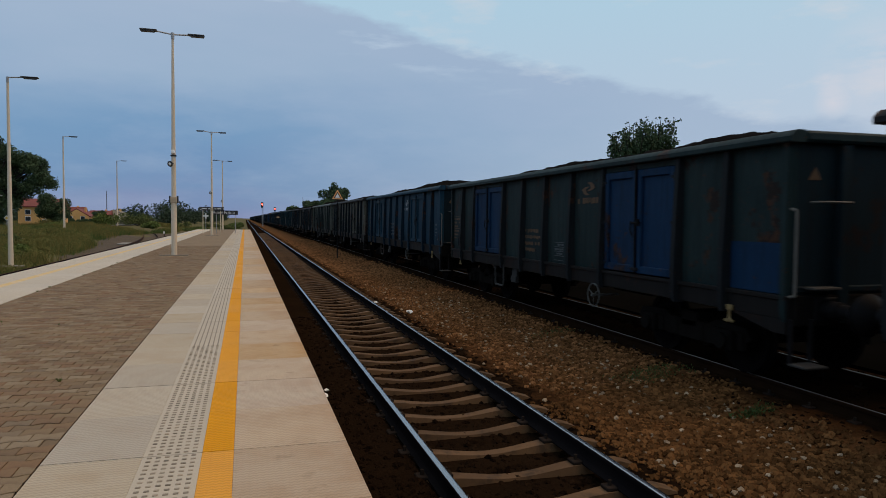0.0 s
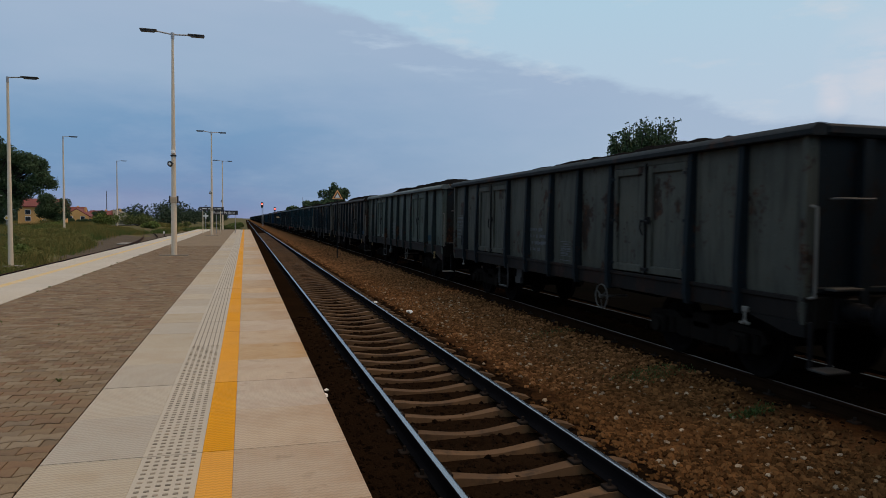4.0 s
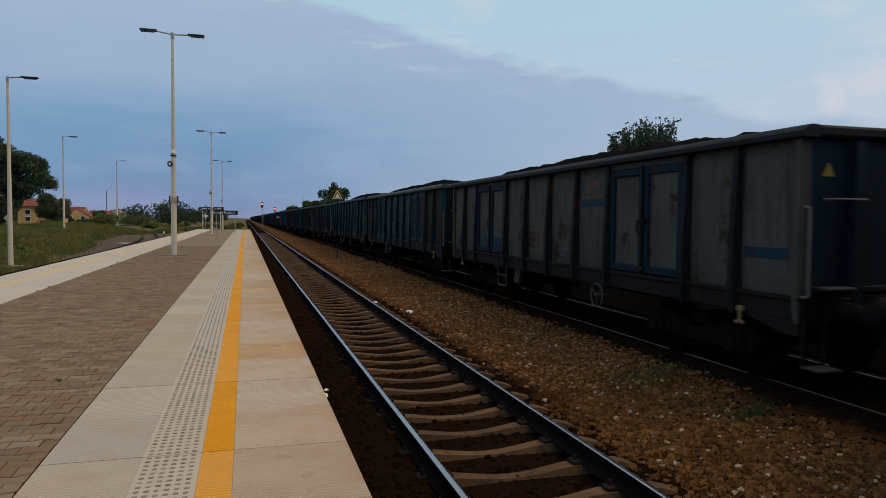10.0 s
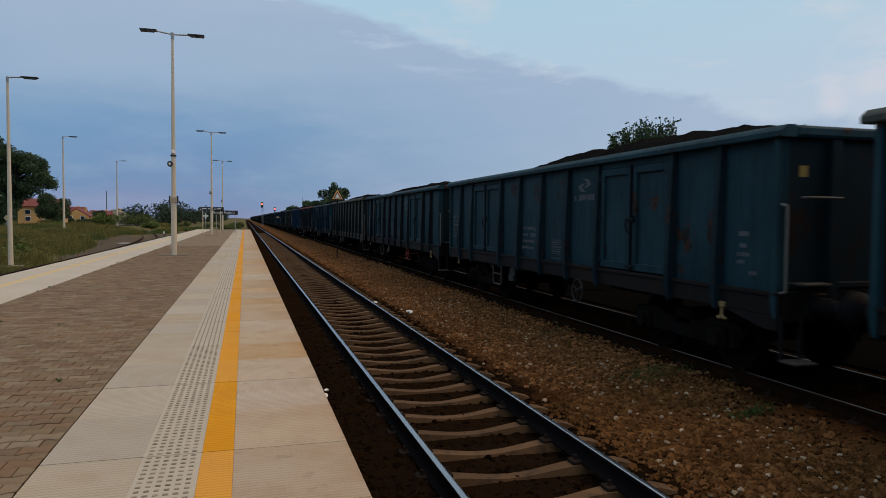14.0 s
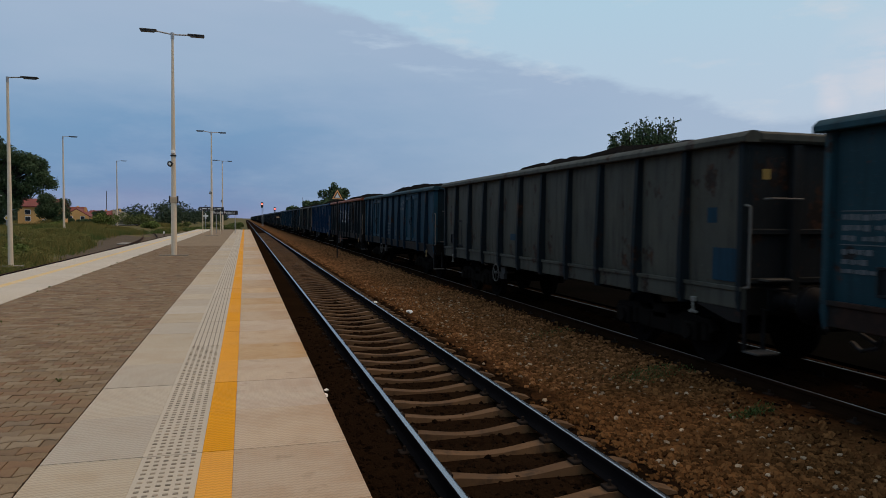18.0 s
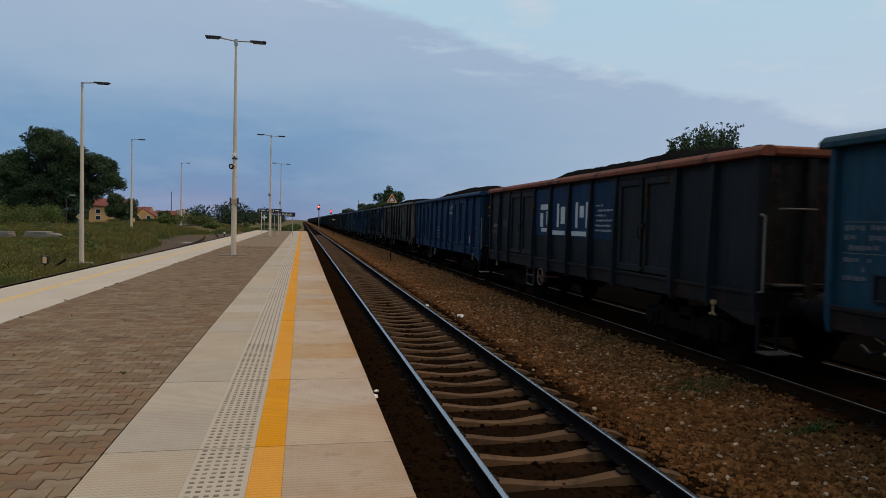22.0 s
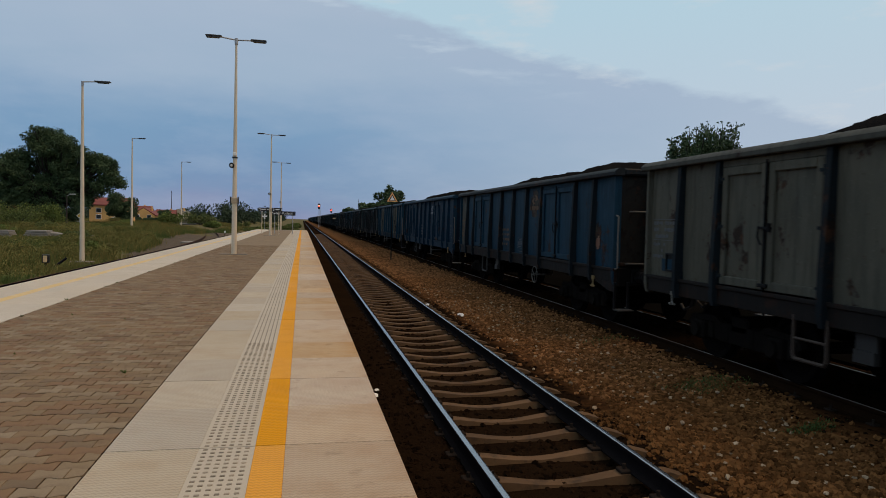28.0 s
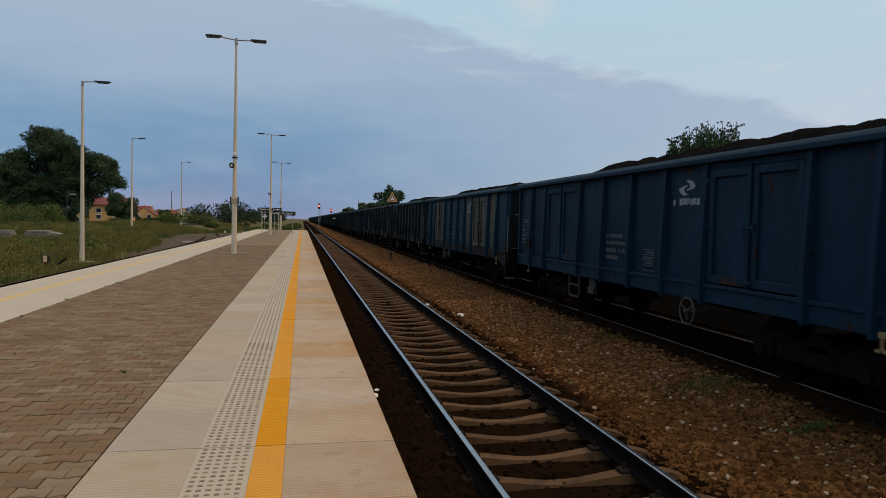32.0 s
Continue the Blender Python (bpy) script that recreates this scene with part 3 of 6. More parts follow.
for j in range(32):
    y = 42 + 2.0 * j
    for i in range(7):
        x = -9.0 + (grass_edge(y) - 0.5 + 9.0) * i / 6
        v.append((x, y, max(-0.78, ground_z(x, y) + 0.03) - (0.25 if i in (0, 6) or j in (0, 31) else 0.0)))
f = [(j * 7 + i, j * 7 + i + 1, j * 7 + 8 + i, j * 7 + 7 + i) for j in range(31) for i in range(6)]
solid("dirt_strip", raw_mesh("dirt_strip", v, f, True), "side_bed", "bare brown dirt between side track and grass", "dirt")

# platform body
g = Geo()
g.box(BACK + 0.09, EDGE - 0.09, Y0, Y1, -1.1, -0.17)
platform = solid("platform", g, "platform_wall", "raised island platform with concrete edge walls", "platform")
g = Geo()
g.box(BACK + SLAB - 0.004, EDGE - SLAB + 0.004, Y0, Y1, -0.17, -0.012)
part("bedding", g, "joint_sand", platform)
g = Geo()
g.prism([(0, 0), (0.0, -0.5), (9.0, -1.0), (9.0, -0.95)], BACK + 0.3, EDGE - 0.3, Matrix(((0, 1, 0, 0), (1, 0, 0, Y1), (0, 0, 1, -0.03), (0, 0, 0, 1))))
part("end_ramp", g, "old_concrete", platform, "sloping concrete ramp")


# ---- railway tracks ----
def rail_outline(x, top):
    p = [(0.075, -0.172), (0.075, -0.160), (0.02, -0.145), (0.010, -0.125), (0.010, -0.055), (0.034, -0.042), (0.036, -0.012), (0.028, -0.004)]
    p = p + [(-a, b) for a, b in reversed(p)]
    return [(x + a, top + b) for a, b in p]


def straight_track(name, centre, top, y0, y1, label, shiny=True):
    root = thing(name, label, "railway track", kind="structure")
    for s in (-1, 1):
        x = centre + s * GAUGE / 2
        rail = part("rail", Geo().prism(rail_outline(x, top), y0, y1), "rail_brown" if centre == T2 else "rail_rust", root)
        w = 0.4 if centre == T2 else 1.0
        head = Geo().prism([(x + w * a, top + b) for a, b in ((-0.029, -0.004), (0.029, -0.004), (0.024, -0.0006), (0.010, 0), (-0.010, 0), (-0.024, -0.0006))], y0, y1)
        part("rail_head", head, ("rail_worn" if centre == T2 else "rail_head") if shiny else "rail_old", rail, "polished running surface" if shiny else "")
    return root


track_1 = straight_track("track_1", T1, RAIL1, -45, 900, "main track with polished rails on concrete sleepers")
track_2 = straight_track("track_2", T2, RAIL2, -45, 900, "main track under the goods train, concrete sleepers")
track_3 = straight_track("track_3", T3, -0.57, -45, 150, "rusty little-used side track in weeds", shiny=False)

# turnout of the side track, bending away to the left
turn = thing("turnout", "rusty turnout rails leaving the side track", "railway track", kind="structure")
for s in (-1, 1):
    g = Geo()
    pts = []
    for i in range(25):
        y = 40 + i * 4.0
        off = 0.0 if y < 44 else 0.0016 * (y - 44) ** 2
        pts.append((T3 - off + s * GAUGE / 2 - 0.01, y))
    for (xa, ya), (xb, yb) in zip(pts, pts[1:]):
        k = len(g.v)
        for x, y in ((xa, ya), (xb, yb)):
            g.v += [(x - 0.035, y, -0.80), (x + 0.035, y, -0.80), (x + 0.035, y, -0.568), (x - 0.035, y, -0.568)]
        g.f += [(k + i, k + (i + 1) % 4, k + 4 + (i + 1) % 4, k + 4 + i) for i in range(4)]
    part("rail", g, "rail_old", turn)


def sleeper_mesh():
    """Concrete sleeper: high ends with chamfers, sunk middle."""
    prof = [(-1.27, -0.10, 0.105), (-1.25, -0.055, 0.092), (-1.08, -0.004, 0.080), (-0.60, -0.004, 0.078)]
    prof += [(-0.60 + 1.2 * i / 12, -0.004 - 0.060 * math.sin(math.pi * i / 12) ** 1.3, 0.078 - 0.014 * math.sin(math.pi * i / 12)) for i in range(1, 12)]
    prof += [(-x, z, w) for x, z, w in prof[3::-1]]
    v, f = [], []
    for x, z, w in prof:
        v += [(x, -w - 0.045, -0.2), (x, -w, z), (x, w, z), (x, w + 0.045, -0.2)]
    for i in range(len(prof) - 1):
        f += [(4 * i + j, 4 * i + 4 + j, 4 * i + 5 + j, 4 * i + 1 + j) for j in range(3)]
    f += [(0, 1, 2, 3), tuple(4 * (len(prof) - 1) + j for j in (3, 2, 1, 0))]
    return Geo().add(v, f).mesh("sleeper")


def fastener_mesh():
    g = Geo()
    for s in (-1, 1):
        for e in (-1, 1):
            x = s * GAUGE / 2 + e * 0.115
            g.box(x - 0.05, x + 0.05, -0.065, 0.065, -0.006, 0.03, 0.008)
            g.rod((x - e * 0.005, 0, 0.03), (x - e * 0.005, 0, 0.075), 0.018, n=6)
    return g.mesh("rail_clip")


SLEEPER, CLIP = sleeper_mesh(), fastener_mesh()
for root, centre, top, first, count in ((track_1, T1, RAIL1, 2.565 - 0.648 * 22, 187), (track_2, T2, RAIL2, -1.8 - 0.648 * 15, 105), (track_3, T3, -0.57, 18.0, 130)):
    for i in range(count):
        y = first + 0.648 * i
        sl = part("sleeper", SLEEPER, "sleeper_concrete", root, m=pose(centre + random.uniform(-0.012, 0.012), y, top - 0.172, 0, 0, random.uniform(-0.4, 0.4)))
        if i < 82 and root is not track_3:
            part("rail_clip", CLIP, "fastener", sl)


# ---- loose stones ----
def stones(name, n, xr, yr, z_of, size, material, parent, seed, power=1.0, soft_edge=0.0):
    rng = np.random.default_rng(seed)
    base = np.array([(1, 0, -.3), (-1, 0, -.35), (0, 1, -.3), (0, -1, -.35), (0.1, 0, .72), (0, 0, -.8), (.58, .60, .42), (-.60, .56, .36), (.56, -.60, .44), (-.58, -.60, .40)], float)
    faces0 = [(0, 6, 4), (6, 2, 4), (2, 7, 4), (7, 1, 4), (1, 9, 4), (9, 3, 4), (3, 8, 4), (8, 0, 4), (0, 2, 6), (2, 1, 7), (1, 3, 9), (3, 0, 8), (2, 0, 5), (1, 2, 5), (3, 1, 5), (0, 3, 5)]
    u = rng.random(n)
    X = rng.uniform(xr[0], xr[1], n)
    if soft_edge:
        X += rng.normal(0, soft_edge, n)
    Y = yr[0] + (yr[1] - yr[0]) * u ** power
    verts, faces = [], []
    for i in range(n):
        s = size * (0.45 + 1.0 * rng.random() ** 1.6)
        p = base * rng.uniform(0.74, 1.16, (10, 1)) * s * np.array([1, rng.uniform(.6, 1.1), rng.uniform(.7, 1.05)])
        a = rng.uniform(0, 6.28)
        c, d = math.cos(a), math.sin(a)
        p = p @ np.array([[c, d, 0], [-d, c, 0], [0, 0, 1]]).T + np.array([X[i], Y[i], z_of(X[i], Y[i]) + s * rng.uniform(-0.15, 0.35)])
        k = len(verts)
        verts.extend(p.tolist())
        faces.extend([(a_ + k, b_ + k, c_ + k) for a_, b_, c_ in faces0])
    ob = part(name, raw_mesh(name, verts, faces), material, parent)
    return tagged(ob, kind="stuff")


def bed_z(x, y):
    for (xa, za), (xb, zb) in zip(prof[:10], prof[1:11]):
        if xa <= x <= xb:
            return za + (zb - za) * (x - xa) / (xb - xa)
    return -0.85


def warm_z(x, y):
    return bed_z(x, y) + 0.006


stones("near_stones", 9500, (3.75, 5.85), (2.5, 8.0), warm_z, 0.037, "ballast_stone", ballast, 23, 1.0, 0.2)
stones("shoulder_stones", 15000, (4.1, 6.15), (7.5, 30), warm_z, 0.031, "ballast_stone", ballast, 3, 1.5, 0.2)
stones("fresh_shoulder_stones", 15000, (4.1, 6.2), (8.5, 34), warm_z, 0.034, "lit_stone", ballast, 33, 1.0, 0.2)
stones("far_shoulder_stones", 7000, (4.0, 6.3), (28, 75), warm_z, 0.06, "lit_stone", ballast, 13, 1.2, 0.16)
stones("pale_stones", 600, (3.9, 5.8), (4.2, 24), lambda x, y: warm_z(x, y) + 0.014, 0.030, "pale_stone", ballast, 14, 1.4, 0.16)
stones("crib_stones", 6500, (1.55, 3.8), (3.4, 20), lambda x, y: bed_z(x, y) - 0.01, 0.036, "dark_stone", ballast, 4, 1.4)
# dark stones that paint the shade by the wall and under the train
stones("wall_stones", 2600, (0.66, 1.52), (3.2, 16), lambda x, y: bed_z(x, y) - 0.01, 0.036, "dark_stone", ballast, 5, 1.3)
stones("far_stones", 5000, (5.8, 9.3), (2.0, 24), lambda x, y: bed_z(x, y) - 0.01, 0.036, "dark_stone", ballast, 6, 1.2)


# ---- goods wagons ----
BODY, PITCH, HB = 13.42, 14.655, 6.71
SIDE = 1.33                        # outer face of the side sheets
ZS, ZD, ZR, ZT = 0.93, 1.20, 2.98, 3.12   # sill bottom, sheet bottom, rim bottom, rim top
POSTS = [0.0, 1.08, 2.12, 4.30, 5.50, 6.71, 7.92, 9.12, 11.30, 12.34, 13.42]


def panel_mesh(w):
    """Pressed side sheet of width w: flat edge, shallow swage, slight bulge."""
    nx, nz = 6, 10
    v, f = [], []
    for j in range(nz + 1):
        for i in range(nx + 1):
            a, b = i / nx, j / nz
            edge = min(a, 1 - a, b * 1.6, (1 - b) * 1.6)
            out = -SIDE + 0.018 * (1 if edge < 0.06 else 0) - 0.012 * math.sin(math.pi * a) * math.sin(math.pi * b)
            v.append((out, a * w, ZD + b * (ZR - ZD)))
    n = nx + 1
    f = [(j * n + i, j * n + i + 1, (j + 1) * n + i + 1, (j + 1) * n + i) for j in range(nz) for i in range(nx)]
    k = len(v)
    v += [(-SIDE + 0.06, y, z) for z in (ZD, ZR) for y in (0, w)]
    f += [(k, k + 1, k + 3, k + 2)]
    return Geo().add(v, f).mesh("side_sheet")


def post_mesh(w=0.13, corner=False):
    """Trapezoid side post, tapering towards the rim."""
    g = Geo()
    out = -1.455 if not corner else -1.40
    v = []
    for z, k, d in ((ZS - 0.03, 0.75, 0.03), (ZS + 0.12, 1.0, 0.0), (ZD + 0.4, 1.0, 0.0), (ZR + 0.005, 0.95, 0.055 if not corner else 0.0)):
        h = w / 2 * k
        v += [(-SIDE + 0.07, -h, z), (out + d, -h * 0.72, z), (out + d, h * 0.72, z), (-SIDE + 0.07, h, z)]
    f = [(4 * i + j, 4 * i + 4 + j, 4 * i + 4 + (j + 1) % 4, 4 * i + (j + 1) % 4) for i in range(3) for j in range(4)]
    f += [(0, 1, 2, 3), (15, 14, 13, 12)]
    return g.add(v, f).mesh("post")


def leaf_mesh():
    """One door leaf: raised frame round a recessed sheet."""
    w, z0, z1 = 0.965, ZD + 0.03, ZR - 0.10
    return Geo().box(-SIDE - 0.006, -SIDE + 0.03, 0.04, w - 0.04, z0 + 0.04, z1 - 0.04).mesh("door_leaf")


def door_frame_mesh():
    w, z0, z1 = 0.965, ZD + 0.03, ZR - 0.10
    g = Geo()
    for y0, y1, a, b in ((0, 0.11, z0, z1), (w - 0.11, w, z0, z1), (0.11, w - 0.11, z0, z0 + 0.12), (0.11, w - 0.11, z1 - 0.12, z1)):
        g.box(-SIDE - 0.052, -SIDE + 0.03, y0, y1, a, b, 0.012)
    return g.mesh("door_frame")


def door_header_mesh():
    return Geo().box(-SIDE - 0.02, -SIDE + 0.05, 0.05, 2.13, ZR - 0.095, ZR - 0.002, 0.008).mesh("door_header")


def hinge_mesh():
    g = Geo()
    g.rod((-SIDE - 0.06, 0, -0.06), (-SIDE - 0.06, 0, 0.06), 0.018, n=8)
    g.box(-SIDE - 0.066, -SIDE - 0.045, -0.08, 0.08, -0.02, 0.02)
    return g.mesh("hinge")


def latch_mesh():
    g = Geo()
    g.rod((-SIDE - 0.07, 0, ZD + 0.02), (-SIDE - 0.07, 0, ZR - 0.06), 0.016, n=8)
    g.box(-SIDE - 0.09, -SIDE - 0.05, -0.13, 0.13, 2.02, 2.055, 0.008)
    g.rod((-SIDE - 0.085, -0.10, 1.99), (-SIDE - 0.085, -0.10, 2.10), 0.026, n=8)
    g.tube([(-SIDE - 0.085, 0.10, 2.06), (-SIDE - 0.10, 0.10, 1.92), (-SIDE - 0.09, 0.04, 1.82)], 0.013, 6)
    g.box(-SIDE - 0.09, -SIDE - 0.05, -0.09, 0.09, 1.27, 1.32, 0.008)
    return g.mesh("latch")


def card_holder_mesh():
    """Waybill holder near the wagon's end: a shallow box with a raised frame."""
    g = Geo()
    g.box(-SIDE - 0.012, -SIDE + 0.02, 0.0, 0.36, 1.30, 1.60)
    for y0, y1, z0, z1 in ((0, 0.03, 1.30, 1.60), (0.33, 0.36, 1.30, 1.60), (0.03, 0.33, 1.30, 1.33), (0.03, 0.33, 1.57, 1.60)):
        g.box(-SIDE - 0.04, -SIDE - 0.005, y0, y1, z0, z1, 0.006)
    return g.mesh("card_holder")


def brake_gear_mesh():
    """Box of the brake change-over under the sill, its face stepped."""
    g = Geo()
    g.prism([(-1.30, 0.60), (-1.22, 0.60), (-1.22, 0.93), (-1.27, 0.93), (-1.27, 0.74), (-1.30, 0.74)], 0.0, 0.30)
    return g.mesh("brake_box")


def gusset_mesh():
    """Plate under the sill that widens towards the wagon's end."""
    swap = Matrix(((0, 1, 0, 0), (1, 0, 0, 0), (0, 0, 1, 0), (0, 0, 0, 1)))
    return Geo().prism([(-HB + 0.02, ZS + 0.004), (-HB + 1.0, ZS + 0.004), (-HB + 0.55, ZS - 0.10), (-HB + 0.22, ZS - 0.17), (-HB + 0.02, ZS - 0.17)], -1.365, -1.32, swap).mesh("corner_gusset")


def end_step_mesh():
    return Geo().box(-1.18, -0.78, -HB - 0.20, -HB - 0.04, 1.29, 1.32, 0.006).mesh("end_step")


def sill_mesh():
    g = Geo()
    g.box(-1.37, -1.24, -HB, HB, ZS, ZD + 0.005, 0.01)
    g.box(-1.40, -1.36, -HB, HB, ZD - 0.045, ZD + 0.012, 0.008)
    return g.mesh("side_sill")


def rim_mesh():
    """Hollow top section of both sides, its outer edge sloping."""
    g = Geo()
    for d in (-1, 1):
        half = [(1.255, ZR), (1.455, ZR), (1.466, ZR + 0.012), (1.466, ZR + 0.066), (1.455, ZR + 0.082), (1.395, ZT - 0.008), (1.375, ZT), (1.27, ZT), (1.255, ZT - 0.015)]
        g.prism([(d * x, z) for x, z in half], -HB - 0.10, HB + 0.10)
    return g.mesh("top_rim")


def end_rim_mesh():
    return Geo().box(-1.25, 1.25, -HB - 0.11, -HB + 0.10, ZR + 0.004, ZT - 0.004, 0.03).mesh("end_rim")


def end_wall_mesh():
    g = Geo()
    g.box(-1.33, 1.33, -HB + 0.02, -HB + 0.06, ZS, ZR + 0.02)
    return g.mesh("end_wall")


def end_post_mesh():
    return Geo().box(-0.08, 0.08, -HB - 0.07, -HB + 0.03, ZS - 0.05, ZR, 0.015).mesh("end_post")


def end_rib_mesh():
    return Geo().box(-1.31, 1.31, -HB - 0.035, -HB + 0.03, 0, 0.07, 0.01).mesh("end_rib")


def frame_mesh():
    g = Geo()
    g.box(-0.17, 0.17, -HB, HB, 0.72, 1.12, 0.02)
    for y in np.arange(-6.1, 6.2, 1.22):
        g.box(-1.26, 1.26, y - 0.05, y + 0.05, 0.93, 1.12)
    for s in (-1, 1):
        g.box(-1.31, 1.31, s * HB - 0.06, s * HB + 0.06, 0.86, 1.22, 0.015)
    g.box(-1.28, 1.28, -HB, HB, 1.12, 1.19)
    g.rod((0.5, -1.1, 0.72), (0.5, 0.2, 0.72), 0.17, n=12)
    return g.mesh("underframe")


def buffer_mesh():
    g = Geo()
    g.lathe([(0.11, 0), (0.11, 0.26), (0.085, 0.27), (0.085, 0.42), (0.11, 0.43), (0.225, 0.55), (0.225, 0.57), (0.18, 0.585)], 16,
            pose(0, -HB - 0.03, 1.05, 90, 0, 0))
    g.box(-0.17, 0.17, -HB - 0.075, -HB - 0.03, 0.9, 1.2, 0.02)
    return g.mesh("buffer")


def coupler_mesh():
    g = Geo()
    g.box(-0.06, 0.06, -HB - 0.42, -HB, 0.98, 1.10, 0.02)
    g.ring((0, -HB - 0.5, 0.96), (1, 0, 0), 0.11, 0.03, 14, 6)
    return g.mesh("coupler")


def hose_mesh():
    return Geo().tube([(0.35, -HB - 0.05, 0.86), (0.33, -HB - 0.2, 0.6), (0.3, -HB - 0.45, 0.52), (0.28, -HB - 0.6, 0.6)], 0.025, 6).mesh("brake_hose")


def bogie_mesh():
    g = Geo()
    out = [(-1.32, 0.52), (-1.22, 0.66), (-0.62, 0.70), (-0.42, 0.60), (0.42, 0.60), (0.62, 0.70), (1.22, 0.66), (1.32, 0.52), (1.12, 0.40),
           (0.72, 0.42), (0.5, 0.34), (-0.5, 0.34), (-0.72, 0.42), (-1.12, 0.40)]
    swap = Matrix(((0, 1, 0, 0), (1, 0, 0, 0), (0, 0, 1, 0), (0, 0, 0, 1)))
    for s in (-1, 1):
        g.prism(out, s * 1.0 - 0.05, s * 1.0 + 0.05, swap)
        for y in (-0.3, 0.3):
            g.rod((s * 1.0, y, 0.36), (s * 1.0, y, 0.62), 0.085, n=10)
    g.box(-1.05, 1.05, -0.2, 0.2, 0.5, 0.74, 0.03)
    return g.mesh("bogie")


def axle_box_mesh():
    g = Geo()
    g.box(-1.16, -0.92, -0.15, 0.15, 0.32, 0.60, 0.03)
    g.rod((-1.22, 0, 0.46), (-1.10, 0, 0.46), 0.11, n=12)
    for y in (-0.24, 0.24):
        g.rod((-1.03, y, 0.36), (-1.03, y, 0.60), 0.075, n=8)
    return g.mesh("axle_box")


def wheelset_mesh():
    g = Geo()
    turn_x = pose(0, 0, 0, 0, 90, 0)
    for s in (-1, 1):
        m = turn_x @ pose(0, 0, s * GAUGE / 2, 180 if s < 0 else 0, 0, 0)
        g.lathe([(0.10, 0.09), (0.16, 0.09), (0.2, 0.03), (0.36, 0.02), (0.39, 0.055), (0.455, 0.06), (0.462, -0.035), (0.49, -0.05), (0.49, -0.075), (0.39, -0.075), (0.36, -0.02), (0.18, -0.03), (0.10, -0.09)], 28, m)
        for i in range(3):
            a = 2 * math.pi * i / 3
            g.rod((s * (GAUGE / 2 + 0.04), 0.27 * math.cos(a), 0.27 * math.sin(a)), (s * (GAUGE / 2 + 0.055), 0.27 * math.cos(a), 0.27 * math.sin(a)), 0.04, n=8)
    g.rod((-1.0, 0, 0), (1.0, 0, 0), 0.085, n=12)
    return g.mesh("wheelset")


def hand_wheel_mesh():
    g = Geo()
    x = -1.40
    g.ring((x, 0, 0.74), (1, 0, 0), 0.205, 0.0125, 26, 6)
    for i in range(3):
        a = 2 * math.pi * i / 3 + 0.5
        g.rod((x, 0, 0.74), (x, 0.2 * math.cos(a), 0.74 + 0.2 * math.sin(a)), 0.008, n=6)
    g.rod((x - 0.03, 0, 0.74), (-0.9, 0, 0.74), 0.022, n=8)
    g.rod((x - 0.04, 0, 0.74), (x + 0.03, 0, 0.74), 0.028, n=8)
    return g.mesh("hand_brake_wheel")


def step_mesh(rungs):
    g = Geo()
    x = -1.36
    g.tube([(x, -0.28, 1.0), (x, -0.28, 0.52), (x, -0.25, 0.47), (x, 0.25, 0.47), (x, 0.28, 0.52), (x, 0.28, 1.0)], 0.024, 8)
    for i in range(rungs):
        g.rod((x, -0.28, 0.72 + 0.2 * i), (x, 0.28, 0.72 + 0.2 * i), 0.018, n=6)
    return g.mesh("step")


def grab_mesh():
    x, y = -1.36, -HB - 0.10
    return Geo().tube([(x, y + 0.09, 2.22), (x, y, 2.20), (x - 0.01, y - 0.01, 1.75), (x, y, 1.22), (x, y + 0.09, 1.20)], 0.016, 8).mesh("grab_rail")


def end_rail_mesh():
    y = -HB - 0.15
    return Geo().tube([(-1.1, y + 0.12, 2.30), (-1.08, y, 2.30), (-0.62, y, 2.30), (-0.60, y + 0.12, 2.30)], 0.013, 8).mesh("end_handrail")


def foot_step_mesh():
    g = Geo()
    g.box(-1.42, -1.10, -HB - 0.35, -HB - 0.08, 0.42, 0.45, 0.008)
    return g.mesh("foot_step")


def step_hanger_mesh():
    return Geo().box(-0.02, 0.02, -HB - 0.12, -HB - 0.08, 0.45, 0.95).mesh("step_hanger")


def hook_mesh():
    g = Geo()
    x = -1.39
    g.tube([(x, 0, 0.97), (x, 0, 0.83), (x, 0.035, 0.785), (x, 0.08, 0.795)], 0.020, 8)
    g.box(x - 0.02, x + 0.04, -0.05, 0.05, 0.93, 1.0, 0.01)
    g.tube([(x, 0, 0.83), (x, -0.04, 0.785), (x, -0.075, 0.80)], 0.018, 8)
    return g.mesh("tow_hook")


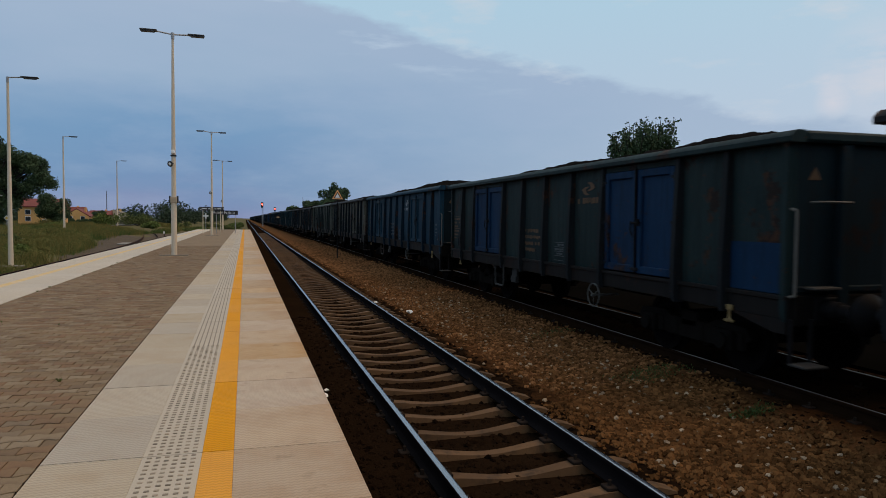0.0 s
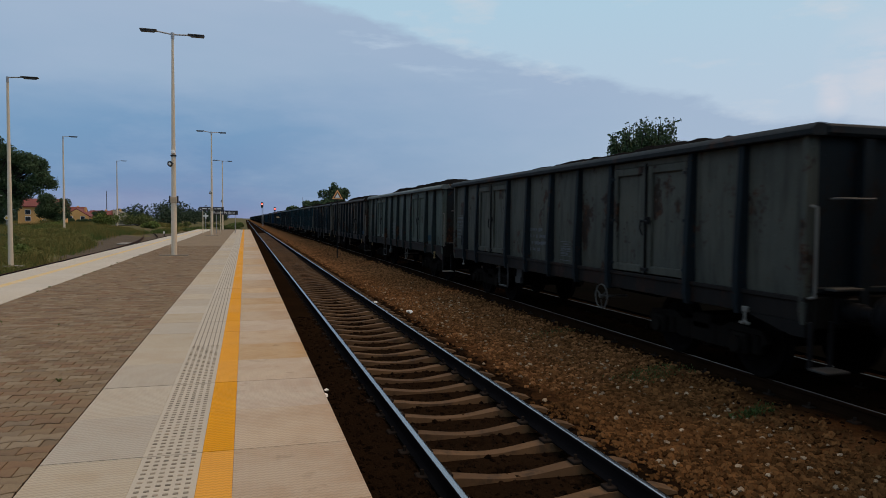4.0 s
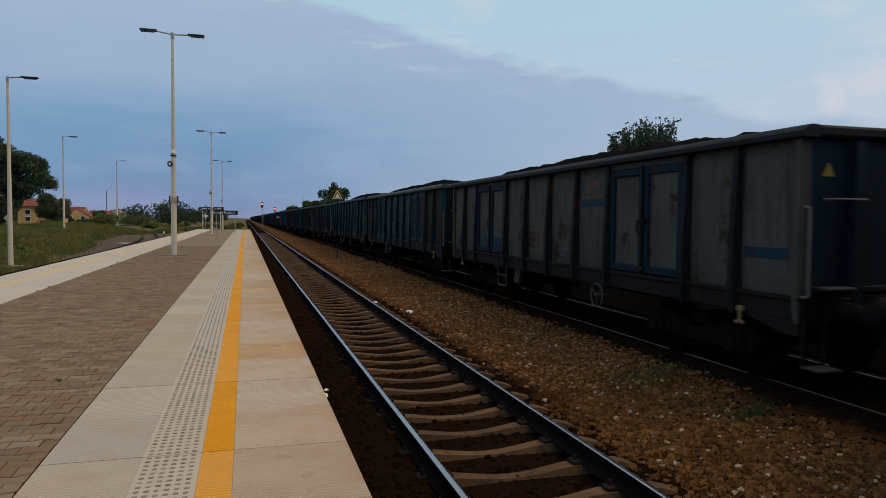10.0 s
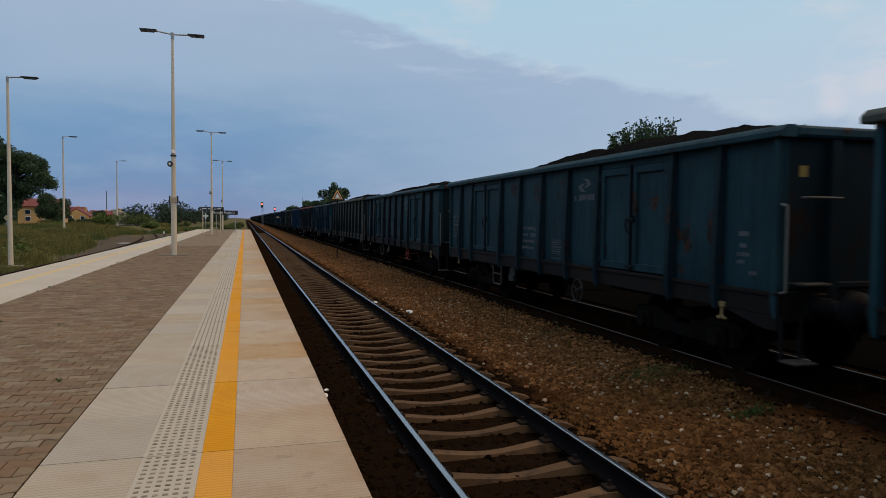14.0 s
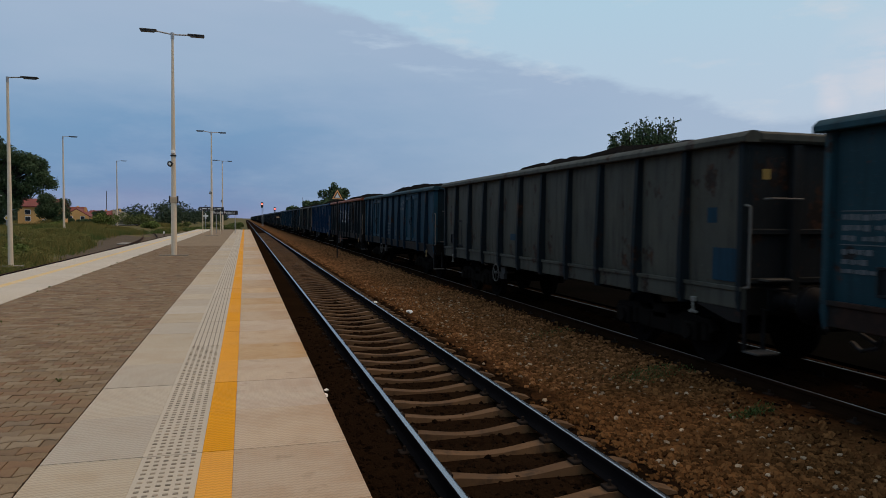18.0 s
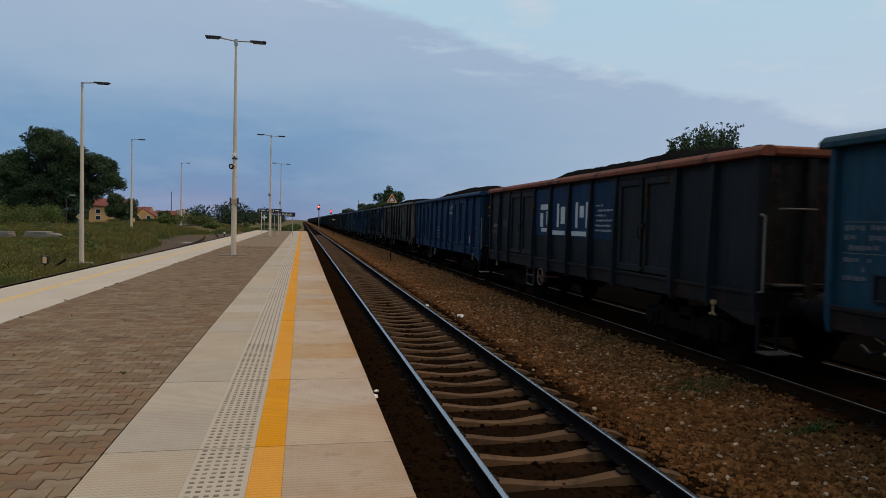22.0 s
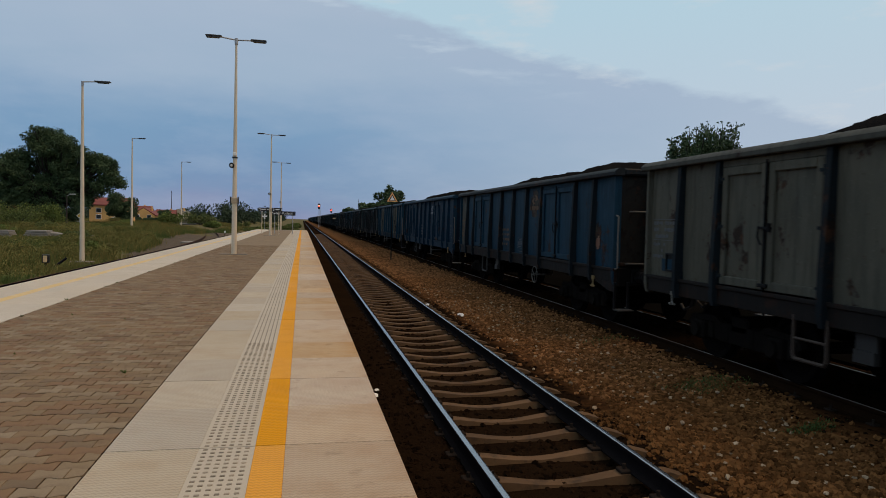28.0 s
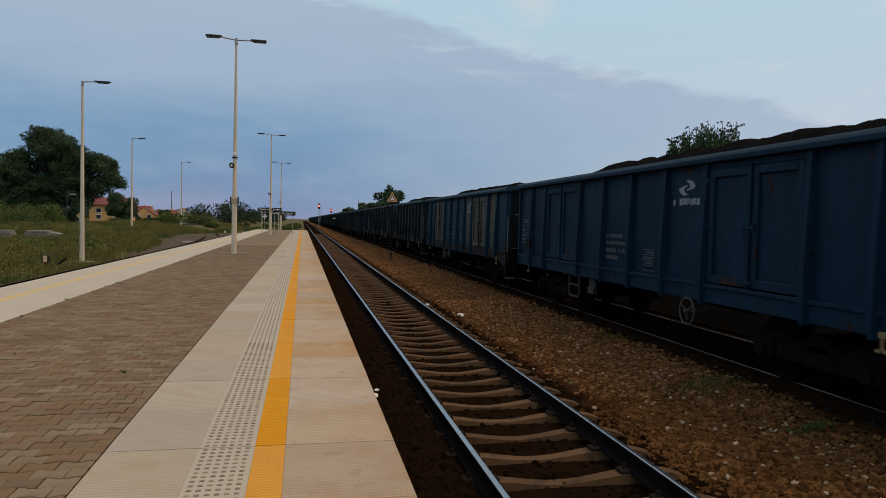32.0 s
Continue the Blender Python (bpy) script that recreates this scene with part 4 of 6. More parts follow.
def coal_mesh(seed, crest=()):
    """A heap of coal; crest: places along the wagon and heights over the rim, from the near end."""
    rng = random.Random(seed)
    if not crest:
        crest = [(c + rng.uniform(-0.6, 0.6), rng.uniform(0.19, 0.31)) for c in (2.2, 3.8, 5.6, 7.2, 8.8)]
    along = [0.8] + [c for c, h in crest] + [crest[-1][0] + 1.0, 12.6]
    over = [0.08] + [1.15 * h - 0.055 for c, h in crest] + [0.13, 0.0]
    ny, nx = 150, 14
    v = []
    for j in range(ny + 1):
        y = -6.55 + 13.1 * j / ny
        ends = min(1, (6.6 - abs(y)) / 1.1)
        top = sum(float(np.interp(y + HB + d, along, over)) for d in (-0.25, 0, 0.25)) / 3
        for i in range(nx + 1):
            x = -1.25 + 2.5 * i / nx
            a = max(0, 1 - (abs(x) / 1.27) ** 3.0)
            rough = 0.05 * noise.noise((x * 2.2 + seed, y * 2.2, seed)) + 0.03 * noise.noise((x * 6, y * 6 + seed, 3))
            z = 2.97 + (0.16 + top + rough * 0.9) * a * ends + rough * 0.6 - 0.28 * (1 - ends)
            v.append((x, y, z))
    n = nx + 1
    f = [(j * n + i, j * n + i + 1, (j + 1) * n + i + 1, (j + 1) * n + i) for j in range(ny) for i in range(nx)]
    return raw_mesh("coal_load", v, f, True)


def flat_on_side(polys, x=-SIDE - 0.017, depth=0.004):
    """Thin painted shapes on the side sheet; polygons in (s, z), s from the near end of the wagon."""
    g = Geo()
    for poly in polys:
        g.prism([(s - HB, z) for s, z in poly], x, x + depth, Matrix(((0, 1, 0, 0), (1, 0, 0, 0), (0, 0, 1, 0), (0, 0, 0, 1))))
    return g


def bar(s0, s1, z0, z1):
    return [(s0, z0), (s1, z0), (s1, z1), (s0, z1)]


def text_rows(s1, z1, rows, h=0.075, gap=0.13, seed=1):
    """Rows of dashes that stand for lettering, starting at s1 and running towards smaller s."""
    rng, out = random.Random(seed), []
    for i, length in enumerate(rows):
        s, z = s1, z1 - i * gap
        while s > s1 - length:
            w = rng.uniform(0.035, 0.085)
            if rng.random() > 0.14:
                out.append(bar(s - w, s, z - h * rng.uniform(0.7, 1.0), z - h * rng.uniform(0, 0.15)))
            s -= w + rng.uniform(0.014, 0.032)
    return out


def emblem(s, z, r):
    """Two crescents that chase each other."""
    one = ((-0.17, 0.72), (0.43, 0.74), (0.80, 0.45), (1.02, 0.07), (0.62, -0.14), (0.21, -0.26), (-0.17, -0.22), (0.38, 0.03), (0.29, 0.41))
    return [[(s - d * u * 1.3 * r, z + d * w * 0.85 * r) for u, w in one] for d in (1, -1)]


def smear(s, z, w, h, seed):
    """A ragged blot of paint or rust, about w by h."""
    rng, n = random.Random(seed), 22
    out = []
    for i in range(n):
        a, k = 2 * math.pi * i / n, rng.uniform(0.55, 1.05)
        out.append((s + w / 2 * k * math.cos(a), z + h / 2 * k * math.sin(a)))
    return out


MESH = {
    "a": panel_mesh(1.08), "b": panel_mesh(1.04), "c": panel_mesh(1.21), "p": post_mesh(), "pc": post_mesh(0.11, True), "leaf": leaf_mesh(), "dframe": door_frame_mesh(), "header": door_header_mesh(),
    "hinge": hinge_mesh(), "latch": latch_mesh(), "sill": sill_mesh(), "rim": rim_mesh(), "end_rim": end_rim_mesh(), "end": end_wall_mesh(), "epost": end_post_mesh(), "erib": end_rib_mesh(),
    "frame": frame_mesh(), "buffer": buffer_mesh(), "coupler": coupler_mesh(), "hose": hose_mesh(), "bogie": bogie_mesh(), "axle": axle_box_mesh(),
    "wheel": wheelset_mesh(), "hand": hand_wheel_mesh(), "step1": step_mesh(0), "step2": step_mesh(1), "grab": grab_mesh(), "erail": end_rail_mesh(),
    "foot": foot_step_mesh(), "card": card_holder_mesh(), "levers": brake_gear_mesh(), "gusset": gusset_mesh(), "estep": end_step_mesh(), "hanger": step_hanger_mesh(), "hook": hook_mesh(),
}
HEAP = {0: ((2.2, .26), (3.2, .20), (6.5, .20), (7.3, .25), (8.0, .19), (9.2, .21)), 1: ((2.2, .30), (3.3, .28), (5.2, .28), (7.1, .21), (8.2, .25), (9.4, .20), (10.0, .23)), 2: ((4.0, .24), (6.3, .20), (8.3, .21)),
        3: ((2.2, .28), (4.0, .29), (5.8, .28), (7.9, .25), (8.9, .29), (9.7, .24)), 4: ((2.8, .24), (4.2, .30), (5.3, .29), (6.2, .21), (7.2, .27), (8.0, .34), (8.8, .27), (9.7, .23))}
HEAP.update({5: ((2.4, .20), (4.2, .28), (7.2, .29), (8.0, .23), (9.3, .22), (10.2, .26)), 6: ((3.2, .28), (4.2, .32), (5.5, .25), (6.8, .27), (7.6, .31), (8.6, .23), (10.0, .28)),
             7: ((1.7, .27), (4.2, .33), (5.2, .27), (6.3, .33), (7.6, .28)), 8: ((3.3, .26), (4.8, .26), (6.5, .26), (7.4, .28), (8.3, .23), (9.0, .27)),
             9: ((3.4, .22), (4.4, .31), (5.5, .24), (6.3, .26), (8.2, .24)), 10: ((2.8, .22), (4.2, .26), (5.7, .31), (8.6, .31))})
HEAP.update({11: ((2.8, .29), (4.4, .30), (6.0, .26), (8.4, .29)), 12: ((2.4, .30), (3.6, .33), (5.2, .35), (5.8, .37), (6.9, .30), (7.8, .34), (9.0, .25)), 13: ((2.6, .23), (3.5, .29), (4.9, .25), (7.4, .33), (9.3, .30)),
             14: ((1.9, .29), (3.6, .24), (5.8, .25), (6.9, .27), (7.8, .27)), 15: ((1.6, .29), (2.6, .24), (3.1, .32), (6.1, .28), (7.2, .26), (8.9, .31))})
COAL = [coal_mesh(11 + 7 * i) for i in range(6)]
# the wagons' heights differ a little with load and type
TALL = {0: 1.0, 1: 1.012, 2: 1.014, 3: 1.018, 4: 1.005, 5: 1.012, 6: 1.025, 7: 1.025, 9: 1.026, 11: 1.028, 12: 1.024, 13: 1.026, 14: 1.026, 15: 1.022}
END = {0: "p_endshade_teal", 1: "p_endshade_teal", 3: "p_dark", 4: "p_brown", 5: "p_bluepost", 7: "p_endshade_teal", 8: "p_endshade_teal", 9: "p_dark", 10: "p_endshade_teal", 11: "p_brown", 12: "p_endshade_blue", 13: "p_brown", 14: "p_brown", 15: "p_endshade_blue"}

# painted marks, shared by the wagons
def marks_standard(seed):
    return [("lettering", flat_on_side(text_rows(7.80, 1.88, (0.72, 0.80, 0.82, 0.55), 0.085, 0.14, seed)).mesh("lettering")),
            ("data_panel", flat_on_side([bar(5.85, 6.28, 1.62 - 0.09 * i, 1.632 - 0.09 * i) for i in range(5)] + text_rows(6.26, 1.60, (0.36, 0.38, 0.3), 0.045, 0.09, seed + 1)).mesh("data_panel")),
            ("lettering", flat_on_side([bar(12.42, 13.22, 2.145, 2.155), bar(12.42, 13.22, 1.80, 1.81)] + text_rows(13.2, 2.12, (0.78, 0.7, 0.5), 0.07, 0.11, seed + 2) + text_rows(13.2, 1.76, (0.36, 0.3, 0.34), 0.06, 0.1, seed + 3)).mesh("lettering"))]


MARKS = [marks_standard(s) for s in (3, 9, 14)]
EMBLEM = flat_on_side(emblem(4.88, 2.65, 0.185) + text_rows(5.28, 2.49, (0.74,), 0.115, seed=5)).mesh("emblem")
SMALL = flat_on_side([bar(0.55, 0.72, 1.84, 1.90), bar(0.58, 0.70, 1.70, 1.75)] + text_rows(0.74, 1.64, (0.2, 0.18), 0.05, 0.09) + text_rows(0.52, 1.42, (0.12,), 0.05)).mesh("lettering")

WAGONS = {
    # sheets, doors, posts, rim, emblem colour, wheel place and colour, label
    -1: ("p_dark", "p_dark", "p_dark", "p_dark", "", 4.52, "wheel_grey", "dark grimy open coal wagon"),
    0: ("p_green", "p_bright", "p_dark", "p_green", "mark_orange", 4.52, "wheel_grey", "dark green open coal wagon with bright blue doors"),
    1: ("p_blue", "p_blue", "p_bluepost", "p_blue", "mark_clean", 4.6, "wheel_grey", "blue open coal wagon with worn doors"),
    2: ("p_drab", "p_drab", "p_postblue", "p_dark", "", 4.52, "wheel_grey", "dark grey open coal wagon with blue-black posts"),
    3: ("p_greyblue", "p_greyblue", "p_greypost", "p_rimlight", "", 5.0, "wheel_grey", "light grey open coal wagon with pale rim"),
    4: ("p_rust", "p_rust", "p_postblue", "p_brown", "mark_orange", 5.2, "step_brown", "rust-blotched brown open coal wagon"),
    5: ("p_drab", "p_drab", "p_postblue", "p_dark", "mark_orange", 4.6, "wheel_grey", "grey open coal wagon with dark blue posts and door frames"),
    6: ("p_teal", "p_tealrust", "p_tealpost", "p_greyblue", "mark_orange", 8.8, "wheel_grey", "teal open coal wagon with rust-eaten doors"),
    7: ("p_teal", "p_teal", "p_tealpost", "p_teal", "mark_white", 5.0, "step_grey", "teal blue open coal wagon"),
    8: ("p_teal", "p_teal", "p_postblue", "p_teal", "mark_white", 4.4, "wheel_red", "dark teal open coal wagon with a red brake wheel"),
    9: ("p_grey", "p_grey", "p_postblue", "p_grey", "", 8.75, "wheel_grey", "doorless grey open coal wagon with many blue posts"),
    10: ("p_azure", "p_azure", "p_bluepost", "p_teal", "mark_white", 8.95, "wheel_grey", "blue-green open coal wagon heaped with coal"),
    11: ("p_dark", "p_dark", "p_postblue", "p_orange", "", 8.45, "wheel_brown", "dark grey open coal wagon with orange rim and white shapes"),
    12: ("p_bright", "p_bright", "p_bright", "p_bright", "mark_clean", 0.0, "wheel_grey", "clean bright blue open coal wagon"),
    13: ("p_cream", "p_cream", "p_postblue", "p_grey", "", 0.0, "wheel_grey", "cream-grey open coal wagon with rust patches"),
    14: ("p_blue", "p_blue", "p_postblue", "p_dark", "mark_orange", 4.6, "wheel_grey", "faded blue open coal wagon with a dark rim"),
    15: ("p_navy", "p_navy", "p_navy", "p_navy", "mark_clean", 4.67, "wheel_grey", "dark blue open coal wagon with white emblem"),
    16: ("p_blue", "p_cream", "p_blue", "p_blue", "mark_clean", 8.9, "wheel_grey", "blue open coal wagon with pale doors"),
}
FAR = [("p_teal", "p_teal", "p_postblue", "p_teal"), ("p_dark", "p_dark", "p_dark", "p_dark"), ("p_drab", "p_drab", "p_postblue", "p_grey"),
       ("p_blue", "p_blue", "p_postblue", "p_blue"), ("p_rust", "p_rust", "p_dark", "p_rust"), ("p_green", "p_green", "p_dark", "p_green"), ("p_tealpost", "p_tealpost", "p_dark", "p_teal")]
TRAIN = {}
WHEELS = []


def side_wall_mesh():
    """Whole side for the farthest wagons: sheets and posts in one."""
    g = Geo()
    g.box(-SIDE, -SIDE + 0.05, -HB, HB, ZS, ZR)
    for s in POSTS:
        g.box(-1.45, -SIDE + 0.01, s - HB - 0.06, s - HB + 0.06, ZS, ZR)
    return g.mesh("side_wall")


MESH["side"] = side_wall_mesh()


def wagon(k):
    near = k <= 21
    if k in WAGONS:
        sheet, door, post, rim, mark, hand_s, hand_m, label = WAGONS[k]
    else:
        sheet, door, post, rim = FAR[(k * 5 + k // 3) % len(FAR)]
        mark, hand_s, hand_m, label = "", 4.52, "wheel_grey", "distant open coal wagon heaped with coal"
    end_mat = END.get(k, "p_endshade")
    root = thing("coal_wagon", label, "freight wagon", group="wagons of the goods train")
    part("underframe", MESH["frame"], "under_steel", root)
    root.scale = (1, 1, TALL.get(k, 1.018))
    part("coal_load", coal_mesh(11 + 7 * k, HEAP[k]) if k in HEAP else COAL[k % 6], "coal", root, "heaped black coal")
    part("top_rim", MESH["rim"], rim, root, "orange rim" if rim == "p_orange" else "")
    for e in (0, 180):
        m = pose(0, 0, 0, 0, 0, e)
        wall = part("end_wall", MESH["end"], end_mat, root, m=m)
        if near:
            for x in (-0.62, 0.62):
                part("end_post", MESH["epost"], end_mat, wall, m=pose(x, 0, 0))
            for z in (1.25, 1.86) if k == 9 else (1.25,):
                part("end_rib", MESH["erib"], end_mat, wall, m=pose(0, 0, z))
        part("end_rim", MESH["end_rim"], rim, root, m=m)
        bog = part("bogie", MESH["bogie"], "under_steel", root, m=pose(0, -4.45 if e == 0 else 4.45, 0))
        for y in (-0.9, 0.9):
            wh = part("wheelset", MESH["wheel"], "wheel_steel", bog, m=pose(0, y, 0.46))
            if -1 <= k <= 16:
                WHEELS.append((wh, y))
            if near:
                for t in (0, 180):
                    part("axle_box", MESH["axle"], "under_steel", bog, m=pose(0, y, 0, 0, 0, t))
        if near:
            for x in (-0.875, 0.875):
                part("buffer", MESH["buffer"], "dark_steel", root, m=m @ pose(x, 0, 0))
            part("coupler", MESH["coupler"], "dark_steel", root, m=m)
            part("brake_hose", MESH["hose"], "black_plastic", root, m=m)
            part("grab_rail", MESH["grab"], "rail_white", root, "pale grab rail", m=m)
            if k in WAGONS:
                part("corner_gusset", MESH["gusset"], "p_sill" if k not in (12, 15) else sheet, root, m=m)
                part("end_step", MESH["estep"], "lever_grey", root, m=m)
            part("end_handrail", MESH["erail"], "rail_white", root, "pale end handrail", m=m)
            foot = part("foot_step", MESH["foot"], "rail_white" if k in (3, 12, 15) else "step_grey", root, m=m)
            for x in (-1.40, -1.12):
                part("step_hanger", MESH["hanger"], "dark_steel", foot, m=pose(x, 0, 0))
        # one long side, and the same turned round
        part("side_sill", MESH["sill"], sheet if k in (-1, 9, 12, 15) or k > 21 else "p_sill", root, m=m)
        if k > 30:
            part("side_wall", MESH["side"], sheet, root, m=m)
            continue
        if k == 9:
            cuts = [i * BODY / 11 for i in range(12)]
            for s in cuts:
                corner = s in (cuts[0], cuts[-1])
                part("post", MESH["pc" if corner else "p"], post, root, m=m @ pose(0, s - HB + (0.055 if s == 0 else -0.055 if corner else 0), 0))
            for s in cuts[:-1]:
                part("side_sheet", MESH["c"], sheet, root, m=m @ pose(0, s - HB + 0.005, 0))
        else:
            for s in POSTS:
                corner = s in (0.0, 13.42)
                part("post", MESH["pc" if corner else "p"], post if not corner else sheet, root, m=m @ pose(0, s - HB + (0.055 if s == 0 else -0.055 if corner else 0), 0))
            for i, (a, b) in enumerate(zip(POSTS, POSTS[1:])):
                if b - a > 2:
                    for y in (a + 0.10, a + 1.115):
                        leaf = part("door_leaf", MESH["leaf"], door, root, m=m @ pose(0, y - HB, 0))
                        part("door_frame", MESH["dframe"], {5: "p_bluepost", 6: "p_teal"}.get(k, door), leaf)
                    part("door_header", MESH["header"], sheet, root, m=m @ pose(0, a - HB, 0))
                    part("latch", MESH["latch"], "dark_steel" if k not in (12, 15) else door, root, m=m @ pose(0, (a + b) / 2 - HB, 0))
                    if near:
                        for z in (1.35, 2.05, 2.72):
                            part("hinge", MESH["hinge"], post, root, m=m @ pose(0, a + 0.07 - HB, z))
                            part("hinge", MESH["hinge"], post, root, m=m @ pose(0, b - 0.07 - HB, z))
                else:
                    kind = "a" if i in (0, 9) else "b" if i in (1, 8) else "c"
                    mat = sheet
                    if k == 6 and i in (0, 1, 8, 9):
                        mat = "p_brown"
                    if k == 14 and i == 9:
                        mat = "p_drab"
                    if k == 16 and i in (1, 3):
                        mat = "p_cream"
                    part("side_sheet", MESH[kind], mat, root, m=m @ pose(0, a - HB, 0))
        if not near:
            continue
        if hand_s:
            part("hand_brake_wheel", MESH["hand"], hand_m, root, "red brake wheel" if hand_m == "wheel_red" else "spoked brake wheel", m=m @ pose(0, hand_s - HB, 0))
        if abs(hand_s - 9.3) > 0.5 and k != 9:
            part("step", MESH["step2" if k % 2 else "step1"], "step_brown" if k % 3 == 1 else "step_grey", root, m=m @ pose(0, {1: 9.75, 4: 10.5, 8: 9.6, 9: 10.5, 10: 10.5, 14: 9.75}.get(k, 9.35) - HB, 0))
        if k in WAGONS:
            part("card_holder", MESH["card"], "p_dark", root, "dark waybill holder", m=m @ pose(0, 12.40 - HB, 0))
            part("brake_box", MESH["levers"], "lever_grey" if k in (1, 3, 12, 15) else "step_grey", root, m=m @ pose(0, 8.45 - HB, 0))
        for s in (0.95, 12.45):
            part("tow_hook", MESH["hook"], "hook_grey" if k in (2, 9, 13) else "hook_yellow", root, "pale tow hook", m=m @ pose(0, s - HB, 0))
    if k in WAGONS and k != 11 and k != -1:
        col = "mark_orange" if mark == "mark_orange" else "mark_white"
        if k != 9:
            for name, me in MARKS[k % 3]:
                tagged(part(name, me, col if name == "lettering" else "mark_white", root, "faded painted lettering"), kind="stuff")
            if k in (1, 7, 12, 15):
                tagged(part("lettering", SMALL, "mark_white", root), kind="stuff")
        if mark:
            part("emblem", EMBLEM, mark, root, "painted emblem of two curved arrows")
    TRAIN[k] = root
    return root


for k in range(-2, 62):
    wagon(k)

# painted patches and special marks of single wagons
def patch(k, polys, material, label, x=-SIDE - 0.015):
    for poly in polys:
        part("paint_patch", flat_on_side([poly], x, 0.003), material, TRAIN[k], label)


patch(0, [bar(0.08, 1.0, 1.22, 1.82)], "p_bright", "bright blue repaint patch")
patch(3, [bar(1.55, 1.95, 1.32, 1.5), bar(2.95, 3.2, 1.25, 1.35)], "p_blue", "blue touch-up patch")
patch(4, [bar(0.2, 1.0, 1.25, 1.42), bar(6.8, 7.8, 1.22, 1.5), bar(12.4, 13.3, 1.75, 2.0)], "p_blue", "blue touch-up patch")
patch(5, [bar(0.25, 0.95, 1.62, 1.74), bar(4.4, 5.3, 2.30, 2.42), bar(9.5, 10.9, 1.35, 1.6)], "p_blue", "blue touch-up patch", -SIDE - 0.02)
patch(9, [bar(0.14, 0.62, 1.26, 1.68), bar(0.55, 0.75, 2.0, 2.2), bar(7.6, 7.95, 1.55, 1.7)], "p_blue", "blue touch-up patch")
patch(9, [bar(11.72, 11.78, 1.25, 2.0), bar(12.30, 12.36, 1.25, 2.0), bar(11.78, 12.30, 1.94, 2.0), bar(11.78, 12.30, 1.25, 1.31)], "p_dark", "dark hatch frame")
patch(14, [smear(4.92, 2.55, 0.95, 0.75, 4), smear(0.85, 1.80, 0.34, 0.62, 5)], "p_rust", "faded brownish patch", -SIDE - 0.0135)
patch(14, [smear(0.85, 1.68, 0.22, 0.34, 6)], "wheel_brown", "orange rust spot", -SIDE - 0.0165)
patch(6, [smear(4.75, 1.98, 0.22, 0.34, 7), smear(4.85, 1.72, 0.16, 0.40, 8), smear(4.70, 1.45, 0.10, 0.30, 9)], "mark_white", "chalky white smear")
patch(12, [smear(4.95, 1.36, 0.30, 0.10, 10), smear(5.2, 1.42, 0.18, 0.06, 11)], "mark_white", "chalky white smear")
patch(1, [smear(10.45, 2.2, 0.10, 0.5, 12), smear(10.3, 1.75, 0.12, 0.6, 13), smear(10.25, 1.42, 0.22, 0.28, 14)], "mark_white", "scraped pale paint", -SIDE - 0.058)
patch(11, [bar(4.38, 5.42, 1.76, 2.9), bar(5.58, 6.63, 1.76, 2.9), bar(6.79, 7.84, 1.76, 2.9), bar(8.0, 9.04, 1.76, 2.9)], "p_bright", "bright blue painted field")
patch(11, [bar(12.45, 12.62, 1.93, 2.03), bar(12.7, 13.1, 1.93, 2.03)], "p_rimlight", "pale paint bars")
patch(11, [bar(12.3, 13.3, 1.74, 1.83), bar(11.5, 12.1, 1.95, 2.15)], "p_rust", "rusty scraped strip")
patch(11, [bar(12.62, 12.7, 1.93, 2.03)], "p_bright", "blue touch-up patch")
patch(12, [bar(1.45, 1.75, 1.33, 1.57)], "mark_clean", "white data plate")
patch(13, [bar(5.55, 5.7, 1.5, 1.65), bar(12.5, 12.9, 1.3, 1.5)], "p_blue", "blue touch-up patch")
white = [bar(8.12, 8.70, 2.40, 2.53), bar(8.12, 8.26, 2.02, 2.36), bar(8.50, 8.70, 1.98, 2.32), bar(8.02, 8.62, 1.86, 1.95), bar(7.40, 7.53, 1.98, 2.53), bar(7.02, 7.28, 2.06, 2.45), bar(6.82, 7.82, 1.80, 1.90),
         bar(6.26, 6.39, 1.98, 2.53), bar(5.68, 5.81, 1.98, 2.53), bar(5.92, 6.15, 2.20, 2.45), bar(5.66, 6.60, 1.80, 1.90)]
part("emblem", flat_on_side(white, -SIDE - 0.019, 0.003), "mark_bold", TRAIN[11], "large white painted shapes")
part("lettering", flat_on_side(text_rows(5.3, 2.46, (0.3, 0.8, 0.5, 0.78, 0.7, 0.75), 0.05, 0.10, 8), -SIDE - 0.019, 0.003), "mark_clean", TRAIN[11], "small white painted lettering")

# warning triangles and plates on end walls
for k in (0, 1, 5, 12):
    part("warning_triangle", Geo().add([(x, y, z) for y in (-HB + 0.012, -HB + 0.018) for x, z in ((-1.10, 2.56), (-0.92, 2.56), (-1.01, 2.71))],
         [(0, 1, 2), (3, 5, 4), (0, 1, 4, 3), (1, 2, 5, 4), (2, 0, 3, 5)]), "dull_yellow" if k > 1 else "mark_orange", TRAIN[k], "yellow warning triangle")
for k in (7, 9):
    part("data_plate", Geo().box(-1.10, -0.98, -HB + 0.010, -HB + 0.018, 2.54, 2.67), "dull_yellow", TRAIN[k], "small yellow plate")


# ---- lamp posts and platform things ----
def lamp_head(g, x0, x1, z):
    """Flat luminaire between x0 (arm end) and x1 (tip)."""
    d = 1 if x1 > x0 else -1
    g.box(min(x0, x1), max(x0, x1), -0.15, 0.15, z - 0.01, z + 0.035, 0.012)
    a, b = sorted((x0 + d * 0.1, x0 + d * 0.62))
    g.box(a, b, -0.12, 0.12, z - 0.06, z - 0.01, 0.015)


